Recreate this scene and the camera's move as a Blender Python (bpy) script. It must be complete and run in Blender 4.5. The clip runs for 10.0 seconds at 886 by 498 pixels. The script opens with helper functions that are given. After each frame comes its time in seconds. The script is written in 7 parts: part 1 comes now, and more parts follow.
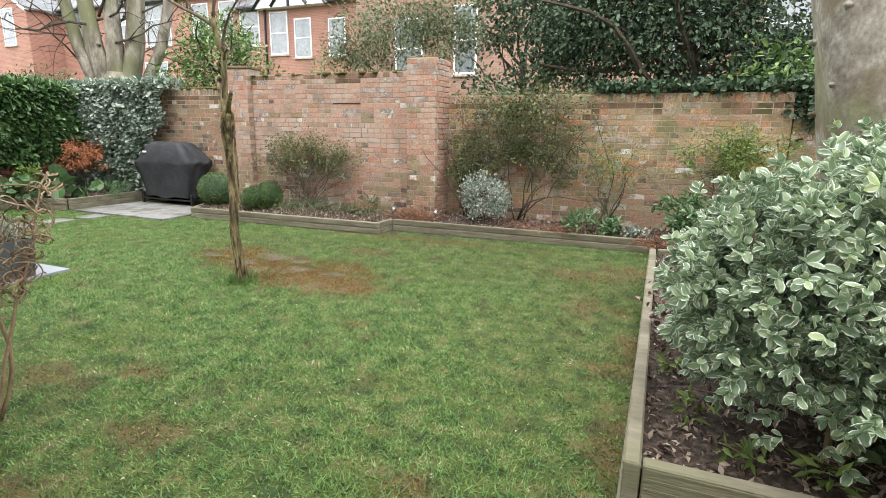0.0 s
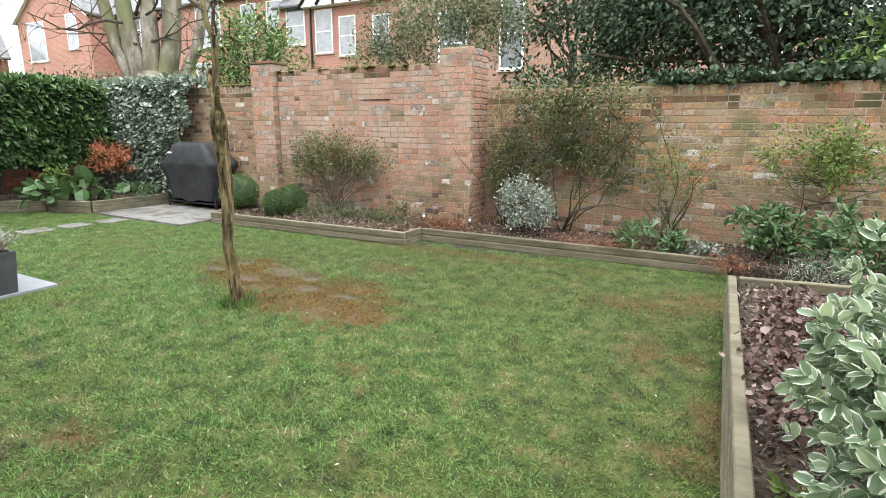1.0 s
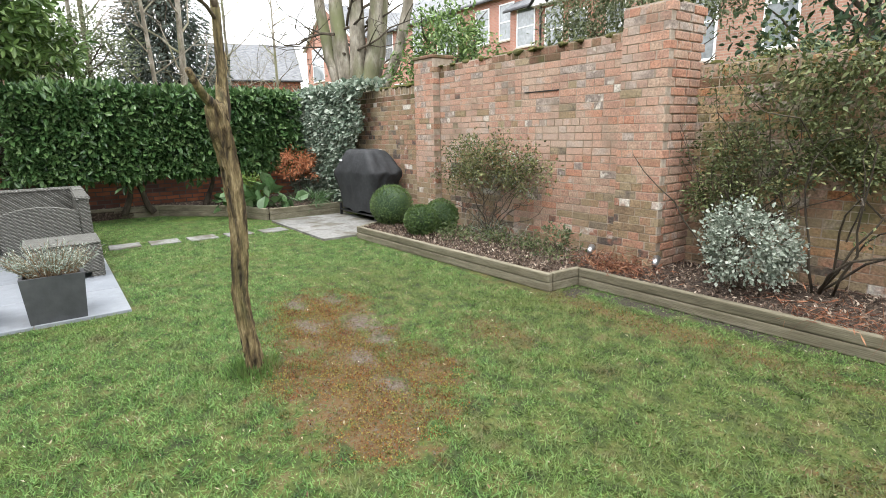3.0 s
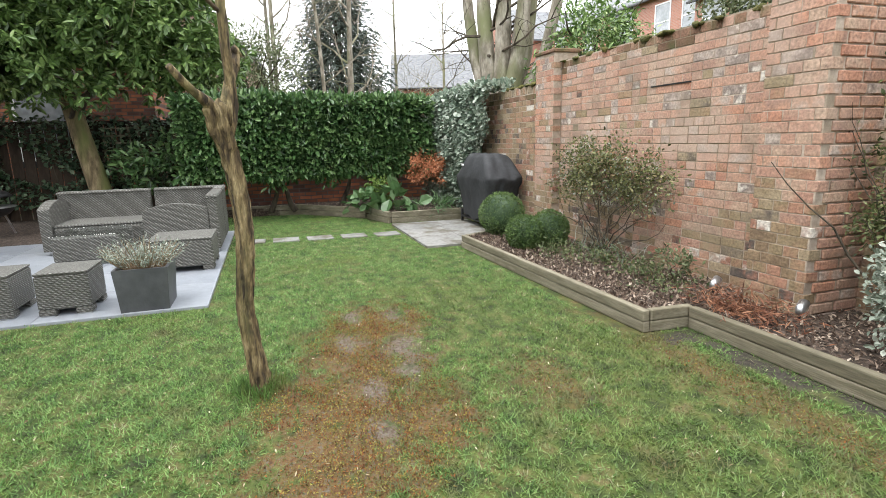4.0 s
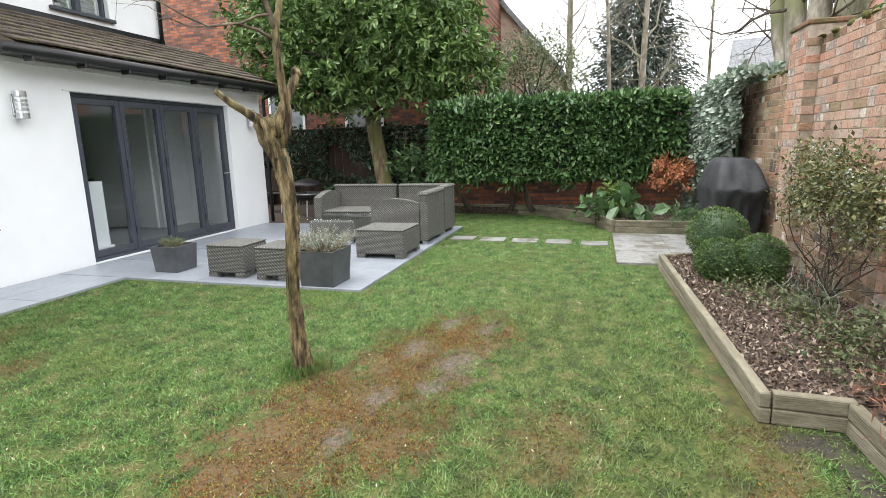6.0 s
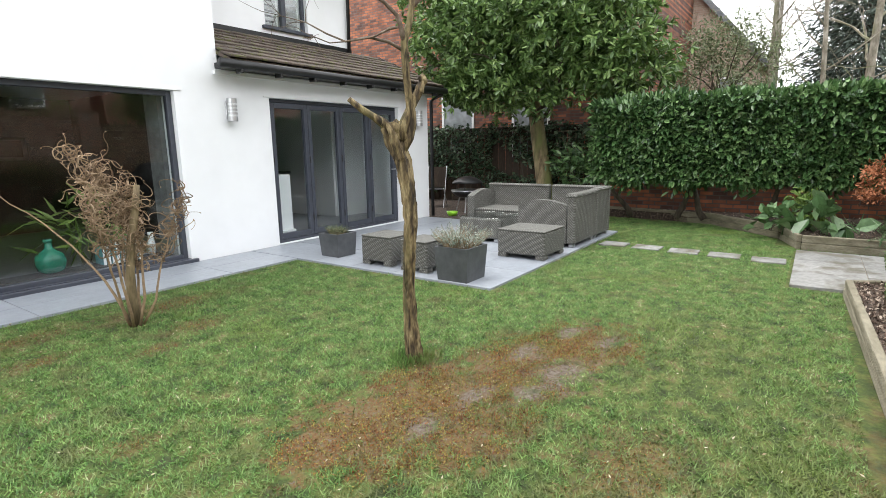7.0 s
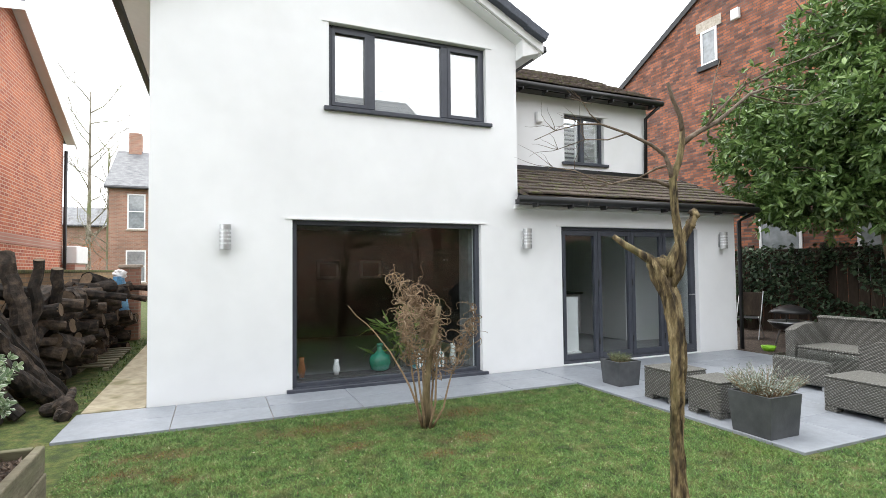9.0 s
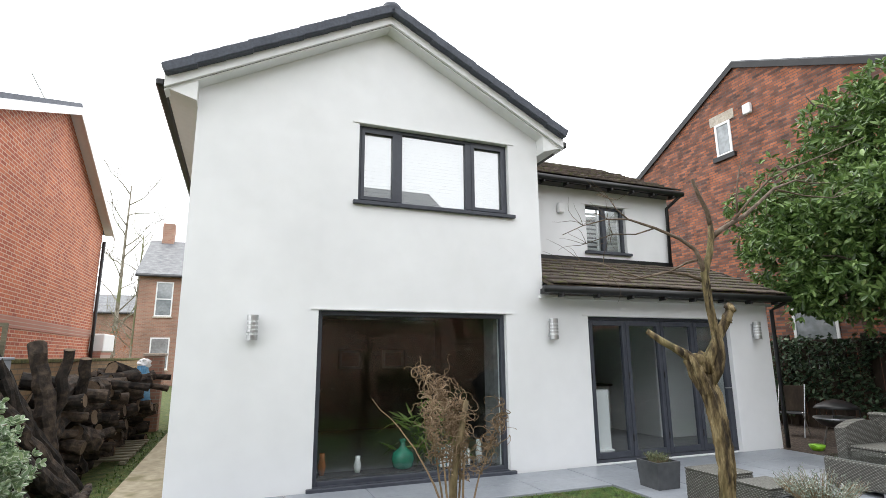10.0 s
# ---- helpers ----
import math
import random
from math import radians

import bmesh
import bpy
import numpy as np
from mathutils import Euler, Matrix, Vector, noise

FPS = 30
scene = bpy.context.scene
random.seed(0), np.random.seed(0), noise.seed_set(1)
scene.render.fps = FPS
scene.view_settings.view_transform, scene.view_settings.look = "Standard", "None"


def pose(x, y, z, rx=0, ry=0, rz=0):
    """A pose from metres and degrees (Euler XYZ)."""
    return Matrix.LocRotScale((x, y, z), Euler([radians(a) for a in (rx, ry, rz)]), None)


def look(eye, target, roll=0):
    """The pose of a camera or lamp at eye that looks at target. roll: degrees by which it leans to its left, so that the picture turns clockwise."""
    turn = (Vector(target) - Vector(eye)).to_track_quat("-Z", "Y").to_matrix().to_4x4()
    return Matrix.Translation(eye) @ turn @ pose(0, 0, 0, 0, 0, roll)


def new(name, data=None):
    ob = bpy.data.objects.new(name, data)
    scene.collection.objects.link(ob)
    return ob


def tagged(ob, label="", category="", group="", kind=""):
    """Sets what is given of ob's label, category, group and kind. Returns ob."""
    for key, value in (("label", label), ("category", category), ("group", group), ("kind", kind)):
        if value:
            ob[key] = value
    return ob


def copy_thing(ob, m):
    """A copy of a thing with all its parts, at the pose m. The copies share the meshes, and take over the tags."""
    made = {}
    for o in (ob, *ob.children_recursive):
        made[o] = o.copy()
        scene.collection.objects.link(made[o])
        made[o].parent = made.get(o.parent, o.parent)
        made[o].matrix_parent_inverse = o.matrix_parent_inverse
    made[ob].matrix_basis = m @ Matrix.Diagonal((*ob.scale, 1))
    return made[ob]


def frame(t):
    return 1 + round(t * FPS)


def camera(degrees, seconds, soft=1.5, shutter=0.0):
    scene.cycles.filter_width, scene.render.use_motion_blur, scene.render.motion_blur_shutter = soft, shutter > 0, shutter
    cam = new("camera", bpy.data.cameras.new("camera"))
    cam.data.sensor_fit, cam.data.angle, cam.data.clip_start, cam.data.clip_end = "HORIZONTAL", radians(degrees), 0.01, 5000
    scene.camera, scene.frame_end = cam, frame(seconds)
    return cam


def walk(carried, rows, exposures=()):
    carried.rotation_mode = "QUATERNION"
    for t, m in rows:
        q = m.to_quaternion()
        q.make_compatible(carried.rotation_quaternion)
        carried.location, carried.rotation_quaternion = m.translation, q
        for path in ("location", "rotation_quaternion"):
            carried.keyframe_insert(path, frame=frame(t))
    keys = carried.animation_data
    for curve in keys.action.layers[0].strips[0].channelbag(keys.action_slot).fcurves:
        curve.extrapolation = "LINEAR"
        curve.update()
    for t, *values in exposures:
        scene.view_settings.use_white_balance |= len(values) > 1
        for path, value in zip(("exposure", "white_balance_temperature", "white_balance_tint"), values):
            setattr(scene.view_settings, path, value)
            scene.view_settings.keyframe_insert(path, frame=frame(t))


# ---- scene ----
cam = camera(80.0, 10.0, soft=0.85)
PATH = [
    (0, (0.104, 0.322, 1.435), (-0.645, 2.122, 0.99), 0.8),
    (0.3, (0.033, 0.552, 1.432), (-0.744, 2.342, 0.992), 0.8),
    (0.5, (0.002, 0.713, 1.462), (-0.812, 2.484, 1.014), 0.7),
    (1, (-0.08, 1.156, 1.438), (-0.987, 2.88, 0.985), 0.5),
    (1.5, (-0.174, 1.637, 1.444), (-1.188, 3.3, 0.992), 0.3),
    (2, (-0.247, 2.17, 1.438), (-1.424, 3.721, 0.981), -0.1),
    (2.5, (-0.351, 2.654, 1.398), (-1.714, 4.047, 0.949), -0.7),
    (2.7, (-0.396, 2.867, 1.406), (-1.84, 4.177, 0.96), -0.9),
    (3.8, (-0.52, 3.969, 1.35), (-2.347, 4.675, 0.944), -1.3),
    (4, (-0.559, 4.154, 1.359), (-2.421, 4.759, 0.953), -1.3),
    (4.5, (-0.611, 4.6, 1.374), (-2.544, 4.923, 0.974), -1.4),
    (5, (-0.676, 5.071, 1.386), (-2.637, 5.048, 0.995), -1.4),
    (5.2, (-0.701, 5.243, 1.388), (-2.656, 5.098, 0.991), -1.5),
    (6.3, (-0.789, 5.918, 1.38), (-2.617, 5.203, 0.998), -1.4),
    (6.5, (-0.895, 6.022, 1.386), (-2.671, 5.186, 1.001), -1.3),
    (7, (-0.867, 6.105, 1.41), (-2.474, 4.977, 1.03), -1.0),
    (7.5, (-0.907, 6.196, 1.445), (-2.262, 4.772, 1.074), -1.0),
    (8, (-0.974, 6.302, 1.465), (-2.048, 4.642, 1.163), -0.8),
    (8.5, (-0.98, 6.341, 1.487), (-1.884, 4.562, 1.34), -0.7),
    (9, (-0.985, 6.353, 1.516), (-1.771, 4.516, 1.588), -0.6),
    (9.5, (-0.98, 6.38, 1.527), (-1.697, 4.532, 1.794), -0.6),
    (10, (-0.927, 6.349, 1.561), (-1.629, 4.519, 1.958), -0.4),
]
walk(cam, [(t, look(eye, target, roll)) for t, eye, target, roll in PATH], [(0, 1.42), (5, 1.42), (7.5, 1.33), (8.5, 1.18), (9, 1.13), (9.5, 1.02), (10, .9)])

# ---- world, sun, exposure ----
world = bpy.data.worlds.new("overcast_sky")
scene.world = world
world.use_nodes = True
wn, wl = world.node_tree.nodes, world.node_tree.links
sky = wn.new("ShaderNodeTexSky")
sky.sky_type, sky.sun_disc = "NISHITA", False
sky.sun_elevation, sky.sun_rotation = radians(48), radians(200)
sky.air_density, sky.dust_density, sky.ozone_density = 1.0, 1.0, 1.0
grey = wn.new("ShaderNodeHueSaturation")
grey.inputs["Saturation"].default_value = 0.10
wl.new(sky.outputs[0], grey.inputs["Color"])
cloud = wn.new("ShaderNodeMix")
cloud.data_type = "RGBA"
cloud.inputs["Factor"].default_value = 0.75
cloud.inputs["B"].default_value = (13.0, 13.3, 13.8, 1)
wl.new(grey.outputs[0], cloud.inputs["A"])
wl.new(cloud.outputs["Result"], wn["Background"].inputs["Color"])
wn["Background"].inputs["Strength"].default_value = 0.12
sun = new("sun", bpy.data.lights.new("sun", "SUN"))
sun.data.energy, sun.data.angle, sun.data.color = 0.8, radians(25), (1.0, 0.97, 0.93)
sun.matrix_world = look((0, 0, 30), (-4, 10, 0))

# ---- mesh helpers ----
rng = np.random.default_rng(7)


class Geo:
    """Gathers vertices and faces, then becomes one mesh."""

    def __init__(self):
        self.v, self.loops, self.tot, self.uv, self.n = [], [], [], [], 0

    def add(self, verts, faces, uv=None):
        verts = np.asarray(verts, float).reshape(-1, 3)
        self.v.append(verts)
        for f in faces:
            self.loops.append(np.asarray(f, np.int64) + self.n)
            self.tot.append(np.array([len(f)]))
        self.n += len(verts)
        return self

    def bulk(self, verts, faces, uv=None):
        """verts (N, k, 3), faces (m, c) repeated on each of the N."""
        n, k, _ = verts.shape
        faces = np.asarray(faces)
        idx = (np.arange(n) * k)[:, None, None] + faces[None] + self.n
        self.v.append(verts.reshape(-1, 3))
        self.loops.append(idx.reshape(-1))
        self.tot.append(np.full(n * len(faces), faces.shape[1]))
        if uv is not None:
            self.uv.append(np.tile(np.asarray(uv)[faces].reshape(-1, 2), (n, 1)))
        self.n += n * k
        return self

    def box(self, c, s, ch=0.0, rz=0.0, rot=None):
        h = np.array(s, float) / 2
        ch = min(ch, h.min() * 0.9)
        if ch <= 0:
            v = np.array([[x, y, z] for x in (-1, 1) for y in (-1, 1) for z in (-1, 1)]) * h
            f = [(0, 1, 3, 2), (4, 6, 7, 5), (0, 4, 5, 1), (2, 3, 7, 6), (0, 2, 6, 4), (1, 5, 7, 3)]
        else:
            v, f = chamfered(h, ch)
        m = np.array(rot) if rot is not None else np.array(Matrix.Rotation(radians(rz), 3, "Z"))
        return self.add(v @ m.T + np.array(c, float), f)

    def span(self, a, b, ch=0.0):
        a, b = np.array(a, float), np.array(b, float)
        return self.box((a + b) / 2, np.abs(b - a), ch)

    def tube(self, pts, radii, n=8, lump=0.0, cap=True):
        pts = np.array(pts, float)
        radii = np.broadcast_to(np.array(radii, float), (len(pts),))
        tang = np.gradient(pts, axis=0)
        tang /= np.linalg.norm(tang, axis=1)[:, None] + 1e-9
        ref = np.array([0, 0, 1.0]) if abs(tang[0][2]) < 0.9 else np.array([1.0, 0, 0])
        ring = []
        a = np.arange(n) * 2 * np.pi / n
        for p, t, r in zip(pts, tang, radii):
            u = np.cross(t, ref)
            u /= np.linalg.norm(u) + 1e-9
            w = np.cross(t, u)
            rr = r * (1 + lump * rng.normal(size=n)) if lump else np.full(n, r)
            ring.append(p + (np.cos(a) * rr)[:, None] * u + (np.sin(a) * rr)[:, None] * w)
            ref = np.cross(u, t) if abs(np.dot(u, t)) < 0.5 else ref
        f = []
        for i in range(len(pts) - 1):
            for k in range(n):
                f.append((i * n + k, i * n + (k + 1) % n, (i + 1) * n + (k + 1) % n, (i + 1) * n + k))
        if cap:
            f += [tuple(range(n - 1, -1, -1)), tuple((len(pts) - 1) * n + k for k in range(n))]
        return self.add(np.concatenate(ring), f)

    def prism(self, outline, a, b, axis):
        """A flat outline in two coordinates, thick from a to b along the third axis."""
        k = len(outline)
        rows = []
        for d in (a, b):
            for p in outline:
                q = list(p)
                q.insert("xyz".index(axis), d)
                rows.append(q)
        f = [tuple(range(k)), tuple(range(2 * k - 1, k - 1, -1))]
        f += [(i, i + k, (i + 1) % k + k, (i + 1) % k) for i in range(k)]
        return self.add(rows, f)

    def ball(self, c, r, seg=16, rings=10, lump=0.0):
        th = np.linspace(0, np.pi, rings + 1)
        ph = np.arange(seg) * 2 * np.pi / seg
        v = np.array([[np.sin(t) * np.cos(p), np.sin(t) * np.sin(p), np.cos(t)] for t in th for p in ph])
        if lump:
            v *= (1 + lump * rng.normal(size=len(v)))[:, None]
        f = [(i * seg + k, (i + 1) * seg + k, (i + 1) * seg + (k + 1) % seg, i * seg + (k + 1) % seg) for i in range(rings) for k in range(seg)]
        return self.add(v * np.array(r) + np.array(c, float), f)

    def mesh(self, name, material, smooth=False):
        me = bpy.data.meshes.new(name)
        v = np.concatenate(self.v)
        loops, tot = np.concatenate(self.loops), np.concatenate(self.tot)
        me.vertices.add(len(v))
        me.vertices.foreach_set("co", v.astype(np.float32).ravel())
        me.loops.add(len(loops))
        me.loops.foreach_set("vertex_index", loops.astype(np.int32))
        me.polygons.add(len(tot))
        me.polygons.foreach_set("loop_start", (np.cumsum(tot) - tot).astype(np.int32))
        me.polygons.foreach_set("loop_total", tot.astype(np.int32))
        me.polygons.foreach_set("use_smooth", np.full(len(tot), smooth))
        if self.uv:
            layer = me.uv_layers.new(name="UVMap")
            layer.data.foreach_set("uv", np.concatenate(self.uv).astype(np.float32).ravel())
        me.update(calc_edges=True)
        me.validate()
        me.materials.append(material)
        return me


def chamfered(h, ch):
    v, key = [], {}
    for sx in (-1, 1):
        for sy in (-1, 1):
            for sz in (-1, 1):
                for ax in range(3):
                    p = [sx * h[0], sy * h[1], sz * h[2]]
                    for o in range(3):
                        if o != ax:
                            p[o] -= (sx, sy, sz)[o] * ch
                    key[(sx, sy, sz, ax)] = len(v)
                    v.append(p)
    f = []
    for ax in range(3):
        o1, o2 = [o for o in range(3) if o != ax]
        for s in (-1, 1):
            ring = []
            for a, b in ((-1, -1), (1, -1), (1, 1), (-1, 1)):
                sg = [0, 0, 0]
                sg[ax], sg[o1], sg[o2] = s, a, b
                ring.append(key[(*sg, ax)])
            f.append(ring)
        for a in (-1, 1):
            for b in (-1, 1):
                sg = [0, 0, 0]
                sg[o1], sg[o2] = a, b
                lo, hi = list(sg), list(sg)
                lo[ax], hi[ax] = -1, 1
                f.append([key[(*lo, o1)], key[(*hi, o1)], key[(*hi, o2)], key[(*lo, o2)]])
    for sx in (-1, 1):
        for sy in (-1, 1):
            for sz in (-1, 1):
                f.append([key[(sx, sy, sz, ax)] for ax in range(3)])
    v = np.array(v)
    out = []
    for face in f:
        p = v[face]
        if np.dot(np.cross(p[1] - p[0], p[2] - p[0]), p.mean(0)) < 0:
            face = face[::-1]
        out.append(tuple(face))
    return v, out


def thing(name, at=(0, 0, 0), rz=0, label="", category="", group="", kind=""):
    ob = new(name)
    ob.empty_display_size = 0.1
    ob.matrix_basis = pose(*at, 0, 0, rz)
    return tagged(ob, label, category, group, kind)


def part(name, geo, material, parent=None, label="", smooth=False, **tags):
    ob = new(name, geo.mesh(name, material, smooth))
    ob.parent = parent
    return tagged(ob, label, **tags)


def piece(name, me, parent, m):
    ob = bpy.data.objects.new(name, me)
    scene.collection.objects.link(ob)
    ob.parent = parent
    ob.matrix_basis = m
    return ob


# ---- materials ----
def link(nt, a, b):
    nt.links.new(a, b)


def mat(name, cols, scale=6.0, rough=0.75, bump=0.2, bscale=80.0, rand="", wr=0.6, metal=0.0, spec=0.4, tone=0.25, stretch=(1, 1, 1), sheer=0.0, local=False, overlay=None, second=None):
    """cols: ramp stops (position, r, g, b). rand: object or island picks the colour of each piece, with weight wr. overlay: a second colour in patches (r, g, b, scale, from, to)."""
    m = bpy.data.materials.new(name)
    m.use_nodes = True
    nt = m.node_tree
    n = nt.nodes
    bsdf = n["Principled BSDF"]
    geo = n.new("ShaderNodeNewGeometry")
    if local:
        tc = n.new("ShaderNodeTexCoord")
        place = tc.outputs["Object"]
    else:
        place = geo.outputs["Position"]
    mp = n.new("ShaderNodeMapping")
    mp.inputs["Scale"].default_value = stretch
    link(nt, place, mp.inputs["Vector"])

    def noise_at(sc, detail=4.0):
        t = n.new("ShaderNodeTexNoise")
        t.inputs["Scale"].default_value = sc
        t.inputs["Detail"].default_value = detail
        link(nt, mp.outputs[0], t.inputs["Vector"])
        return t.outputs["Fac"]

    def math_node(op, a, b):
        k = n.new("ShaderNodeMath")
        k.operation = op
        for i, s in enumerate((a, b)):
            if isinstance(s, (int, float)):
                k.inputs[i].default_value = s
            else:
                link(nt, s, k.inputs[i])
        return k.outputs[0]

    fac = math_node("MULTIPLY_ADD", noise_at(scale), 2.7)
    fac.node.inputs[2].default_value = -0.85
    if rand:
        if rand == "object":
            oi = n.new("ShaderNodeObjectInfo")
            r = oi.outputs["Random"]
        else:
            r = geo.outputs["Random Per Island"]
        fac = math_node("ADD", math_node("MULTIPLY", r, wr), math_node("MULTIPLY", fac, 1 - wr))
    ramp = n.new("ShaderNodeValToRGB")
    while len(ramp.color_ramp.elements) < len(cols):
        ramp.color_ramp.elements.new(0.5)
    for e, c in zip(ramp.color_ramp.elements, cols):
        e.position = c[0]
        e.color = (*c[1:], 1)
    link(nt, fac, ramp.inputs[0])
    colour = ramp.outputs[0]
    fine = noise_at(bscale, 6.0)
    if tone:
        hsv = n.new("ShaderNodeHueSaturation")
        v = math_node("MULTIPLY_ADD", noise_at(scale * 5.3), tone * 4)
        v.node.inputs[2].default_value = 1 - tone * 2
        link(nt, v, hsv.inputs["Value"])
        link(nt, colour, hsv.inputs["Color"])
        colour = hsv.outputs[0]
    for overlay in [o for o in (overlay, second) if o]:
        mix = n.new("ShaderNodeMix")
        mix.data_type = "RGBA"
        rg = n.new("ShaderNodeMapRange")
        rg.inputs["From Min"].default_value, rg.inputs["From Max"].default_value = .5 + (overlay[4] - .5) * .5, .5 + (overlay[5] - .5) * .5
        link(nt, noise_at(overlay[3], 8.0), rg.inputs["Value"])
        link(nt, rg.outputs[0], mix.inputs["Factor"])
        link(nt, colour, mix.inputs["A"])
        mix.inputs["B"].default_value = (*overlay[:3], 1)
        colour = mix.outputs["Result"]
    link(nt, colour, bsdf.inputs["Base Color"])
    bsdf.inputs["Roughness"].default_value = rough
    bsdf.inputs["Metallic"].default_value = metal
    bsdf.inputs["Specular IOR Level"].default_value = spec
    if bump:
        b = n.new("ShaderNodeBump")
        b.inputs["Strength"].default_value = bump
        b.inputs["Distance"].default_value = 0.01
        link(nt, fine, b.inputs["Height"])
        link(nt, b.outputs[0], bsdf.inputs["Normal"])
    if sheer:
        tr = n.new("ShaderNodeBsdfTranslucent")
        link(nt, colour, tr.inputs["Color"])
        ms = n.new("ShaderNodeMixShader")
        ms.inputs[0].default_value = sheer
        link(nt, bsdf.outputs[0], ms.inputs[1])
        link(nt, tr.outputs[0], ms.inputs[2])
        link(nt, ms.outputs[0], n["Material Output"].inputs["Surface"])
    return m


def brick_texture(name, c1, c2, mortar, axis, stain=0.25):
    """Brickwork of far buildings: courses along x (axis y faces) or y (axis x faces)."""
    m = bpy.data.materials.new(name)
    m.use_nodes = True
    nt = m.node_tree
    n = nt.nodes
    bsdf = n["Principled BSDF"]
    geo = n.new("ShaderNodeNewGeometry")
    sep = n.new("ShaderNodeSeparateXYZ")
    link(nt, geo.outputs["Position"], sep.inputs[0])
    com = n.new("ShaderNodeCombineXYZ")
    link(nt, sep.outputs["X" if axis == "y" else "Y"], com.inputs[0])
    link(nt, sep.outputs["Z"], com.inputs[1])
    br = n.new("ShaderNodeTexBrick")
    br.inputs["Scale"].default_value = 1.0
    br.inputs["Brick Width"].default_value, br.inputs["Row Height"].default_value = 0.225, 0.075
    br.inputs["Mortar Size"].default_value = 0.009
    br.inputs["Color1"].default_value, br.inputs["Color2"].default_value, br.inputs["Mortar"].default_value = (*c1, 1), (*c2, 1), (*mortar, 1)
    link(nt, com.outputs[0], br.inputs["Vector"])
    no = n.new("ShaderNodeTexNoise")
    no.inputs["Scale"].default_value, no.inputs["Detail"].default_value = (3.2 if stain > .4 else 0.9), 8
    link(nt, geo.outputs["Position"], no.inputs["Vector"])
    hsv = n.new("ShaderNodeHueSaturation")
    ma = n.new("ShaderNodeMath")
    ma.operation = "MULTIPLY_ADD"
    ma.inputs[1].default_value, ma.inputs[2].default_value = stain * 4, 1 - stain * 2
    link(nt, no.outputs["Fac"], ma.inputs[0])
    link(nt, ma.outputs[0], hsv.inputs["Value"])
    link(nt, br.outputs["Color"], hsv.inputs["Color"])
    link(nt, hsv.outputs[0], bsdf.inputs["Base Color"])
    bsdf.inputs["Roughness"].default_value = 0.85
    b = n.new("ShaderNodeBump")
    b.inputs["Strength"].default_value, b.inputs["Distance"].default_value = 0.5, 0.01
    b.invert = True
    link(nt, br.outputs["Fac"], b.inputs["Height"])
    link(nt, b.outputs[0], bsdf.inputs["Normal"])
    return m


def glass(name, tint=(0.95, 0.97, 0.97), rough=0.0, shine=0.05):
    m = bpy.data.materials.new(name)
    m.use_nodes = True
    nt = m.node_tree
    n = nt.nodes
    gl = n.new("ShaderNodeBsdfGlossy")
    gl.inputs["Roughness"].default_value = rough
    tp = n.new("ShaderNodeBsdfTransparent")
    tp.inputs["Color"].default_value = (*tint, 1)
    lw = n.new("ShaderNodeLayerWeight")
    lw.inputs["Blend"].default_value = 0.5
    pw = n.new("ShaderNodeMath")
    pw.operation = "POWER"
    pw.inputs[1].default_value = 4.0
    link(nt, lw.outputs["Facing"], pw.inputs[0])
    fr = n.new("ShaderNodeMath")
    fr.operation = "MULTIPLY_ADD"
    fr.inputs[1].default_value, fr.inputs[2].default_value = 0.6, shine
    link(nt, pw.outputs[0], fr.inputs[0])
    mx = n.new("ShaderNodeMixShader")
    link(nt, fr.outputs[0], mx.inputs[0])
    link(nt, tp.outputs[0], mx.inputs[1])
    link(nt, gl.outputs[0], mx.inputs[2])
    link(nt, mx.outputs[0], n["Material Output"].inputs["Surface"])
    return m


BRICKS = [(0.0, .35, .17, .115), (.15, .43, .225, .15), (.29, .42, .265, .195), (.42, .36, .205, .15), (.55, .42, .30, .22), (.66, .31, .19, .145), (.75, .43, .245, .165), (.84, .41, .34, .29), (.92, .19, .15, .13), (.96, .56, .51, .45)]
BRICKS_DAMP = [(0.0, .24, .17, .09), (.14, .44, .20, .10), (.27, .42, .31, .19), (.4, .28, .21, .11), (.52, .42, .29, .23), (.63, .35, .17, .10), (.73, .38, .33, .29), (.82, .20, .17, .085), (.9, .11, .09, .075), (.95, .56, .52, .46)]
BRICKS_LOW = [(0.0, .16, .11, .07), (.2, .28, .20, .12), (.35, .36, .19, .13), (.5, .24, .18, .105), (.65, .33, .26, .17), (.78, .09, .075, .065), (.86, .30, .15, .10), (.93, .60, .56, .50)]
M = {}
M["brick"] = mat("old_brick", BRICKS, 10, .9, .5, 24, "object", .86, tone=.45, overlay=(.44, .34, .275, 1.5, .46, 1.05), second=(.21, .165, .125, 2.6, .60, 1.05))
M["brick_joined"] = mat("old_brick_joined", BRICKS, 10, .9, .5, 24, "island", .86, tone=.45, overlay=(.44, .34, .275, 1.5, .46, 1.05), second=(.21, .165, .125, 2.6, .60, 1.05))
M["brick_damp"] = mat("mossy_brick", BRICKS_DAMP, 10, .9, .8, 45, "object", .88, tone=.6, overlay=(.33, .24, .13, 2.3, .38, 1.1), second=(.16, .15, .07, 3.2, .50, .9))
M["brick_damp_joined"] = mat("mossy_brick_joined", BRICKS_DAMP, 10, .9, .8, 45, "island", .88, tone=.6, overlay=(.33, .24, .13, 2.3, .38, 1.1), second=(.16, .15, .07, 3.2, .50, .9))
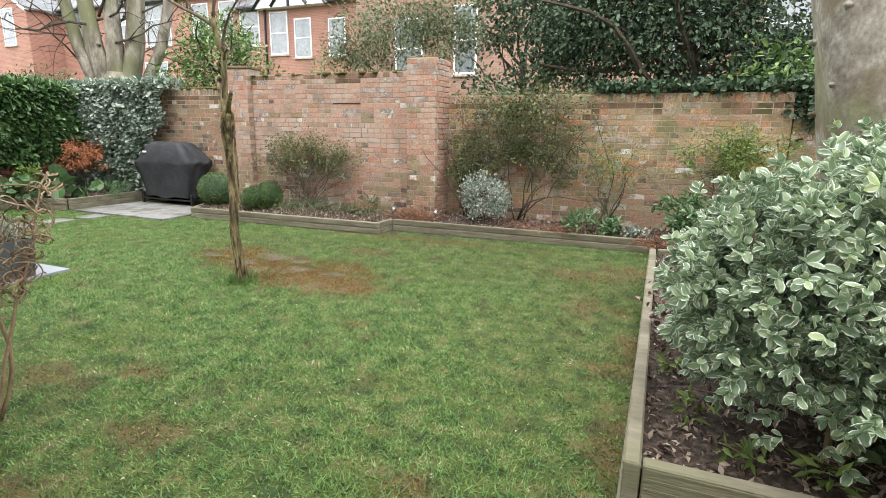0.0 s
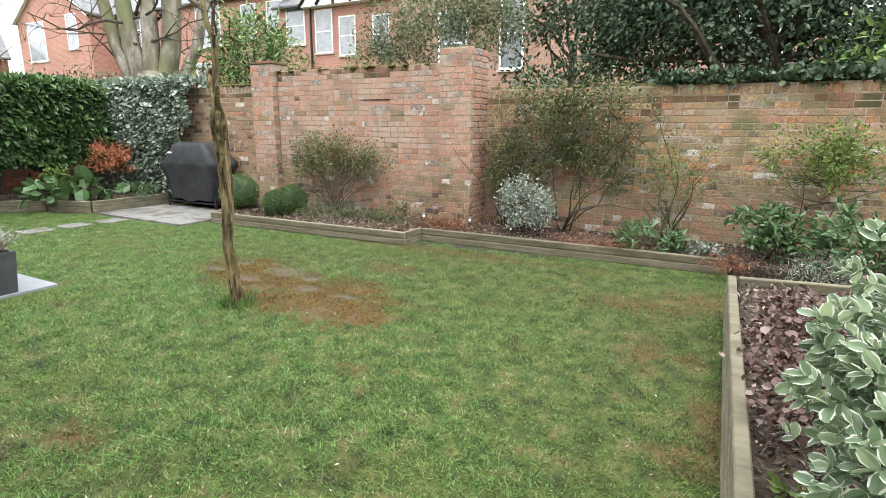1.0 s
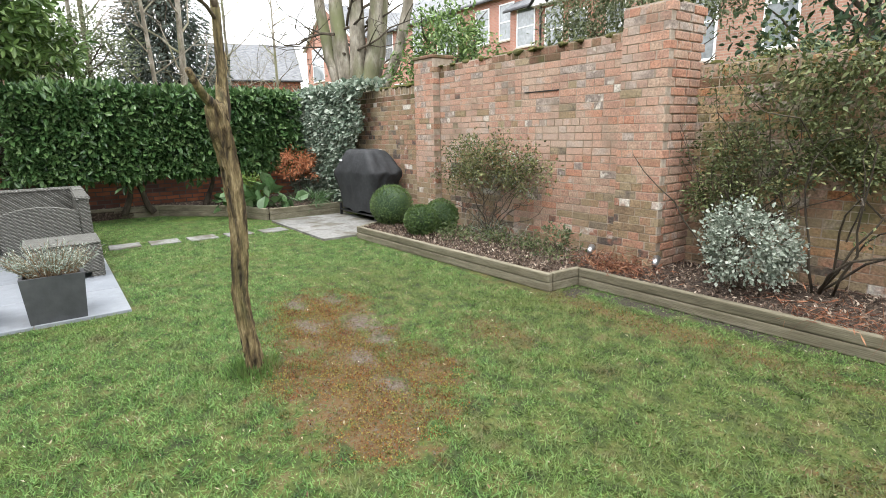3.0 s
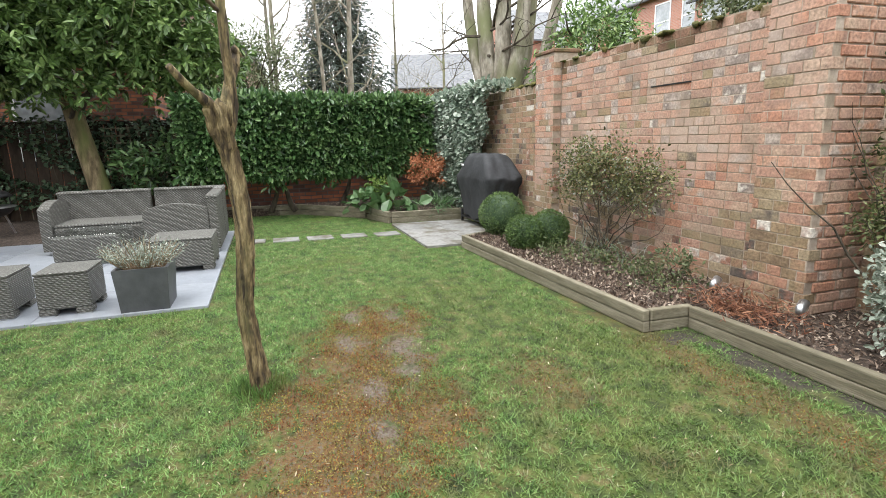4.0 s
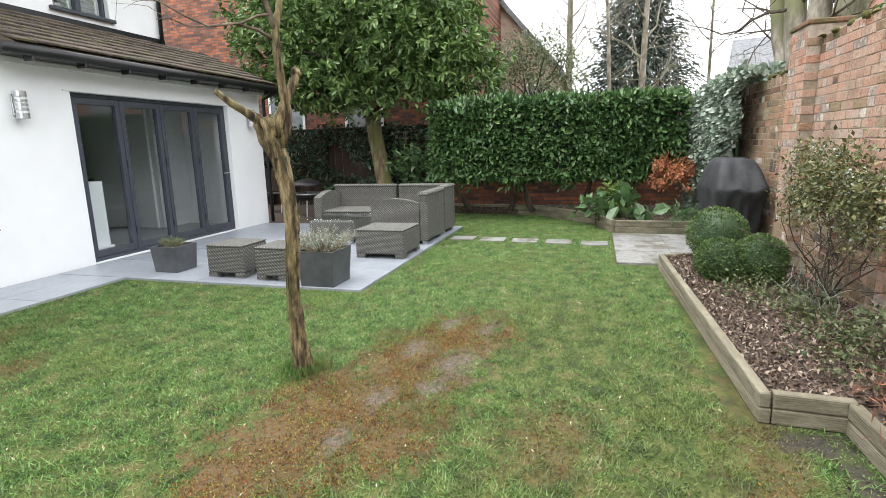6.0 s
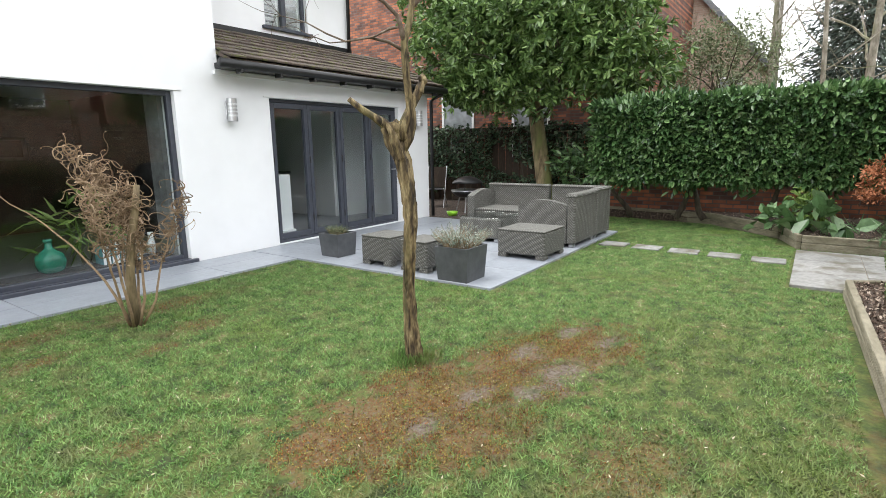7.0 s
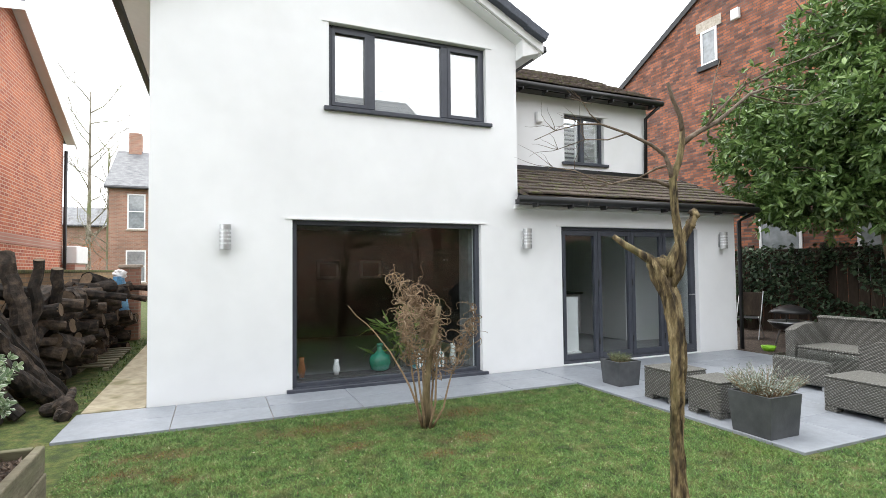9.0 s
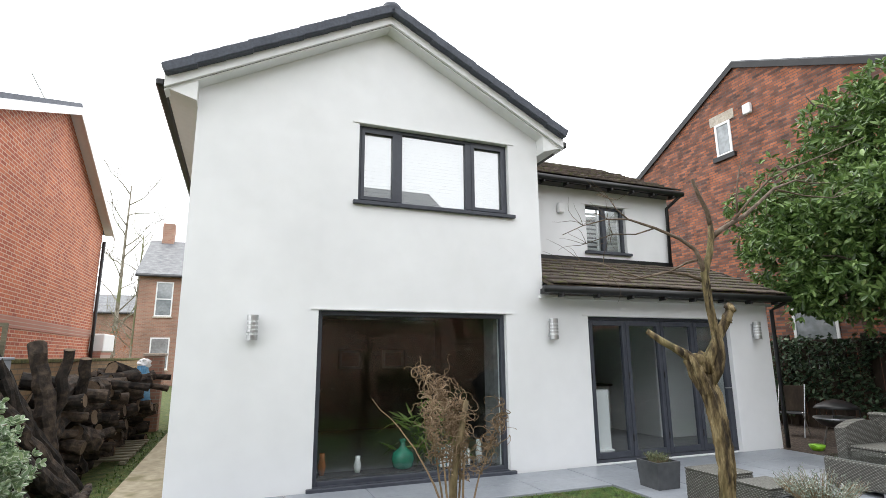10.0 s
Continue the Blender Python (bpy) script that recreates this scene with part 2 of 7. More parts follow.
M["brick_moss_joined"] = mat("moss_covered_brick", [(0, .12, .07, .045), (.5, .23, .13, .085), (1, .34, .22, .15)], 10, .95, .8, 60, "island", .7, tone=.4, overlay=(.085, .082, .032, 5, .40, .80))
M["brick_low"] = mat("patched_brick", BRICKS_LOW, 10, .9, .8, 45, "object", .88, tone=.4, overlay=(.27, .22, .14, 2.6, .46, .95))
M["brick_low_joined"] = mat("patched_brick_joined", BRICKS_LOW, 10, .9, .8, 45, "island", .88, tone=.4, overlay=(.27, .22, .14, 2.6, .46, .95))
M["mortar"] = mat("lime_mortar", [(0, .32, .255, .195), (1, .47, .40, .33)], 5, .95, .6, 150, overlay=(.19, .15, .09, 1.5, .45, .9))
M["moss"] = mat("moss", [(0, .05, .055, .016), (1, .14, .13, .035)], 12, .95, .9, 200)
M["sleeper"] = mat("weathered_timber", [(0, .11, .098, .065), (.5, .18, .16, .11), (1, .27, .245, .18)], 5, .85, .4, 60, "object", .35, stretch=(.35, 1, 3), overlay=(.16, .16, .09, 1.6, .6, 1.1))
M["soil"] = mat("bark_mulch", [(0, .022, .016, .012), (.6, .065, .046, .034), (1, .14, .105, .082)], 30, .95, .9, 90)
M["chip"] = mat("bark_chips", [(0, .035, .024, .018), (.4, .12, .082, .06), (.7, .25, .19, .145), (.9, .40, .33, .26), (1, .56, .50, .42)], 8, .9, .3, 80, "island", .85)
M["slab"] = mat("grey_paving", [(0, .23, .25, .28), (1, .31, .33, .36)], 3, .38, .12, 150, "object", .5, tone=.10)
M["slab_old"] = mat("worn_paving", [(0, .16, .16, .15), (1, .27, .265, .25)], 4, .8, .3, 90, "object", .5, overlay=(.12, .11, .085, 3, .5, .75))
M["path"] = mat("concrete_path", [(0, .30, .26, .18), (1, .42, .37, .27)], 2, .85, .3, 90, overlay=(.2, .18, .1, 2, .55, .8))
M["render"] = mat("white_render", [(0, .76, .77, .78), (1, .83, .84, .85)], .7, .8, .12, 220, tone=.02, overlay=(.73, .74, .73, .9, .7, 1.4))
M["upvc"] = mat("white_plastic", [(0, .75, .76, .76), (1, .8, .8, .8)], 2, .35, 0, tone=.03)
M["frame"] = mat("anthracite_frame", [(0, .045, .05, .065), (1, .06, .066, .082)], 3, .4, .05, 200, tone=.1)
M["black"] = mat("black_gutter", [(0, .012, .012, .013), (1, .022, .022, .023)], 3, .4, 0, tone=.1)
M["tile"] = mat("mossy_roof_tile", [(0, .05, .042, .036), (.5, .082, .062, .050), (1, .13, .10, .082)], 7, .9, .5, 90, "object", .6, overlay=(.085, .082, .035, 11, .58, .7))
M["rooftile"] = mat("grey_roof_tile", [(0, .045, .052, .07), (1, .085, .095, .118)], 6, .6, .2, 120, "island", .5)
M["pane"] = glass("window_glass")
M["pane_coated"] = glass("coated_window_glass", (.9, .92, .92), 0.0, .30)
M["rattan"] = None
M["steel"] = mat("brushed_steel", [(0, .45, .46, .47), (1, .6, .6, .61)], 8, .35, .05, 200, metal=.9, tone=.05)
M["lampglass"] = mat("frosted_glass", [(0, .65, .67, .68), (1, .75, .76, .77)], 8, .3, 0)
M["zinc"] = mat("dark_planter", [(0, .06, .063, .068), (1, .10, .104, .11)], 3, .55, .15, 60, tone=.15)
M["cover"] = mat("black_fabric", [(0, .02, .021, .023), (1, .038, .04, .043)], 4, .72, .35, 30)
M["bark"] = mat("tree_bark", [(0, .07, .052, .03), (.5, .17, .13, .07), (1, .27, .21, .12)], 14, .9, .9, 45, stretch=(1, 1, .25), overlay=(.14, .15, .05, 2.5, .5, .75))
M["bark_grey"] = mat("grey_bark", [(0, .11, .095, .07), (.5, .23, .205, .16), (1, .38, .35, .29)], 6, .9, .6, 40, stretch=(1, 1, .4), overlay=(.17, .18, .09, 1.6, .5, .8))
M["bark_plane"] = mat("flaking_pale_bark", [(0, .17, .15, .115), (.5, .29, .265, .215), (1, .42, .39, .33)], 9, .9, .8, 30, stretch=(1, 1, .7), tone=.35, overlay=(.19, .155, .10, 5, .52, .80), second=(.20, .205, .10, 2.2, .60, .95))
M["bark_dark"] = mat("dark_bark", [(0, .035, .028, .02), (1, .11, .09, .065)], 10, .95, .8, 50, stretch=(1, 1, .3))
M["twig"] = mat("twig_bark", [(0, .16, .105, .06), (1, .33, .235, .14)], 9, .85, .3, 80, "island", .5)
M["twig_dark"] = mat("dark_twig_bark", [(0, .05, .036, .026), (.6, .13, .095, .065), (1, .30, .25, .20)], 14, .85, .4, 80, "island", .5)
M["log"] = mat("log_bark", [(.2, .008, .006, .005), (.5, .026, .019, .014), (.9, .085, .060, .042)], 12, .9, .8, 60, "object", .4)
M["logend"] = mat("cut_log_end", [(0, .06, .04, .026), (1, .17, .12, .075)], 9, .85, .4, 80, "object", .5)
M["laurel"] = mat("laurel_leaf", [(0, .018, .048, .016), (.5, .062, .13, .04), (.9, .145, .235, .085), (1, .23, .31, .15)], 4, .32, .08, 60, "island", .8, sheer=.12, spec=.5)
M["laurel_tree"] = mat("evergreen_leaf", [(0, .036, .076, .022), (.5, .112, .19, .052), (.9, .22, .32, .105), (1, .38, .42, .17)], 4, .32, .08, 60, "island", .8, sheer=.15)
M["ivy"] = mat("ivy_leaf", [(0, .07, .115, .08), (.5, .22, .28, .21), (1, .48, .52, .44)], 4, .4, .08, 60, "island", .8, sheer=.1)
# dark ivy leaf; also colours foliage cores dark for the shade inside them
M["ivy_dark"] = mat("dark_leaf_and_core_shade", [(0, .012, .03, .016), (.5, .045, .085, .042), (.85, .13, .185, .105), (1, .24, .30, .20)], 4, .6, .08, 60, "island", .8, sheer=.1)
M["box"] = mat("box_leaf", [(0, .035, .07, .018), (.6, .09, .15, .04), (1, .16, .23, .07)], 4, .45, .05, 60, "island", .8, sheer=.15)
M["shrub"] = mat("shrub_leaf", [(0, .035, .055, .02), (.5, .09, .12, .045), (.85, .16, .18, .08), (1, .20, .12, .06)], 4, .5, .05, 60, "island", .85, sheer=.2)
M["climber"] = mat("climber_leaf", [(0, .03, .045, .016), (.5, .10, .125, .045), (.85, .20, .23, .095), (1, .27, .19, .08)], 4, .5, .05, 60, "island", .85, sheer=.15)
M["olive"] = mat("olive_leaf", [(0, .05, .07, .03), (.5, .13, .16, .075), (1, .26, .29, .17)], 4, .5, .05, 60, "island", .85, sheer=.2)
M["blossom"] = mat("bronze_green_leaf", [(0, .04, .045, .018), (.45, .12, .135, .05), (.75, .20, .22, .085), (.9, .30, .24, .12), (1, .34, .17, .09)], 4, .45, .05, 60, "island", .85, sheer=.2)
M["lime"] = mat("spring_leaf", [(0, .07, .12, .02), (.6, .15, .23, .05), (1, .27, .34, .10)], 4, .45, .05, 60, "island", .85, sheer=.25)
M["broad"] = mat("broad_leaf", [(0, .04, .09, .03), (.6, .10, .18, .07), (1, .20, .29, .15)], 4, .35, .1, 40, "island", .85, sheer=.15)
M["orange"] = mat("orange_leaf", [(0, .20, .07, .03), (.6, .38, .14, .06), (1, .52, .24, .12)], 4, .6, .05, 60, "island", .85, sheer=.2)
M["rust"] = mat("withered_leaf", [(0, .07, .03, .02), (.6, .21, .085, .045), (1, .38, .20, .11)], 4, .75, .1, 60, "island", .85, sheer=.1)
M["heuchera"] = mat("purple_leaf", [(0, .06, .033, .028), (.6, .17, .10, .085), (1, .31, .24, .21)], 4, .5, .1, 60, "island", .85)
M["silver"] = mat("silver_leaf", [(0, .12, .155, .115), (.6, .27, .31, .25), (1, .52, .55, .48)], 4, .6, .05, 60, "island", .85, sheer=.1)
# needle green paled towards grey, with the haze of distance in the colour
M["conifer"] = mat("hazed_conifer_needles", [(0, .04, .055, .045), (1, .11, .14, .11)], 2, .7, .1, 60, "island", .8)
M["redbrick"] = brick_texture("red_brickwork", (.47, .135, .06), (.30, .068, .034), (.52, .36, .26), "x", .14)
M["palebrick_x"] = brick_texture("pale_pink_brickwork", (.50, .36, .29), (.41, .28, .22), (.45, .37, .31), "x", .15)
M["redbrick_y"] = brick_texture("orange_brickwork", (.41, .185, .13), (.34, .15, .105), (.38, .28, .23), "y", .12)
M["oldbrick_x"] = brick_texture("victorian_brickwork", (.36, .12, .055), (.085, .042, .034), (.10, .08, .07), "x", .42)
M["oldbrick_y"] = brick_texture("victorian_brickwork_front", (.36, .2, .14), (.27, .14, .1), (.3, .25, .2), "y", .25)
M["yellowbrick"] = brick_texture("buff_brickwork", (.30, .19, .09), (.22, .13, .06), (.16, .12, .07), "x", .3)
M["slate"] = mat("slate_roof", [(0, .10, .105, .115), (1, .2, .205, .21)], 3, .6, .2, 40, stretch=(1, 1, 3))
M["stone"] = mat("pale_stone", [(0, .38, .33, .27), (1, .5, .45, .38)], 4, .85, .3, 60)
M["fence"] = mat("dark_fence_timber", [(0, .025, .018, .013), (1, .07, .05, .035)], 6, .9, .5, 60, "object", .5, stretch=(1, 1, .3))


# woven rattan: two crossed bands of strips
def rattan_material():
    m = mat("grey_rattan", [(0, .17, .172, .158), (.5, .28, .282, .258), (1, .42, .418, .385)], 40, .6, 0, 60, tone=.3)
    nt = m.node_tree
    n = nt.nodes
    geo = n.new("ShaderNodeNewGeometry")
    waves = []
    for direction, sc in (("Z", 21), ("DIAGONAL", 17)):
        w = n.new("ShaderNodeTexWave")
        w.bands_direction = direction
        w.inputs["Scale"].default_value, w.inputs["Distortion"].default_value = sc, 1.2
        w.inputs["Detail Scale"].default_value = 6
        link(nt, geo.outputs["Position"], w.inputs["Vector"])
        waves.append(w.outputs["Fac"])
    mul = n.new("ShaderNodeMath")
    mul.operation = "MULTIPLY"
    link(nt, waves[0], mul.inputs[0])
    link(nt, waves[1], mul.inputs[1])
    b = n.new("ShaderNodeBump")
    b.inputs["Strength"].default_value, b.inputs["Distance"].default_value = 1.0, 0.012
    link(nt, mul.outputs[0], b.inputs["Height"])
    link(nt, b.outputs[0], n["Principled BSDF"].inputs["Normal"])
    mix = n.new("ShaderNodeMix")
    mix.data_type, mix.blend_type = "RGBA", "MIX"
    old = n["Principled BSDF"].inputs["Base Color"].links[0].from_socket
    link(nt, mul.outputs[0], mix.inputs["Factor"])
    mix.inputs["A"].default_value = (.085, .081, .069, 1)
    link(nt, old, mix.inputs["B"])
    link(nt, mix.outputs["Result"], n["Principled BSDF"].inputs["Base Color"])
    return m


M["rattan"] = rattan_material()

# worn places in the lawn: centre, half sizes
WORN = [(-4.35, 4.86, .46, .32), (-3.75, 4.65, .52, .36), (-3.2, 4.5, .5, .44), (-2.75, 4.38, .42, .38), (-2.95, 4.85, .32, .2), (-2.45, 4.28, .26, .18)]
FAINT = [(-.41, 4.66, .12, .22), (.0, 3.85, .09, .3), (.0, 2.6, .10, .3), (-.09, 3.5, .14, .12), (-.14, 4.64, .1, .1), (-2.65, 2.32, .16, .1), (-2.05, 1.86, .17, .12), (-3.09, 2.04, .22, .14), (-.72, 2.01, .1, .1), (-1.92, 3.51, .1, .08), (-2.0, 1.25, .6, .14), (-3.3, 1.3, .5, .16), (-.55, 1.4, .32, .12), (-.35, 1.74, .2, .1), (-2.4, 6.5, 1.2, .15), (-3.06, 5.56, .3, .2), (-.55, 5.6, .4, .2), (-.1, 5.9, .3, .3)]
DULL = [(-1.2, 5.7, 1.5, .9), (-2.9, 6.1, 1.2, .5), (-.4, 4.6, .5, 1.2), (-4.4, 5.6, .9, .4)]
DAMP = [(-2.75, 6.84, .5, .11), (-2.0, 6.9, .6, .07), (-3.3, 6.75, .14, .16)]
MUD = [(-3.81, 4.91, .21, .13), (-3.47, 4.86, .12, .08), (-4.0, 4.58, .17, .08), (-4.55, 4.69, .13, .08), (-4.49, 5.0, .16, .08), (-3.26, 4.62, .14, .07), (-2.83, 4.59, .13, .06)]


def worn_mask(nt, spots, soft, wobble):
    n = nt.nodes
    geo = n.new("ShaderNodeNewGeometry")
    no = n.new("ShaderNodeTexNoise")
    no.inputs["Scale"].default_value, no.inputs["Detail"].default_value = 9.0, 8.0
    link(nt, geo.outputs["Position"], no.inputs["Vector"])
    best = None
    for x, y, a, b in spots:
        sub = n.new("ShaderNodeVectorMath")
        sub.operation = "SUBTRACT"
        sub.inputs[1].default_value = (x, y, 0)
        link(nt, geo.outputs["Position"], sub.inputs[0])
        mul = n.new("ShaderNodeVectorMath")
        mul.operation = "MULTIPLY"
        mul.inputs[1].default_value = (1 / a, 1 / b, 0)
        link(nt, sub.outputs[0], mul.inputs[0])
        ln = n.new("ShaderNodeVectorMath")
        ln.operation = "LENGTH"
        link(nt, mul.outputs[0], ln.inputs[0])
        if best is None:
            best = ln.outputs["Value"]
        else:
            mi = n.new("ShaderNodeMath")
            mi.operation = "MINIMUM"
            link(nt, best, mi.inputs[0])
            link(nt, ln.outputs["Value"], mi.inputs[1])
            best = mi.outputs[0]
    add = n.new("ShaderNodeMath")
    add.operation = "MULTIPLY_ADD"
    add.inputs[1].default_value = wobble
    link(nt, no.outputs["Fac"], add.inputs[0])
    link(nt, best, add.inputs[2])
    rg = n.new("ShaderNodeMapRange")
    rg.inputs["From Min"].default_value, rg.inputs["From Max"].default_value = 1 + wobble * .5 - soft, 1 + wobble * .5 + soft
    rg.inputs["To Min"].default_value, rg.inputs["To Max"].default_value = 1, 0
    link(nt, add.outputs[0], rg.inputs["Value"])
    return rg.outputs[0]


def lay_over(m, spots, stops, soft=.28, wobble=3.8, much=1.0):
    """Lays broken-up colours over the places in spots."""
    nt = m.node_tree
    n = nt.nodes
    base = n["Principled BSDF"].inputs["Base Color"]
    old = base.links[0].from_socket
    mix = n.new("ShaderNodeMix")
    mix.data_type = "RGBA"
    geo = n.new("ShaderNodeNewGeometry")
    no = n.new("ShaderNodeTexNoise")
    no.inputs["Scale"].default_value, no.inputs["Detail"].default_value, no.inputs["Roughness"].default_value = 38.0, 10.0, .8
    link(nt, geo.outputs["Position"], no.inputs["Vector"])
    ramp = n.new("ShaderNodeValToRGB")
    while len(ramp.color_ramp.elements) < len(stops):
        ramp.color_ramp.elements.new(.5)
    for e, c in zip(ramp.color_ramp.elements, stops):
        e.position, e.color = c[0], (*c[1:], 1)
    cn = n.new("ShaderNodeMath")
    cn.operation = "MULTIPLY_ADD"
    cn.inputs[1].default_value, cn.inputs[2].default_value = 2.2, -.6
    link(nt, no.outputs["Fac"], cn.inputs[0])
    link(nt, cn.outputs[0], ramp.inputs[0])
    mk = n.new("ShaderNodeMath")
    mk.operation = "MULTIPLY"
    mk.inputs[1].default_value = much
    link(nt, worn_mask(nt, spots, soft, wobble), mk.inputs[0])
    link(nt, mk.outputs[0], mix.inputs["Factor"])
    link(nt, old, mix.inputs["A"])
    link(nt, ramp.outputs[0], mix.inputs["B"])
    link(nt, mix.outputs["Result"], base)


MOSSY = [(.2, .03, .018, .011), (.36, .09, .042, .018), (.45, .15, .072, .026), (.52, .10, .088, .026), (.58, .13, .08, .032), (.66, .105, .088, .07), (.8, .14, .12, .10)]
EARTH = [(.3, .045, .032, .022), (.46, .10, .078, .06), (.54, .13, .108, .09), (.7, .17, .145, .125)]
M["lawn"] = mat("lawn_ground", [(0, .03, .042, .012), (.45, .055, .08, .016), (.7, .085, .10, .025), (1, .12, .10, .04)], 7, .95, .8, 120, tone=.4)
lay_over(M["lawn"], WORN, MOSSY)
lay_over(M["lawn"], FAINT, MOSSY, .7, 4.0, .75)
lay_over(M["lawn"], MUD, EARTH, .8, 5.0, .85)
lay_over(M["lawn"], DAMP, [(.3, .018, .014, .011), (.5, .045, .037, .03), (.7, .075, .062, .05)], .5, 3.0, .95)
M["blade"] = mat("grass_blades", [(0, .03, .07, .02), (.25, .075, .165, .038), (.5, .135, .25, .062), (.74, .195, .305, .09), (.9, .27, .33, .14), (1, .52, .50, .34)], 7, .55, 0, 60, "island", .55, sheer=.3, tone=.5, overlay=(.17, .235, .05, 1.3, .62, 1.0), second=(.15, .13, .06, 3.1, .62, 1.0))
lay_over(M["blade"], WORN, MOSSY, .5, 4.0, .8)
lay_over(M["blade"], FAINT, MOSSY, .5, 3.0, .5)
lay_over(M["blade"], DULL, MOSSY, .8, 3.0, .42)

# ---- foliage helpers ----
LEAF4 = [(0, 1, 2), (0, 2, 3)]
UV4 = [(.5, 0), (0, .5), (.5, 1), (1, .5)]
LEAF6 = [(0, 1, 2, 3), (0, 3, 4, 5)]
UV6 = [(.5, 0), (0, .35), (0, .7), (.5, 1), (1, .7), (1, .35)]


def unit(v):
    return v / (np.linalg.norm(v, axis=-1, keepdims=True) + 1e-9)


LEAF9 = [(0, 1, 2, 8), (8, 2, 3, 4), (0, 8, 6, 7), (8, 4, 5, 6)]
UV9 = [(.5, 0), (0, .25), (0, .55), (0, .82), (.5, 1), (1, .82), (1, .55), (1, .25), (.5, .55)]


def leaves(geo, pos, out, L, W, spread=.8, droop=.2, fold=.2, rounded=False, vary=.35, oval=False):
    n = len(pos)
    axis = unit(out + spread * rng.normal(size=(n, 3)) + np.array([0, 0, -droop]))
    face = unit(unit(out) * .6 + rng.normal(size=(n, 3)) * .5 + np.array([0, 0, .7]))
    side = unit(np.cross(axis, face))
    nrm = np.cross(side, axis)
    s = (1 + vary * rng.uniform(-1, 1, n))[:, None]
    L, W = L * s, W * s
    tip = pos + axis * L
    if oval:
        up = nrm * W * fold
        a, b, c = (pos + axis * L * k for k in (.25, .55, .84))
        v = np.stack([pos, a - side * W * .38 + up * .7, b - side * W * .5 + up, c - side * W * .35 + up * .6, tip, c + side * W * .35 + up * .6, b + side * W * .5 + up, a + side * W * .38 + up * .7, b], 1)
        geo.bulk(v, LEAF9, UV9)
    elif rounded:
        a, b = pos + axis * L * .35, pos + axis * L * .72
        up = nrm * W * fold
        v = np.stack([pos, a - side * W * .48 + up, b - side * W * .42 + up, tip, b + side * W * .42 + up, a + side * W * .48 + up], 1)
        geo.bulk(v, LEAF6, UV6)
    else:
        mid = pos + axis * L * .45 + nrm * W * fold
        v = np.stack([pos, mid - side * W / 2, tip, mid + side * W / 2], 1)
        geo.bulk(v, LEAF4, UV4)
    return geo


def clumped(c, r, n, clumps, cr, shell=.8, low=-1.0):
    """Points in clumps over a lumpy ellipsoid, and the way outwards at each."""
    d = unit(rng.normal(size=(clumps * 3, 3)))
    d = d[d[:, 2] > low][:clumps]
    k = rng.uniform(shell, 1.08, len(d))[:, None]
    centre = d * k
    pick = rng.integers(0, len(d), n)
    p = centre[pick] * np.array(r) + rng.normal(size=(n, 3)) * cr
    out = unit(d[pick] + .6 * unit(rng.normal(size=(n, 3))))
    return p + np.array(c), out


def twisty(geo, p, d, length, r, steps=8, wob=.35, lift=0.0, n=5):
    pts, rad = [np.array(p, float)], [r]
    d = np.array(d, float)
    for i in range(steps):
        d = unit(d + wob * rng.normal(size=3) + np.array([0, 0, lift]))
        pts.append(pts[-1] + d * length / steps)
        rad.append(r * (1 - .75 * (i + 1) / steps))
    geo.tube(pts, rad, n)
    return pts, d


def curl(geo, p, d, length, r, steps=13, turn=.7, n=4):
    """A corkscrew twig: the way turns steadily about an axis that drifts."""
    pts, rad = [np.array(p, float)], [r]
    d, ax = unit(np.array(d, float)), unit(rng.normal(size=3))
    for i in range(steps):
        ax = unit(ax + .35 * rng.normal(size=3))
        d = unit(d + np.cross(ax, d) * turn * rng.uniform(.3, 1.2) + np.array([0, 0, .06]))
        pts.append(pts[-1] + d * length / steps)
        rad.append(r * (1 - .6 * (i + 1) / steps))
    if geo is not None:
        geo.tube(pts, rad, n)
    return pts, rad


def grow(geo, p, d, length, r, depth, wob=.18, kids=3, fall=.62, lift=.05, sides=5):
    pts, _ = twisty(geo, p, d, length, r, 6 if depth > 1 else 4, wob, lift, sides if depth > 1 else 3)
    tips = [pts[-1]]
    if depth > 0:
        for k in range(kids):
            i = rng.integers(2, len(pts))
            q = pts[min(i, len(pts) - 1)]
            nd = unit(np.array(d) * .7 + rng.normal(size=3) * .65 + np.array([0, 0, lift * 3]))
            tips += grow(geo, q, nd, length * fall * rng.uniform(.8, 1.2), r * .45, depth - 1, wob * 1.1, kids, fall, lift, sides)
    return tips


def shrub(name, at, size, material, count, leaf, label, category="shrub", clumps=40, cr=.07, stems=7, stem_h=.5, rounded=False, shell=.6, low=-.6, droop=.1, spread=.8, group="", wood="bark_dark", lift=None):
    ob = thing(name, at, 0, label, category, group)
    rx, ry, rz = size
    cz = rz if lift is None else lift
    for k in range(stems):
        g = Geo()
        a = rng.uniform(0, 6.28)
        twisty(g, (rng.normal() * .03, rng.normal() * .03, 0), (np.cos(a) * .35 * rx / rz, np.sin(a) * .35 * ry / rz, 1), cz + rz * stem_h, .006 + .006 * rz, 7, .26)
        part("stem", g, M[wood], ob, smooth=True)
    p, o = clumped((0, 0, cz), size, count, clumps, cr, shell, low)
    p[:, 2] = np.maximum(p[:, 2], .01)
    part("foliage", leaves(Geo(), p, o, *leaf, spread, droop, rounded=rounded), M[material], ob)
    return ob


# ---- ground and lawn ----
g = Geo()
S = 400
g.add([(-S, -S, 0), (S, -S, 0), (S, S, 0), (-S, S, 0)], [(0, 1, 2, 3)])
part("ground", g, M["lawn"], None, "grass and earth ground with worn mossy patches", category="ground", kind="structure")


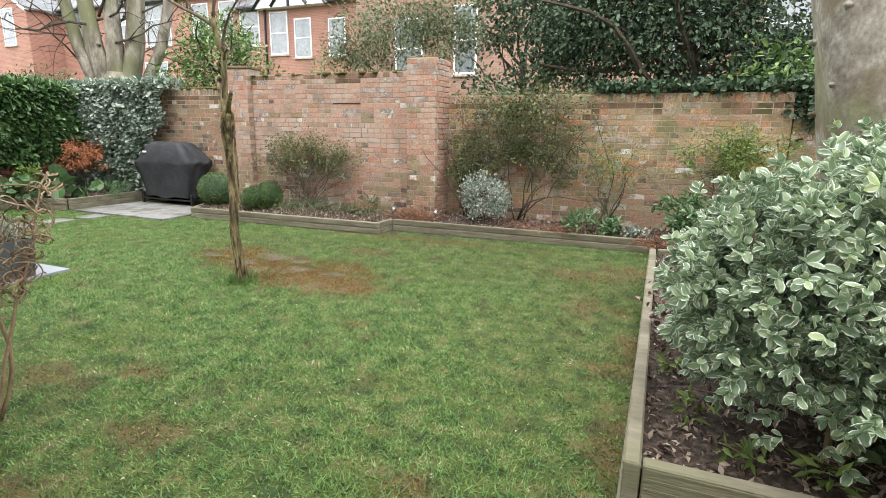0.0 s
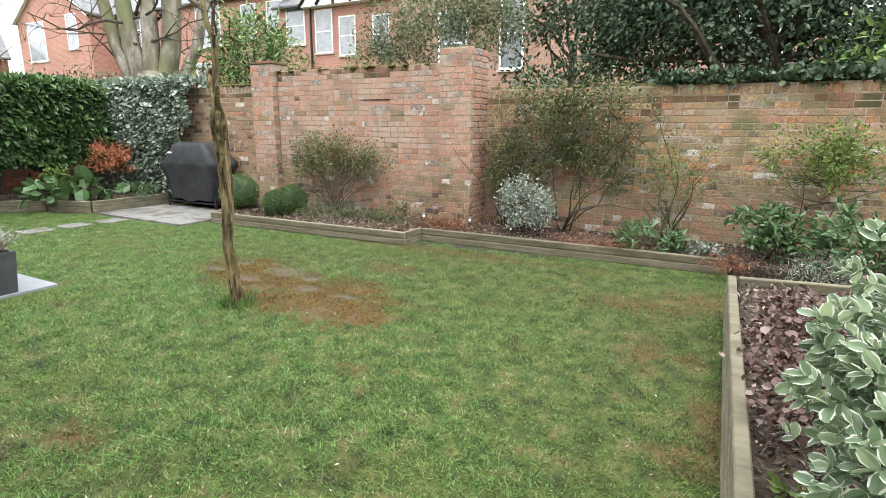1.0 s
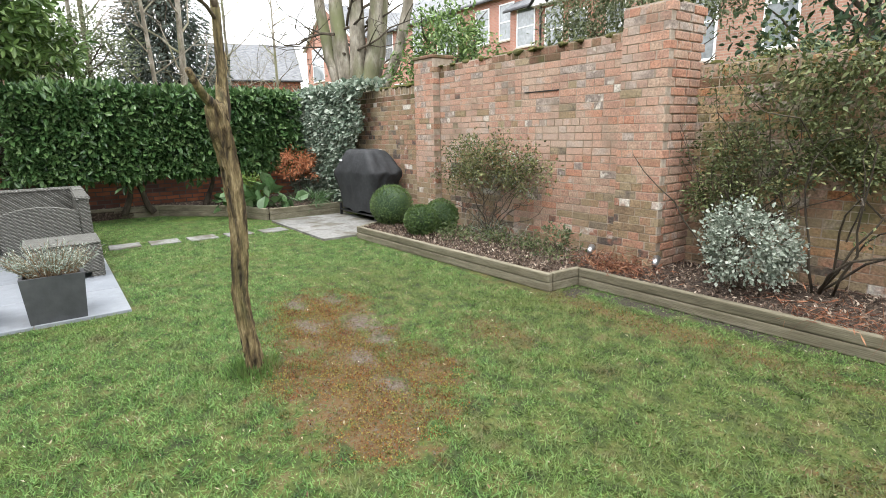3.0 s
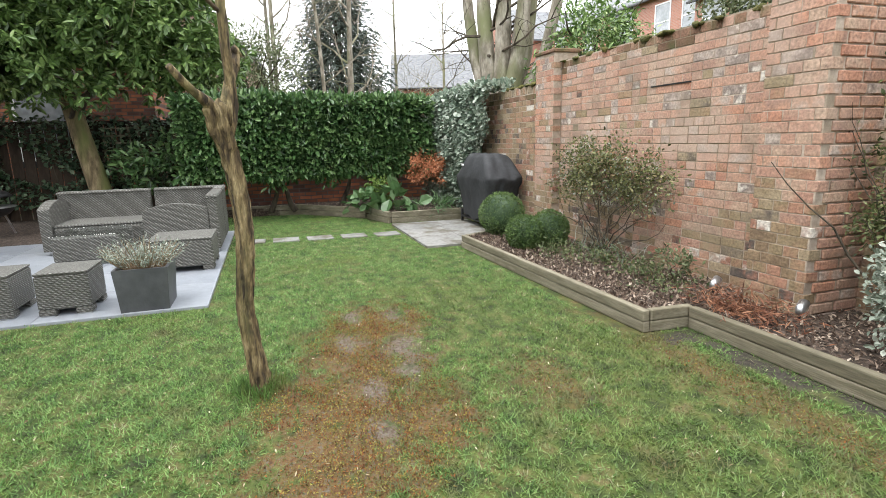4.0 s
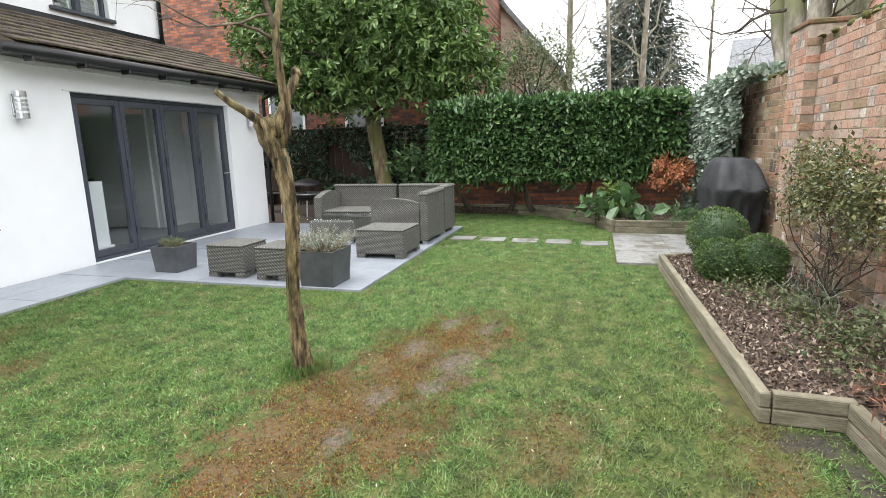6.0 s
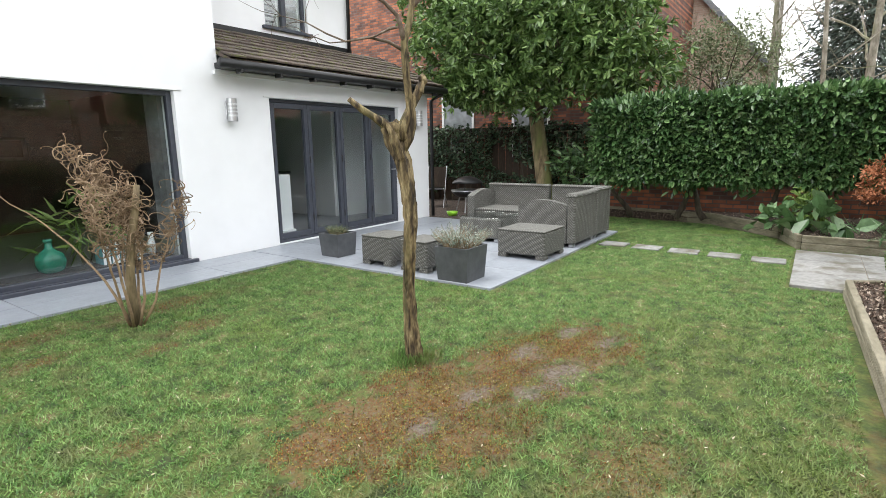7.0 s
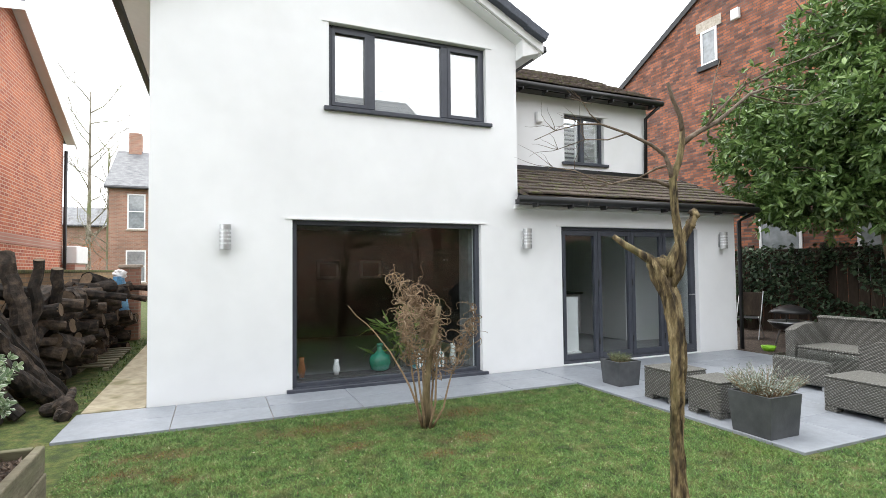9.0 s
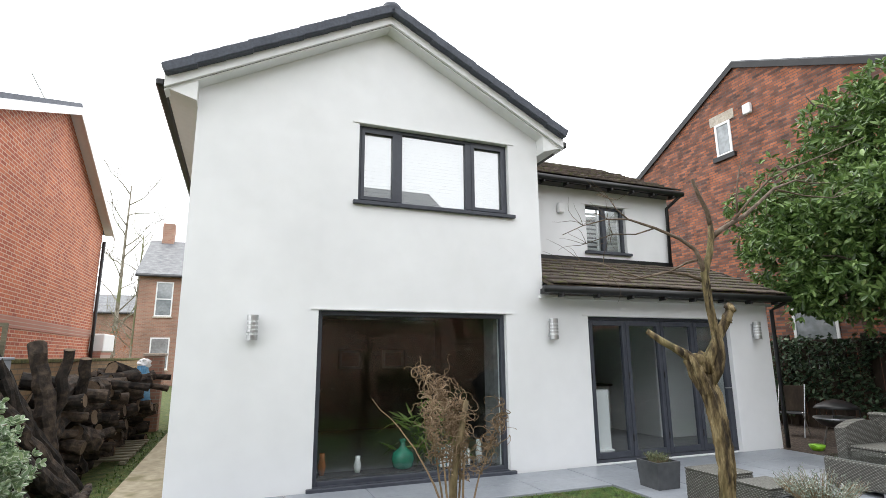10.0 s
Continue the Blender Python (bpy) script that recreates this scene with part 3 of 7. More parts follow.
def on_lawn(x, y):
    ok = (y > .715) & (y < 6.95) & (x < .06) & (x > -11.2)
    ok &= ~((x < -5.25) & (y < 3.6) & (x > -9.45))
    ok &= ~((x < -6.85) & (x > -8.97) & (y > 5.97))
    ok &= ~((x < -3.43) & (x > -6.8) & (y > 6.42))
    ok &= ~((x < -9.3) & (y > 5.75))
    ok &= ~((x < -9.6) & (y > 6.0 + (x + 9.6) * .9))
    ok &= ~((x < -9.45) & (y < 1.3))
    return ok


nb = 520000
bx, by = rng.uniform(-11.2, .2, nb), rng.uniform(.6, 7.0, nb)
keep = on_lawn(bx, by)
# fine and broad unevenness of the turf
rough = sum(np.sin(bx * f + p1 + 1.3 * np.sin(by * f * .8)) * np.sin(by * f * 1.1 + p2 + 1.7 * np.sin(bx * f * .7)) * w for f, p1, p2, w in ((2.1, .3, 1.1, .5), (5.3, 1.9, .2, .4), (11.7, 2.2, 4.0, .35), (23.0, .7, 2.6, .3)))
keep &= rng.uniform(size=nb) < .8 + .3 * rough
for spots, edge, left in ((WORN, .5, .3), (MUD, .3, .1), (DAMP, .3, .05), (FAINT, .6, .6), (DULL, .9, .72)):
    for x, y, a, b in spots:
        d = ((bx - x) / a) ** 2 + ((by - y) / b) ** 2 + rough * edge * 2
        keep &= (d > .9) | (rng.uniform(size=nb) < left)
rough = rough[keep]
bx, by = bx[keep], by[keep]
nb = len(bx)
tall = rng.uniform(.007, .024, nb) * (1 + .4 * rough)
ang = rng.uniform(0, 6.28, nb)
lean = rng.uniform(.3, 2.2, nb) * tall
wide = rng.uniform(.0016, .0042, nb)
base = np.stack([bx, by, np.zeros(nb)], 1)
sd = np.stack([-np.sin(ang) * wide, np.cos(ang) * wide, np.zeros(nb)], 1)
tipp = base + np.stack([np.cos(ang) * lean, np.sin(ang) * lean, tall], 1)
part("grass", Geo().bulk(np.stack([base - sd, base + sd, tipp], 1), [(0, 1, 2)]), M["blade"], None, "short green lawn grass with mossy worn patches", category="grass", kind="stuff")

# clover, moss and small weeds among the blades
nf = 110000
fx, fy = rng.uniform(-9.5, .2, nf), rng.uniform(.62, 7.0, nf)
near = rng.uniform(size=nf) < np.clip(1.25 - np.hypot(fx + 2.2, fy - 3.6) / 6.5, .15, 1)
k = on_lawn(fx, fy) & near
fp = np.stack([fx, fy, rng.uniform(.002, .02, nf)], 1)[k]
for x, y, a, b in WORN + MUD:
    d = ((fp[:, 0] - x) / a) ** 2 + ((fp[:, 1] - y) / b) ** 2
    fp[:, 2] = np.where(d < 1.1, np.minimum(fp[:, 2], .006), fp[:, 2])
part("turf_weeds", leaves(Geo(), fp, np.tile([[0, 0, .35]], (len(fp), 1)), .013, .006, 1.0, 0, .2, vary=.6), M["blade"], None, "small clover and moss leaves among the grass", category="weeds", kind="stuff")

# low rusty moss over the worn ground
M["turf_moss"] = mat("rusty_turf_moss", [(.08, .045, .024, .014), (.22, .17, .06, .02), (.34, .25, .115, .03), (.44, .13, .052, .02), (.55, .24, .18, .042), (.68, .25, .235, .06), (.8, .15, .085, .034), (1, .13, .17, .05)], 8, .9, 0, 60, "island", .5, tone=.4)
nm = 150000
mx, my = rng.uniform(-5.1, -1.7, nm), rng.uniform(3.7, 5.6, nm)
wave = sum(np.sin(mx * f + p1 + 1.4 * np.sin(my * f * .9)) * np.sin(my * f * 1.2 + p2 + 1.5 * np.sin(mx * f * .8)) * w for f, p1, p2, w in ((3.7, 1.3, .4, .5), (8.9, .2, 2.1, .4), (19.0, 2.9, 1.0, .35)))
inner = np.full(nm, 9.0)
for x, y, a, b in WORN:
    inner = np.minimum(inner, ((mx - x) / a) ** 2 + ((my - y) / b) ** 2)
k = (inner + wave * .9 < 1.05 + .45 * rng.normal(size=nm)) & (wave < .3 + .3 * rng.normal(size=nm)) & (rng.random(nm) < .9)
for x, y, a, b in MUD:
    k &= ((mx - x) / a) ** 2 + ((my - y) / b) ** 2 + wave * 1.3 > .9 + .4 * rng.normal(size=nm)
mp3 = np.stack([mx, my, rng.uniform(0, .008, nm)], 1)[k]
for x, y, a, b in FAINT:
    c = int(5500 * a * b) + 60
    mp3 = np.vstack([mp3, np.column_stack([x + rng.normal(size=c) * a * .5, y + rng.normal(size=c) * b * .5, rng.uniform(0, .01, c)])])
mp3 = mp3[on_lawn(mp3[:, 0], mp3[:, 1])]
part("turf_moss", leaves(Geo(), mp3, np.tile([[0, 0, .7]], (len(mp3), 1)), .011, .0055, .8, 0, .2, vary=.5), M["turf_moss"], None, "low rust-brown and olive moss on the worn lawn", category="moss", kind="stuff")

# fallen petals and leaf scraps on the lawn
npet = 5200
px, py = rng.uniform(-9, .1, npet), rng.uniform(.7, 6.9, npet)
k = on_lawn(px, py)
pp = np.stack([px, py, rng.uniform(.010, .026, npet)], 1)[k]
M["petal"] = mat("fallen_petals", [(0, .09, .05, .03), (.4, .22, .16, .08), (.8, .40, .36, .23), (.97, .52, .48, .36), (1, .74, .72, .62)], 4, .7, 0, 60, "island", .9)
part("fallen_petals", leaves(Geo(), pp, np.tile([[0, 0, .15]], (len(pp), 1)), .016, .0055, 1.0, 0, vary=.7), M["petal"], None, "small pale petals and scraps scattered on grass", category="petals", kind="stuff")

# coarse tufts that lie over the shorter turf
nc = 7000
cx, cy = rng.uniform(-8.5, .05, nc), rng.uniform(.75, 6.95, nc)
k = on_lawn(cx, cy) & (rng.uniform(size=nc) < np.clip(1.2 - np.hypot(cx + 2.0, cy - 3.6) / 6.0, .1, 1))
for x, y, a, b in WORN + MUD:
    k &= (((cx - x) / a) ** 2 + ((cy - y) / b) ** 2 > 1.0) | (rng.uniform(size=nc) < .25)
tuft = np.stack([cx, cy, np.zeros(nc)], 1)[k].repeat(9, 0)
tuft += rng.normal(size=tuft.shape) * np.array([.011, .011, .0])
way = np.column_stack([rng.normal(size=(len(tuft), 2)) * .9, rng.uniform(.25, 1.0, len(tuft))])
part("coarse_grass", leaves(Geo(), tuft, way, .036, .0042, .25, .1, .15, vary=.6), M["blade"], None, "coarse tufts of longer grass in the lawn", category="grass", kind="stuff")

# tufts round the foot of the lawn tree
g = Geo()
a = rng.uniform(0, 6.28, 700)
rr = np.abs(rng.normal(.09, .05, 700))
p = np.stack([-3.49 + np.cos(a) * rr, 4.01 + np.sin(a) * rr, np.zeros(700)], 1)
leaves(g, p, np.tile([[0, 0, 1.0]], (700, 1)), .075, .006, .35, 0)
part("grass_tuft", g, M["blade"], None, "longer grass tuft at the foot of the tree", category="grass", kind="stuff")


# ---- paving ----
def paving(name, x0, x1, y0, y1, sx, sy, top, material, label, joint=.006, kind="structure", offset=False):
    ob = thing(name, ((x0 + x1) / 2, (y0 + y1) / 2, 0), 0, label, "paving", kind=kind)
    bed = Geo().box((0, 0, top / 2 - .006), (x1 - x0 - .01, y1 - y0 - .01, top - .008))
    part("bedding", bed, M["mortar"], ob)
    nx, ny = max(1, round((x1 - x0) / sx)), max(1, round((y1 - y0) / sy))
    dx, dy = (x1 - x0) / nx, (y1 - y0) / ny
    me = Geo().box((0, 0, 0), (dx - joint, dy - joint, .03), .003).mesh("slab", M[material])
    for i in range(nx):
        for j in range(ny):
            piece("slab", me, ob, pose(-(x1 - x0) / 2 + (i + .5) * dx, -(y1 - y0) / 2 + (j + .5) * dy, top - .015 + rng.uniform(-.001, .001), rng.uniform(-.15, .15), rng.uniform(-.15, .15), 0))
    return ob


paving("patio", -9.40, -5.27, -.28, 3.58, .9, .6, .025, "slab", "smooth grey porcelain patio slabs beside the house")
paving("pavement", -5.266, .36, -.28, .71, .9, .45, .025, "slab", "strip of grey porcelain slabs along the house wall")
paving("pavement", -8.93, -6.9, 6.0, 7.3, .62, .6, .03, "slab_old", "worn pale stone slabs under the covered barbecue")
paving("pavement", -.27, .33, -9, -.285, .6, 1.4, .03, "path", "pale concrete side path beside the house")
me = Geo().box((0, 0, .002), (.30, .36, .035), .006).mesh("stepping_stone", M["slab_old"])
for k, (x, y) in enumerate([(-8.32, 3.86), (-8.28, 4.32), (-8.24, 4.79), (-8.20, 5.27), (-8.14, 5.75)]):
    ob = piece("stepping_stone", me, None, pose(x, y, 0, 0, 0, rng.uniform(-4, 4)))
    tagged(ob, "pale square stepping stone sunk in the lawn", "stepping stone", "stepping stones across the lawn")


# ---- raised beds ----
def sleeper_run(ob, a, b, courses, h, thick=.055):
    a, b = np.array(a, float), np.array(b, float)
    ln = np.linalg.norm(b - a)
    rz = np.degrees(np.arctan2(b[1] - a[1], b[0] - a[0]))
    mid = (a + b) / 2
    g = Geo().box((0, 0, 0), (ln, thick, h - .004), .006)
    for s in (-1, 1):
        for zz in np.linspace(-h / 2 + .018, h / 2 - .018, 5):
            g.box((0, s * thick / 2, zz), (ln - .02, .004, .007))
    me = g.mesh("board", M["sleeper"])
    for c in range(courses):
        piece("board", me, ob, pose(mid[0], mid[1], h * (c + .5), 0, 0, rz + rng.uniform(-.2, .2)))


def raised_bed(name, outline, top, runs, courses, h, label, chips):
    ob = thing(name, (0, 0, 0), 0, label, "flower bed", kind="structure")
    g = Geo().prism(outline, 0.0, top, "z")
    part("soil", g, M["soil"], ob, "dark bark mulch and soil")
    for a, b in runs:
        sleeper_run(ob, a, b, courses, h)
    o = np.array(outline)
    lo, hi = o.min(0), o.max(0)
    p = rng.uniform(lo, hi, (chips * 2, 2))
    inside = np.zeros(len(p), bool)
    j = len(o) - 1
    for i in range(len(o)):
        cross = ((o[i, 1] > p[:, 1]) != (o[j, 1] > p[:, 1])) & (p[:, 0] < (o[j, 0] - o[i, 0]) * (p[:, 1] - o[i, 1]) / (o[j, 1] - o[i, 1] + 1e-9) + o[i, 0])
        inside ^= cross
        j = i
    p = p[inside]
    q = np.column_stack([p, np.full(len(p), top) + rng.uniform(0, .012, len(p))])
    part("bark_chips", leaves(Geo(), q, np.tile([[0, 0, .2]], (len(q), 1)), .03, .014, 1.0, 0, .25, vary=.6), M["chip"], ob, "scattered bark chips", kind="stuff")
    return ob


raised_bed("flower_bed_1", [(-6.75, 6.48), (-3.5, 6.6), (-3.48, 7.6), (-7.25, 7.6)], .135, [((-6.78, 6.45), (-3.45, 6.575)), ((-3.475, 6.61), (-3.455, 6.95)), ((-6.77, 6.49), (-7.25, 7.5))], 2, .083, "raised flower bed edged with two weathered timber sleepers", 7500)
raised_bed("flower_bed_2", [(-3.44, 6.98), (.1, 7.06), (1.9, 6.2), (1.9, 7.93), (-3.0, 7.93), (-3.44, 7.5)], .14, [((-3.42, 6.93), (.06, 7.03))], 2, .083, "raised flower bed below the brick wall with timber edging", 7000)
raised_bed("flower_bed_3", [(.12, 2.07), (2.4, 2.07), (2.4, 6.0), (.11, 5.55)], .30, [((.09, 2.01), (.07, 5.58)), ((.13, 2.035), (2.4, 2.035)), ((.11, 5.56), (1.2, 5.75))], 2, .18, "raised bed with bark mulch and tall weathered timber edging", 6500)
raised_bed("flower_bed_4", [(-11.3, 2.6), (-11.0, 4.7), (-9.95, 5.75), (-9.2, 6.0), (-9.1, 7.65), (-11.6, 7.65), (-11.6, 2.6)], .15, [((-11.35, 2.6), (-11.02, 4.7)), ((-11.02, 4.7), (-9.95, 5.78)), ((-9.95, 5.78), (-9.15, 6.02)), ((-9.12, 6.05), (-9.08, 7.5))], 2, .1, "raised bed below the laurel hedge with timber edging", 2600)


# ---- brick garden walls ----
def brick_wall(name, x0, x1, y0, thick, h, label, picks, header=5, coping=True, damp=""):
    """A wall along x whose garden face lies at y0; picks: the stretch of x whose bricks are single parts."""
    ob = thing(name, ((x0 + x1) / 2, y0 + thick / 2, 0), 0, label, "wall", kind="structure")
    cx, cy = (x0 + x1) / 2, y0 + thick / 2
    part("core", Geo().span((x0 - cx + .012, y0 - cy + .0028, 0), (x1 - cx - .012, thick / 2 - .012, h - .01)), M["mortar"], ob)
    st = Geo().box((0, 0, 0), (.217, .1, .068), .0025).mesh("brick", M["brick" + damp])
    hd = Geo().box((0, 0, 0), (.105, .1, .068), .0025).mesh("brick", M["brick" + damp])
    up = Geo().box((0, 0, 0), (.066, .22, .105), .008).mesh("coping_brick", M["brick" + damp])
    st_low = Geo().box((0, 0, 0), (.217, .1, .068), .0025).mesh("brick", M["brick_low"])
    hd_low = Geo().box((0, 0, 0), (.105, .1, .068), .0025).mesh("brick", M["brick_low"])
    rest, mossy, patched, count = Geo(), Geo(), Geo(), 0
    rows = int((h - (.11 if coping and damp else 0)) / .075)
    for r in range(rows):
        heads = r % header == header - 1
        step = .1125 if heads else .225
        x = x0 - (step / 2 if r % 2 else 0)
        while x < x1 - .02:
            run = step * (.5 if not heads and rng.random() < .28 else 1)
            a, b = max(x, x0), min(x + run, x1)
            x += run
            if b - a < .04:
                continue
            mid, z = (a + b) / 2, (r + .5) * .075
            depth = y0 + .05 + rng.uniform(-.003, .0008)
            full = b - a > .1
            short = b - a < .15
            patch = z < .62 + .35 * np.sin(mid * 1.9 + 1) + rng.uniform(-.25, .25) or rng.random() < .06
            if picks[0] < mid < picks[1] and z > .12 and (short and b - a > .11 or b - a > .22) and count < 290 and not (r >= rows - 3 and coping):
                piece("brick", (hd_low if short else st_low) if patch else hd if short else st, ob, pose(mid - cx, depth - cy, z, rng.uniform(-1, 1), rng.uniform(-.8, .8), rng.uniform(-.8, .8)))
                count += 1
            else:
                (mossy if coping and rows - r < 1.5 + 1.0 * np.sin(mid * 2.3 + x0) * np.sin(mid * 5.1) + rng.uniform(-.8, .9) else patched if patch else rest).box((mid - cx, depth - cy, z), (b - a - rng.uniform(.004, .011), .1, rng.uniform(.062, .071)), .0025, rng.uniform(-.9, .9))
            if full and thick > .2:
                rest.box((mid - cx, thick / 2 - .05, z), (b - a - .012, .1, .064))
    if coping and damp:
        z = rows * .075 + .055
        x = x0 + .04
        while x < x1 - .03:
            rest.box((x - cx, 0, z + rng.uniform(-.009, .009)), (.066, thick + .004, .105), .008, rng.uniform(-2, 2))
            x += .0755
    part("brickwork", rest, M["brick" + damp + "_joined"], ob, "old brick courses", kind="stuff")
    if patched.n:
        part("patched_brickwork", patched, M["brick_low_joined"], ob, "patched ochre, white and dark bricks", kind="stuff")
    if mossy.n:
        part("top_courses", mossy, M["brick_moss_joined"], ob, "dark mossy top courses", kind="stuff")
    return ob


wall_panel = brick_wall("wall_north_1", -6.5, -3.42, 7.66, .23, 2.27, "tall old red brick garden wall panel with patched bricks", (-5.2, -3.42))
wall_right = brick_wall("wall_north_2", -3.05, 1.45, 7.95, .23, 1.93, "weathered mossy brick garden wall", (-1.9, .2), damp="_damp")
wall_left = brick_wall("wall_north_3", -11.6, -6.9, 7.72, .23, 2.08, "old mossy brick garden wall partly under ivy", (-8.8, -7.1), damp="_low")
wall_end = brick_wall("wall_north_4", 1.455, 2.0, 7.97, .23, 1.62, "lower end of the old brick garden wall", (1.5, 2.0), coping=False, damp="_damp")
pier = brick_wall("wall_pier_1", -6.96, -6.49, 7.55, .34, 2.37, "brick pier with a weathered flat cap", (-7, -6.4), header=2, coping=False)
part("cap", Geo().box((0, 0, 2.385), (.49, .37, .045), .01), M["brick_moss_joined"], pier, "weathered flat brick cap")
pier = brick_wall("wall_pier_2", -3.47, -3.0, 7.45, .5, 2.42, "brick pier worn and mossy at its top", (-3.5, -3), header=2, coping=False)
# the pier's side face
g = Geo()
for r in range(32):
    for k in range(2):
        yy = -.25 + .12 + k * .225 + (.05 if r % 2 else 0)
        g.box((.235 - .048, yy + .05, (r + .5) * .075), (.1, .2, .064), .006)
part("side_brickwork", g, M["brick_joined"], pier, kind="stuff")
# a narrow slot in the panel and moss along the tops
part("slot", Geo().box((0 - (-4.96) + -4.62 - .0, -.118, 1.80), (.5, .012, .012)), M["black"], wall_panel, "dark narrow gap between courses")


def top_moss(parent, x0, x1, y, z, n, material="moss"):
    g = Geo()
    for k in range(n):
        x = rng.uniform(x0, x1)
        g.ball((x, y + rng.uniform(-.12, .12), z), (rng.uniform(.02, .09), rng.uniform(.02, .05), rng.uniform(.010, .035)), 8, 5, .18)
    part("moss", g, M[material], parent, "green moss cushions", smooth=True, kind="stuff")


top_moss(wall_panel, -1.5, 1.5, -.03, 2.25, 80)
top_moss(pier, -.2, .2, -.05, 2.41, 45)
top_moss(wall_left, 1.0, 2.3, 0, 2.075, 90)
top_moss(wall_right, -2.2, 2.2, 0, 1.925, 60)


# ---- the white house ----
FY = -.3  # garden face
house = thing("house", (-4.9, FY, 0), 0, "white rendered house with dark grey frames and mossy roof tiles", "house")


def hp(x, y, z):
    return (x + 4.9, y - FY, z)


def walled(geo, x0, x1, z0, z1, y0, y1, holes, apex=None):
    """One closed wall along x with holes (x0, x1, z0, z1) cut through, and a gable point (x, z) above if given."""
    xs = sorted({x0, x1, *[h[0] for h in holes], *[h[1] for h in holes]})
    zs = sorted({z0, z1, *[h[2] for h in holes], *[h[3] for h in holes]})
    nx, nz = len(xs) - 1, len(zs) - 1
    verts = [hp(x, y, z) for y in (y0, y1) for x in xs for z in zs]

    def at(i, k, back):
        return back * (nx + 1) * (nz + 1) + i * (nz + 1) + k

    def solid(i, k):
        if not (0 <= i < nx and 0 <= k < nz):
            return False
        mx, mz = (xs[i] + xs[i + 1]) / 2, (zs[k] + zs[k + 1]) / 2
        return not any(h[0] < mx < h[1] and h[2] < mz < h[3] for h in holes)

    faces = []
    for i in range(nx):
        for k in range(nz):
            if not solid(i, k):
                continue
            ring = [(i, k), (i + 1, k), (i + 1, k + 1), (i, k + 1)]
            faces.append([at(*q, 0) for q in ring[::-1]])
            faces.append([at(*q, 1) for q in ring])
            for (p, q), (di, dk) in zip(zip(ring, ring[1:] + ring[:1]), ((0, -1), (1, 0), (0, 1), (-1, 0))):
                if not solid(i + di, k + dk) and not (apex and dk == 1 and k == nz - 1):
                    faces.append([at(*p, 0), at(*q, 0), at(*q, 1), at(*p, 1)])
    if apex:
        t = len(verts)
        verts += [hp(apex[0], y0, apex[1]), hp(apex[0], y1, apex[1])]
        for back in (0, 1):
            row = [at(i, nz, back) for i in range(nx + 1)] + [t + back]
            faces.append(row if back else row[::-1])
        faces += [[at(0, nz, 0), t, t + 1, at(0, nz, 1)], [t, at(nx, nz, 0), at(nx, nz, 1), t + 1]]
    geo.add(verts, faces)


WIN = (-4.42, -1.83, .06, 2.13)
DOOR = (-8.62, -5.79, .03, 2.13)
UPW = (-4.53, -2.28, 3.57, 4.67)
g = Geo()
walled(g, -5.03, -.28, 0, 4.85, FY, FY - .3, [WIN, UPW], (-2.645, 6.2))
part("gable_wall", g, M["render"], house, "smooth white rendered gable wall")
g = Geo()
walled(g, -9.53, -5.03, 0, 2.52, FY, FY - .3, [DOOR])
part("extension_wall", g, M["render"], house, "white rendered extension wall")
part("side_wall", Geo().span(hp(-.28, FY - .3, 0), hp(-.58, -9, 4.78)), M["render"], house, "white rendered side wall")
part("side_wall", Geo().span(hp(-5.03, FY - .3, 2.4), hp(-4.73, -6, 4.78)), M["render"], house)
part("side_wall", Geo().span(hp(-9.53, FY - .3, 0), hp(-9.23, -1.9, 2.5)), M["render"], house)
part("interior_wall", Geo().span(hp(-9.23, -1.8, .04), hp(-8.5, -1.9, 2.36)), M["render"], house)
part("interior_wall", Geo().span(hp(-8.52, -1.9, .04), hp(-8.45, -6.1, 2.36)), M["render"], house)
g = Geo()
WW = (-7.74, -6.83, 3.43, 4.33)
walled(g, -8.8, -5.03, 2.3, 4.72, -1.6, -1.9, [WW])
part("wing_wall", g, M["render"], house, "white rendered upper wing wall")
part("side_wall", Geo().span(hp(-8.8, -1.9, 0), hp(-8.5, -6, 4.72)), M["render"], house)
part("back_wall", Geo().span(hp(-9.53, -9, 0), hp(-.28, -9.3, 4.7)), M["render"], house)
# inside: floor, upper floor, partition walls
# near-black on walls, ledge and prints puts the unlit room's shade into colour
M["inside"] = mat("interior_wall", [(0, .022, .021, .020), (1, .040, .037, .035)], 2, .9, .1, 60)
# pale surfaces coloured dim grey, for the little light in the rooms
M["inside_dimmed"] = mat("dimmed_pale_interior", [(0, .12, .125, .125), (1, .17, .175, .175)], 2, .8, .05, 60)
M["floor_in"] = mat("grey_floor", [(0, .17, .17, .17), (1, .23, .23, .23)], 3, .3, .05, 60)
part("interior_floor", Geo().span(hp(-9.2, FY - .3, -.01), hp(-.6, -9, .035)), M["floor_in"], house, "grey tiled floor")
part("interior_ceiling", Geo().span(hp(-9.2, FY - .3, 2.36), hp(-.6, -9, 2.45)), M["upvc"], house)
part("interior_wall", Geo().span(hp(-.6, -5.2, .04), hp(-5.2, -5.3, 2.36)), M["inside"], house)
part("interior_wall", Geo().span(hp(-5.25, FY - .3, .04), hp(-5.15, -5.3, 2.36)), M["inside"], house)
part("interior_wall", Geo().span(hp(-9.2, -6.0, .04), hp(-5.25, -6.1, 2.36)), M["inside_dimmed"], house)
part("interior_wall", Geo().span(hp(-5.0, -3.0, 2.46), hp(-.6, -3.1, 4.7)), M["inside_dimmed"], house)
part("interior_wall", Geo().span(hp(-8.5, -3.5, 2.46), hp(-5.05, -3.6, 4.7)), M["inside_dimmed"], house)


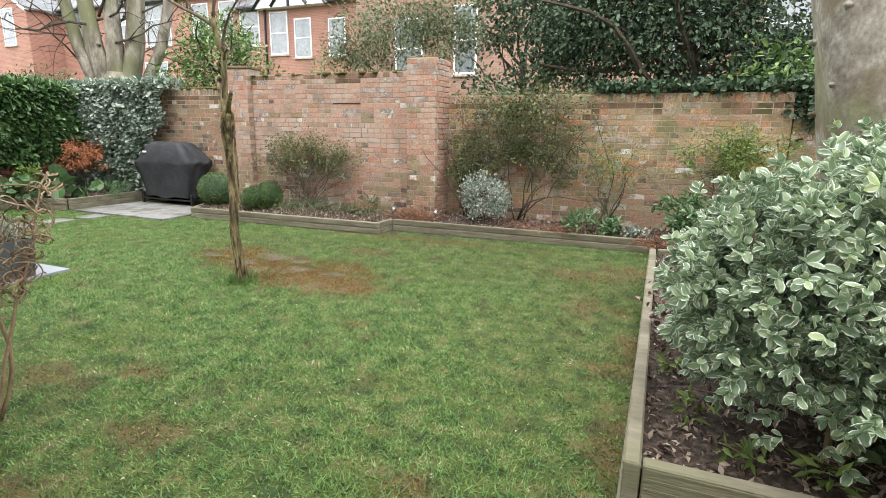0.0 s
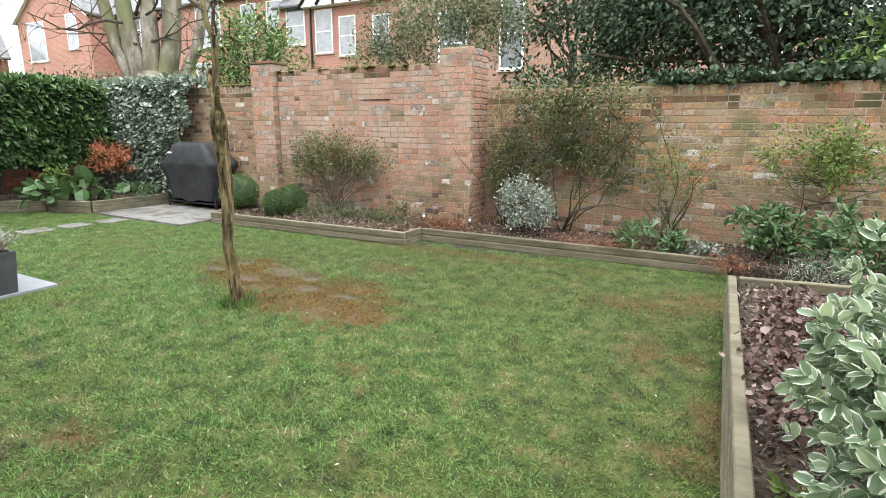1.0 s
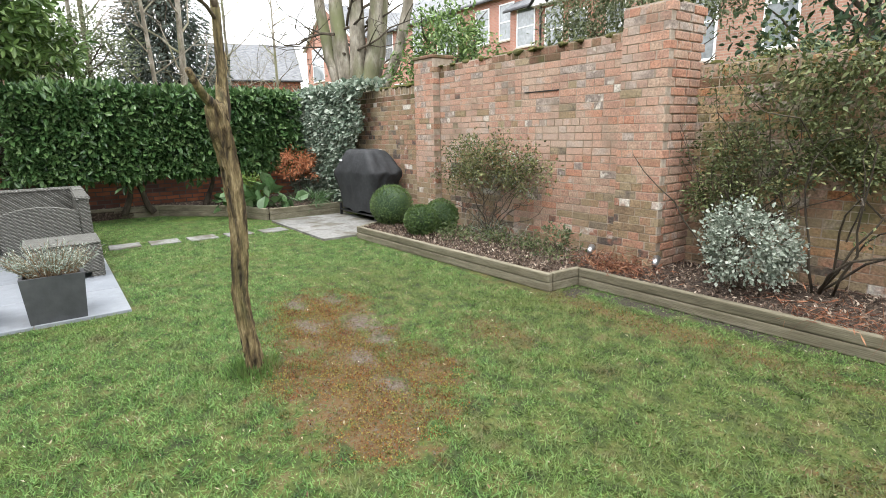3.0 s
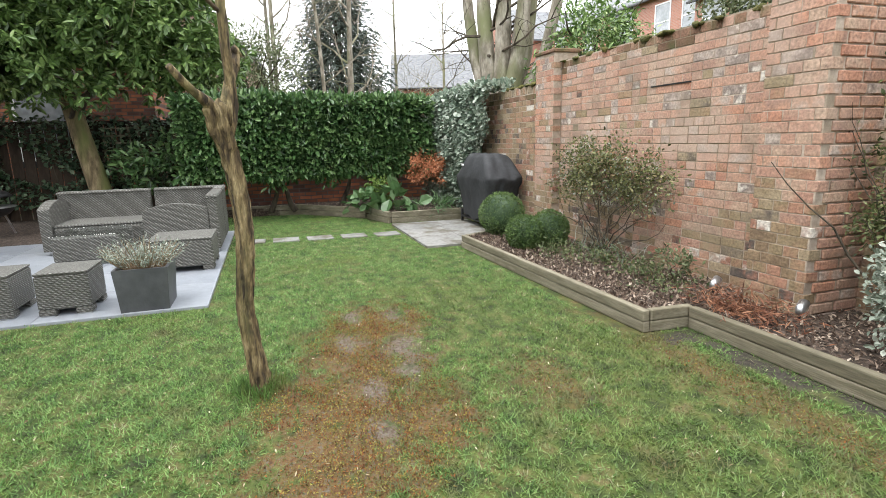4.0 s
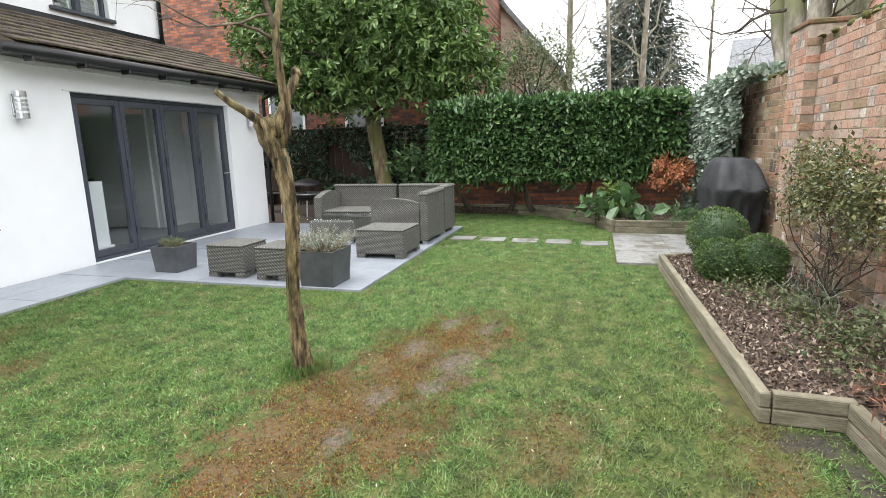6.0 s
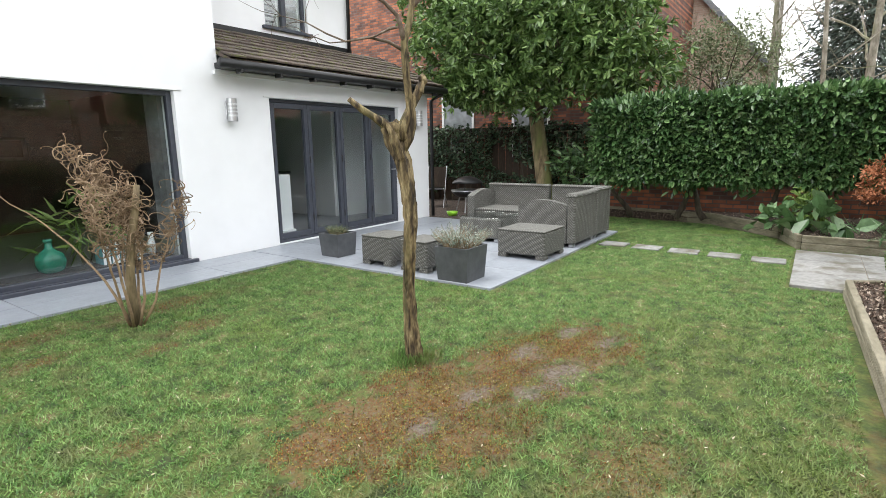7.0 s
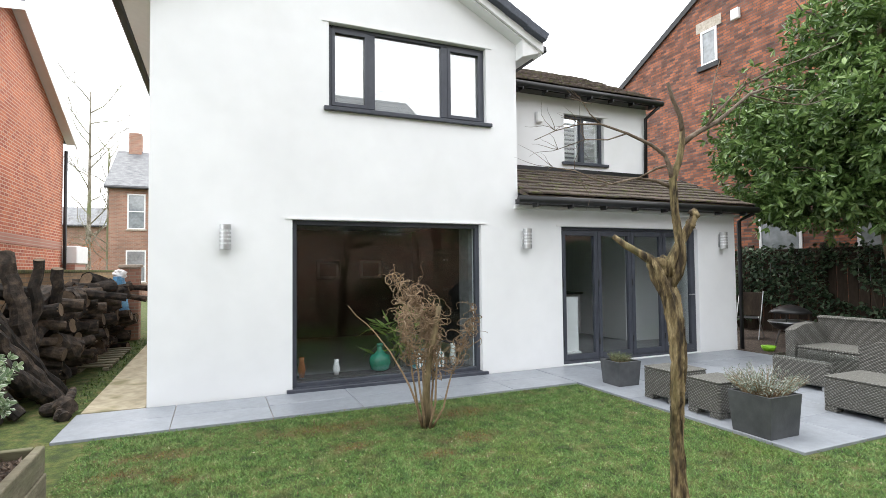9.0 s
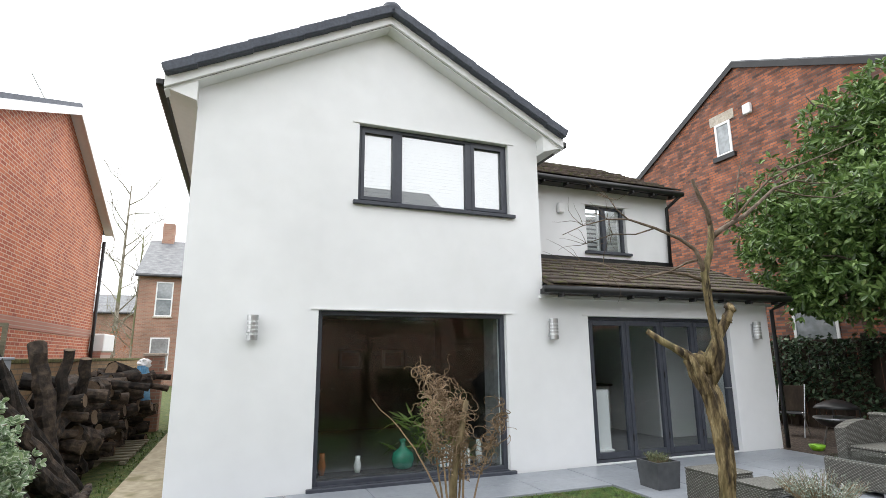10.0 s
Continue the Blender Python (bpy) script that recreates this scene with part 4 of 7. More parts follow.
def window(name, x0, x1, z0, z1, y, splits, label, fw=.07, sill=True, rail=.055, pane="pane"):
    """A framed opening with panes between the splits (fractions), set back from the wall's face at y."""
    fr = part(name, Geo().span(hp(x0, y - .07, z0), hp(x0 + fw, y - .15, z1), .006).span(hp(x1 - fw, y - .07, z0), hp(x1, y - .15, z1), .006).span(hp(x0 + fw, y - .07, z0), hp(x1 - fw, y - .15, z0 + fw), .006).span(hp(x0 + fw, y - .07, z1 - fw), hp(x1 - fw, y - .15, z1), .006), M["frame"], house, label)
    ed = [x0 + fw, *[x0 + (x1 - x0) * s for s in splits], x1 - fw]
    for s in ed[1:-1]:
        part("mullion", Geo().span(hp(s - rail / 2, y - .068, z0 + fw), hp(s + rail / 2, y - .152, z1 - fw), .005), M["frame"], fr)
    for a, b in zip(ed, ed[1:]):
        part("pane", Geo().span(hp(a, y - .105, z0 + fw), hp(b, y - .111, z1 - fw)), M[pane], fr, "clear glass pane").visible_shadow = False
    if sill:
        part("sill", Geo().span(hp(x0 - .07, y + .06, z0 - .045), hp(x1 + .07, y + .002, z0 + .006), .006).span(hp(x0 + .002, y + .002, z0 + .002), hp(x1 - .002, y - .068, z0 + .01)), M["frame"], fr, "projecting dark grey sill")
    part("head_bead", Geo().span(hp(x0 - .09, y + .014, z1 + .004), hp(x1 + .09, y - .02, z1 + .022)), M["upvc"], fr, "thin white bead over the opening")
    return fr


window("window", *WIN, FY, (), "large dark grey framed picture window", .06)
part("window_reveal", Geo().span(hp(-4.42, FY - .302, .06), hp(-4.36, FY - .62, 2.12)), M["inside_dimmed"], house, "pale plastered inner reveal")
up = window("window", *UPW, FY, (.275, .745), "dark grey three-light bedroom window", .05, rail=.10, pane="pane_coated")
for a, b in ((0.0, .275), (.745, 1.0)):
    xa, xb = UPW[0] + (UPW[1] - UPW[0]) * a + .045, UPW[0] + (UPW[1] - UPW[0]) * b - .045
    part("casement", Geo().span(hp(xa, FY - .058, 3.62), hp(xa + .045, FY - .1, 4.62)).span(hp(xb - .045, FY - .058, 3.62), hp(xb, FY - .1, 4.62)).span(hp(xa + .045, FY - .058, 3.62), hp(xb - .045, FY - .1, 3.665)).span(hp(xa + .045, FY - .058, 4.575), hp(xb - .045, FY - .1, 4.62)), M["frame"], up)


def blinds(x0, x1, z0, z1, y, parent, step=.05, slat=.045, turn=66):
    g = Geo()
    z = z0
    while z < z1:
        g.box(hp((x0 + x1) / 2, y, z), (x1 - x0, slat, .004), 0, 0, np.array(Matrix.Rotation(radians(turn), 3, "X")))
        z += step
    part("blind", g, M["upvc"], parent, "white slatted blind")


blinds(UPW[0] + .06, UPW[1] - .06, 3.64, 4.6, FY - .165, up)
ww = window("window", *WW, -1.6, (.5,), "dark grey two-light window with blinds", .045, rail=.09)
for a, b in ((WW[0] + .06, (WW[0] + WW[1]) / 2 - .06), ((WW[0] + WW[1]) / 2 + .06, WW[1] - .06)):
    blinds(a + .03, b - .03, 3.52, 4.27, -1.78, ww, .085, .062, 28)
    for e in (a, b - .03):
        part("blind_stile", Geo().span(hp(e, -1.765, 3.48), hp(e + .03, -1.79, 4.29)), M["upvc"], ww)

# folding glass doors of four leaves
door = window("door", *DOOR, FY, (), "dark grey folding glass doors, shut", .05, sill=False)
door_w = (DOOR[1] - DOOR[0] - .1) / 4
for k in range(4):
    a = DOOR[0] + .05 + k * door_w
    b = a + door_w
    leaf = part("door_leaf", Geo().span(hp(a + .004, FY - .062, .085), hp(a + .07, FY - .13, 2.075), .005).span(hp(b - .07, FY - .062, .085), hp(b - .004, FY - .13, 2.075), .005).span(hp(a + .07, FY - .062, .085), hp(b - .07, FY - .13, .17), .005).span(hp(a + .07, FY - .062, 2.0), hp(b - .07, FY - .13, 2.075), .005), M["frame"], house, "dark grey glazed door leaf")
    if k == 0:
        part("door_handle", Geo().tube([hp(a + .04, FY - .06, 1.02), hp(a + .04, FY - .015, 1.02), hp(a + .16, FY - .015, 1.02)], .009, 8), M["steel"], leaf, "steel lever handle")
    for z in (.3, 1.2):
        part("hinge", Geo().tube([hp(b - .002, FY - .055, z), hp(b - .002, FY - .055, z + .1)], .011, 8), M["black"], leaf)

# roofs
oh = .26
ridge = np.array([-2.64, 6.26])
eL, eR = np.array([.07, 4.80]), np.array([-5.36, 4.80])


def slope_slab(geo, a, b, y0, y1, t):
    geo.prism([(a[0] + 4.9, a[1]), (b[0] + 4.9, b[1]), (b[0] + 4.9, b[1] + t), (a[0] + 4.9, a[1] + t)], y0 - FY, y1 - FY, "y")


g = Geo()
slope_slab(g, eL, ridge, FY + oh - .04, -9.3, .05)
slope_slab(g, eR, ridge, FY + oh - .04, -9.3, .05)
roof = part("roof", g, M["rooftile"], house, "dark grey tiled gable roof")
for e in (eL, eR):
    g = Geo()
    slope_slab(g, e - [0, .15], ridge - [0, .15], FY + oh - .015, FY + oh - .055, .14)
    part("bargeboard", g, M["upvc"], house, "white bargeboard")
    g = Geo()
    slope_slab(g, e - [0, .175], ridge - [0, .175], FY + oh - .055, FY, .02)
    part("soffit", g, M["upvc"], house, "white soffit")
    nt = 9
    way = (ridge - e) / nt
    tilt = -np.degrees(np.arctan2(way[1], way[0]))
    me = Geo().box((0, 0, 0), (np.linalg.norm(way) + .03, .16, .135), .014).mesh("verge_tile", M["rooftile"])
    for k in range(nt):
        c = e + way * (k + .5)
        piece("verge_tile", me, roof, pose(*hp(c[0], FY + oh + .01, c[1] + .04 + .003 * (k % 2)), 0, tilt + (1.6 if way[0] > 0 else -1.6), 0))
    # boxed ends under the eaves
    s = 1 if e[0] > -2 else -1
    wallx = -.28 if s > 0 else -5.03
    g = Geo().prism([(wallx + 4.9, e[1] - .24), (e[0] + 4.9 - s * .02, e[1] - .14), (e[0] + 4.9 - s * .02, e[1] - .02), (wallx + 4.9, e[1] + .12)], FY + oh - .06 - FY, 0.001, "y")
    part("eaves_box", g, M["upvc"], house, "white boxed eaves end")
    part("gutter", Geo().span(hp(e[0] - .0, FY + oh - .06, e[1] - .12), hp(e[0] + s * .1, -9, e[1] - .02), .02), M["black"], house, "black gutter")
    part("soffit", Geo().prism([(wallx + 4.9, e[1] - .24), (e[0] + 4.9 - s * .02, e[1] - .14), (e[0] + 4.9 - s * .02, e[1] - .10), (wallx + 4.9, e[1] - .20)], -.001, -8.7, "y"), M["upvc"], house)
part("ridge_cap", Geo().ball(hp(ridge[0], FY + oh + .0, ridge[1] + .065), (.14, .10, .10), 14, 8).tube([hp(ridge[0], FY + oh, ridge[1] + .05), hp(ridge[0], -9.3, ridge[1] + .05)], .1, 10), M["rooftile"], roof, "rounded ridge end tile", smooth=True)


def tiled(name, x0, x1, lo, hi, label, cols, rows):
    """A pitched roof from the line lo=(y, z) up to hi, laid with overlapping tiles."""
    g = Geo().prism([(lo[0] - FY, lo[1] - .03), (hi[0] - FY, hi[1] - .03), (hi[0] - FY, hi[1] + .02), (lo[0] - FY, lo[1] + .02)], x0 + 4.9, x1 + 4.9, "x")
    ob = part(name, g, M["tile"], house, label)
    dy, dz = (hi[0] - lo[0]) / rows, (hi[1] - lo[1]) / rows
    tilt = np.degrees(np.arctan2(dz, -dy))
    w = (x1 - x0) / cols
    me = Geo().box((0, 0, 0), (w - .006, np.hypot(dy, dz) * 1.25, .03), .006).mesh("roof_tile", M["tile"])
    for r in range(rows):
        for c in range(cols):
            piece("roof_tile", me, ob, pose(*hp(x0 + w * (c + .5) + (w / 2 if r % 2 else 0) * (0 if c == cols - 1 else 1), lo[0] + dy * (r + .45), lo[1] + dz * (r + .45) + .045 + rng.uniform(-.004, .006)), -(tilt - 5.5), rng.uniform(-.6, .6), rng.uniform(-.8, .8)))
    return ob


lean = tiled("lean_to_roof", -9.66, -5.03, (-.02, 2.53), (-1.6, 3.2), "mossy brown tiled lean-to roof", 20, 8)
wing = tiled("wing_roof", -8.88, -5.03, (-1.33, 4.7), (-3.8, 5.97), "mossy brown tiled upper roof", 14, 9)
part("lead_flashing", Geo().span(hp(-8.8, -1.595, 3.2), hp(-5.03, -1.57, 3.31)), M["black"], house, "dark lead flashing")
for nm, x0, x1, y, z in (("gutter", -9.70, -4.85, .04, 2.47), ("gutter", -8.9, -5.03, -1.27, 4.64)):
    g = Geo().tube([hp(x0, y, z), hp(x1, y, z)], .055, 10)
    part(nm, g, M["black"], house, "black half-round gutter", smooth=True)
    for k in range(8):
        xx = x0 + (x1 - x0) * (k + .5) / 8
        part("gutter_bracket", Geo().box(hp(xx, y - .05, z - .05), (.035, .14, .10), .008), M["black"], house)
part("fascia", Geo().span(hp(-9.62, FY + .001, 2.37), hp(-4.96, FY + .05, 2.42)), M["upvc"], house, "white fascia board")
part("fascia", Geo().span(hp(-9.66, FY + .05, 2.43), hp(-4.96, FY + .27, 2.5)), M["black"], house, "dark eaves board")
part("fascia", Geo().span(hp(-8.86, -1.58, 4.6), hp(-5.04, -1.36, 4.66)), M["black"], house, "dark eaves board")
part("verge", Geo().prism([(-.0 - FY, 2.46), (-1.6 - FY, 3.16), (-1.6 - FY, 3.26), (-.0 - FY, 2.56)], -9.70 + 4.9, -9.655 + 4.9, "x"), M["black"], house)
# downpipes
part("downpipe", Geo().tube([hp(-9.62, .02, 2.42), hp(-9.58, FY + .06, 2.3), hp(-9.575, FY + .06, .03)], .035, 8), M["black"], house, "black downpipe", smooth=True)
part("downpipe", Geo().tube([hp(-8.84, -1.28, 4.6), hp(-8.72, -1.53, 4.4), hp(-8.7, -1.54, 3.25)], .035, 8), M["black"], house, "black downpipe", smooth=True)
part("alarm_box", Geo().box(hp(-6.27, -1.56, 4.2), (.14, .06, .2), .02), M["upvc"], house, "small white alarm box")
part("wall_vent", Geo().box(hp(-6.1, FY + .005, 2.62), (.05, .02, .05)), M["black"], house)
# wall lamps
for x, z in ((-1.07, 1.90), (-5.14, 1.93), (-9.16, 1.95)):
    lamp = thing("wall_lamp", (x, FY, z), 0, "brushed steel cylinder wall lamp on white render", "wall lamp", "wall lamps on the house")
    part("back_plate", Geo().box((0, .012, 0), (.1, .022, .22), .004), M["steel"], lamp)
    part("diffuser", Geo().tube([(0, .08, -.125), (0, .08, .125)], .056, 16), M["lampglass"], lamp, "frosted white diffuser", smooth=False)
    for zz, hh in ((-.115, .03), (-.045, .013), (.0, .013), (.045, .013), (.115, .03)):
        part("band", Geo().tube([(0, .08, zz - hh), (0, .08, zz + hh)], .063, 18), M["steel"], lamp, "steel band")
    part("bracket", Geo().box((0, .04, 0), (.05, .05, .18), .004), M["steel"], lamp)

# things indoors seen through the glass
island = thing("kitchen_unit", (-7.2, -3.6, .035), 0, "white kitchen base units with pale worktop", "kitchen unit")
part("body", Geo().box((0, 0, .44), (2.4, .7, .86), .005), M["upvc"], island)
part("worktop", Geo().box((0, 0, .895), (2.5, .78, .04), .006), M["inside_dimmed"], island)
cab = thing("white_cabinet", (-6.12, -.78, .035), 0, "white cabinet standing just inside the glass doors", "cabinet")
part("body", Geo().box((0, 0, .5), (.34, .4, 1.0), .006), M["upvc"], cab)
part("plinth", Geo().box((.0, .24, .09), (.3, .1, .12), .006), M["upvc"], cab)
M["bottle"] = mat("green_glass", [(0, .012, .12, .08), (1, .025, .20, .135)], 4, .1, 0)
M["flowerpot"] = mat("coloured_books", [(0, .35, .4, .35), (.3, .1, .3, .35), (.6, .5, .2, .12), (1, .6, .6, .55)], 4, .6, 0, 60, "island", .95)
b = thing("glass_bottle", (-3.05, -.72, .12), 0, "round green glass carboy on the window ledge", "bottle")
part("body", Geo().tube([(0, 0, 0), (0, 0, .03), (0, 0, .12), (0, 0, .2), (0, 0, .25), (0, 0, .28), (0, 0, .36)], [.09, .13, .15, .13, .06, .035, .035], 18), M["bottle"], b, smooth=True)
part("rim", Geo().tube([(0, 0, .34), (0, 0, .37)], .045, 14), M["bottle"], b, smooth=True)
ledge = thing("window_ledge", (-3.1, -.72, 0), 0, "low wooden ledge inside the window", "ledge", kind="structure")
# same near-black as the walls, for the unlit room
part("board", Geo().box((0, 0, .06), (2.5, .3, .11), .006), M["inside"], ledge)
for k in range(9):
    h = .2 + .08 * rng.random()
    bk = thing("book", (-3.95 + k * .05, -.72, .115), 0, "upright book on the window ledge", "book", "books on the window ledge")
    part("cover", Geo().box((0, 0, h / 2), (.035, .2, h), .003), M["flowerpot"], bk)
    part("pages", Geo().box((0, .012, h / 2 + .001), (.027, .195, h + .001)), M["upvc"], bk)
for x, h, mm in ((-2.0, .26, "orange"), (-2.45, .2, "upvc"), (-4.15, .3, "lampglass")):
    v = thing("vase", (x, -.72, .115), 0, "small vase on the window ledge", "vase")
    part("body", Geo().tube([(0, 0, 0), (0, 0, h * .4), (0, 0, h * .8), (0, 0, h)], [.03, .05, .03, .036], 14), M[mm], v, smooth=True)
plant = shrub("house_plant", (-3.5, -.95, .04), (.35, .22, .35), "lime", 90, (.3, .05), "green strappy house plant behind the window", "plant", 12, .06, 3, lift=.5)
for k in range(4):
    pic = thing("picture_frame", (-1.3 - k * .95, -5.19, 1.5), 0, "small framed picture on the inner wall", "picture", "pictures on the inner wall")
    part("frame", Geo().box((0, 0, 0), (.5, .03, .4), .006), M["inside_dimmed"], pic)
    part("print", Geo().box((0, .017, 0), (.36, .006, .28)), M["inside"], pic)


# ---- patio furniture ----
def curved_panel(geo, x0, x1, y0, y1, z0, z1, rise, along):
    """An upright panel whose top edge arches by rise along x or y."""
    n = 12
    lo, hi = (x0, x1) if along == "x" else (y0, y1)
    prof = [(lo, z0)] + [(lo + (hi - lo) * k / n, z1 + rise * (1 - (2 * k / n - 1) ** 2)) for k in range(n + 1)] + [(hi, z0)]
    if along == "x":
        geo.prism(prof, y0, y1, "y")
    else:
        geo.prism(prof, x0, x1, "x")
    return geo


P = .025  # patio level
sofa = thing("rattan_sofa", (-8.72, 2.45, P), 0, "grey woven rattan sofa section with curved arm", "sofa", "rattan corner sofa set")
part("back_panel", Geo().span((-.42, -1.05, .05), (-.30, .08, .72), .02), M["rattan"], sofa)
part("back_rail", Geo().span((-.43, -1.06, .70), (-.285, .085, .745), .018), M["rattan"], sofa, "rounded woven top rail")
part("seat", Geo().span((-.30, -.93, .05), (.38, .08, .34), .025), M["rattan"], sofa)
part("seat_top", Geo().span((-.29, -.92, .342), (.37, .07, .375), .012), M["rattan"], sofa, "flat woven seat deck")
part("arm", curved_panel(Geo(), -.42, .40, -1.06, -.935, .05, .58, .09, "x"), M["rattan"], sofa, "curved woven arm")
for x in (-.36, .3):
    for y in (-.98, 0):
        part("foot", Geo().box((x, y, .024), (.07, .07, .048), .006), M["steel"], sofa, "pale metal foot")
corner = thing("rattan_sofa", (-8.72, 3.08, P), 0, "grey woven rattan corner section with high back", "sofa", "rattan corner sofa set")
part("back_panel", Geo().span((-.42, -.50, .05), (-.30, .44, .72), .02), M["rattan"], corner)
part("back_panel", Geo().span((-.30, .32, .05), (.20, .44, .72), .02), M["rattan"], corner)
part("back_rail", Geo().span((-.43, -.50, .70), (-.285, .455, .745), .018).span((-.285, .31, .70), (.205, .455, .745), .018), M["rattan"], corner)
part("seat", Geo().span((-.30, -.50, .05), (.20, .32, .36), .025), M["rattan"], corner)
for x, y in ((-.36, -.4), (-.36, .38), (.14, .38)):
    part("foot", Geo().box((x, y, .024), (.07, .07, .048), .006), M["steel"], corner, "pale metal foot")
side = thing("rattan_sofa", (-7.97, 3.08, P), 0, "grey woven rattan end section with arched arm panel", "sofa", "rattan corner sofa set")
part("back_panel", Geo().span((-.53, .32, .05), (.33, .44, .70), .02), M["rattan"], side)
part("back_rail", Geo().span((-.54, .305, .68), (.34, .455, .735), .018), M["rattan"], side)
part("seat", Geo().span((-.53, -.38, .05), (.22, .32, .36), .025), M["rattan"], side)
part("arm", curved_panel(Geo(), .22, .33, -.40, .32, .05, .57, .07, "y"), M["rattan"], side, "arched woven arm")
for x in (-.45, .26):
    for y in (-.3, .38):
        part("foot", Geo().box((x, y, .024), (.07, .07, .048), .006), M["steel"], side, "pale metal foot")


def rattan_box(name, at, sx, sy, h, label, category, group):
    ob = thing(name, at, 0, label, category, group)
    part("body", Geo().span((-sx / 2, -sy / 2, .055), (sx / 2, sy / 2, h - .022), .014), M["rattan"], ob)
    part("top", Geo().span((-sx / 2 - .001, -sy / 2 - .001, h - .020), (sx / 2 + .001, sy / 2 + .001, h), .009), M["rattan"], ob, "flat woven top")
    for x in (-1, 1):
        for y in (-1, 1):
            leg = part("leg", Geo().box((x * (sx / 2 - .061), y * (sy / 2 - .061), .032), (.12, .12, .05), .008), M["rattan"], ob, "short woven corner leg")
            part("foot", Geo().box((x * (sx / 2 - .06), y * (sy / 2 - .06), .0035), (.1, .1, .007)), M["steel"], leg, "pale metal foot")
    return ob


rattan_box("rattan_ottoman", (-6.98, 3.2, P), .62, .64, .36, "low grey woven rattan footstool at the sofa's end", "footstool", "rattan footstools")
rattan_box("rattan_stool", (-5.69, 1.90, P), .46, .46, .36, "small grey woven rattan cube stool", "stool", "rattan stools on the patio edge")
rattan_box("rattan_stool", (-5.64, 2.50, P), .44, .38, .36, "small grey woven rattan cube stool beside the planter", "stool", "rattan stools on the patio edge")
table = thing("coffee_table", (-7.85, 2.1, P), 0, "rattan coffee table with a clear glass top", "table")
part("body", Geo().span((-.36, -.34, .05), (-.26, .34, .34), .02).span((.26, -.34, .05), (.36, .34, .34), .02).span((-.26, -.3, .05), (.26, .3, .10), .012), M["rattan"], table)
part("tabletop", Geo().box((0, 0, .352), (.74, .7, .012), .004), M["pane"], table, "clear glass top")
for x in (-1, 1):
    for y in (-1, 1):
        part("foot", Geo().box((x * .3, y * .28, .026), (.08, .06, .05), .006), M["steel"], table)


def planter(at, s, h, label, leaf, count, spread_r, height, leaf_size):
    ob = thing("planter", at, 0, label, "planter", "square planters on the patio")
    t, k = s / 2, .88
    g = Geo()
    out = [(-t * k, -t * k, 0), (t * k, -t * k, 0), (t * k, t * k, 0), (-t * k, t * k, 0), (-t, -t, h), (t, -t, h), (t, t, h), (-t, t, h)]
    i = t - .025
    inn = [(-i, -i, h), (i, -i, h), (i, i, h), (-i, i, h), (-i, -i, h - .06), (i, -i, h - .06), (i, i, h - .06), (-i, i, h - .06)]
    g.add(out + inn, [(3, 2, 1, 0), (0, 1, 5, 4), (1, 2, 6, 5), (2, 3, 7, 6), (3, 0, 4, 7), (4, 5, 9, 8), (5, 6, 10, 9), (6, 7, 11, 10), (7, 4, 8, 11), (8, 9, 13, 12), (9, 10, 14, 13), (10, 11, 15, 14), (11, 8, 12, 15)])
    part("pot", g, M["zinc"], ob)
    part("soil", Geo().box((0, 0, h - .05), (2 * i - .004, 2 * i - .004, .03)), M["soil"], ob)
    pl = thing(("lavender" if height > .15 else "succulent"), (at[0], at[1], at[2] + h - .04), 0, ("silvery lavender bush growing in a grey planter" if height > .15 else "short tufted plant in a small grey planter"), "plant")
    g2, g3 = Geo(), Geo()
    for k in range(count):
        a, r = rng.uniform(0, 6.28), spread_r * np.sqrt(rng.random())
        p = np.array([np.cos(a) * r * .6, np.sin(a) * r * .6, 0])
        d = unit(np.array([np.cos(a) * r * 2.2, np.sin(a) * r * 2.2, .45]))
        ln = height * rng.uniform(.6, 1.15)
        g2.tube([p, p + d * ln * .5, p + d * ln], [.003, .0025, .001], 4)
        q = p + d[None] * np.linspace(.3, 1, 12)[:, None] * ln
        leaves(g3, q + rng.normal(size=q.shape) * .008, np.tile(d[None], (12, 1)), *leaf_size, .9, 0)
    part("stem_work", g2, M["twig"], pl, kind="stuff")
    part("foliage", g3, M[leaf], pl)


planter((-5.48, 3.10, P), .41, .36, "square dark grey planter", "silver", 170, .24, .26, (.035, .008))
planter((-5.71, 1.01, P), .35, .30, "small square dark grey planter", "olive", 60, .15, .11, (.04, .007))

# ---- covered barbecue ----
bbq = thing("barbecue", (-8.16, 7.37, .03), 0, "barbecue under a creased black fabric cover", "barbecue")
g = Geo()
rings = [(.55, .235, .13), (.56, .24, .22), (.575, .245, .36), (.60, .255, .50), (.64, .268, .62), (.685, .28, .70), (.71, .285, .745), (.70, .282, .772), (.63, .27, .82), (.55, .255, .89), (.47, .235, .97), (.40, .205, 1.045), (.355, .175, 1.085), (.32, .13, 1.10), (.2, .06, 1.105)]
n = 64
vs, fs = [], []
for ri, (a, b, z) in enumerate(rings):
    for k in range(n):
        th = 2 * np.pi * k / n
        c, s = np.cos(th), np.sin(th)
        sq = 1 / max(abs(c), abs(s)) ** .8
        fold = 1 + .03 * abs(np.sin(th * 4 + ri * .35)) + .04 * abs(np.sin(th * 7 - ri * .5 + 1)) ** 2 + .02 * np.sin(th * 17 + ri * 1.1) + .010 * rng.normal() - .03
        fold = 1 + (fold - 1) * (1 if z < .72 else .25)
        vs.append((a * c * sq * fold, b * s * sq * fold, z + (.016 * np.sin(th * 5 + ri * .5) + .010 * np.sin(th * 9 - ri * .6)) * (1 if z < 1.0 else .4)))
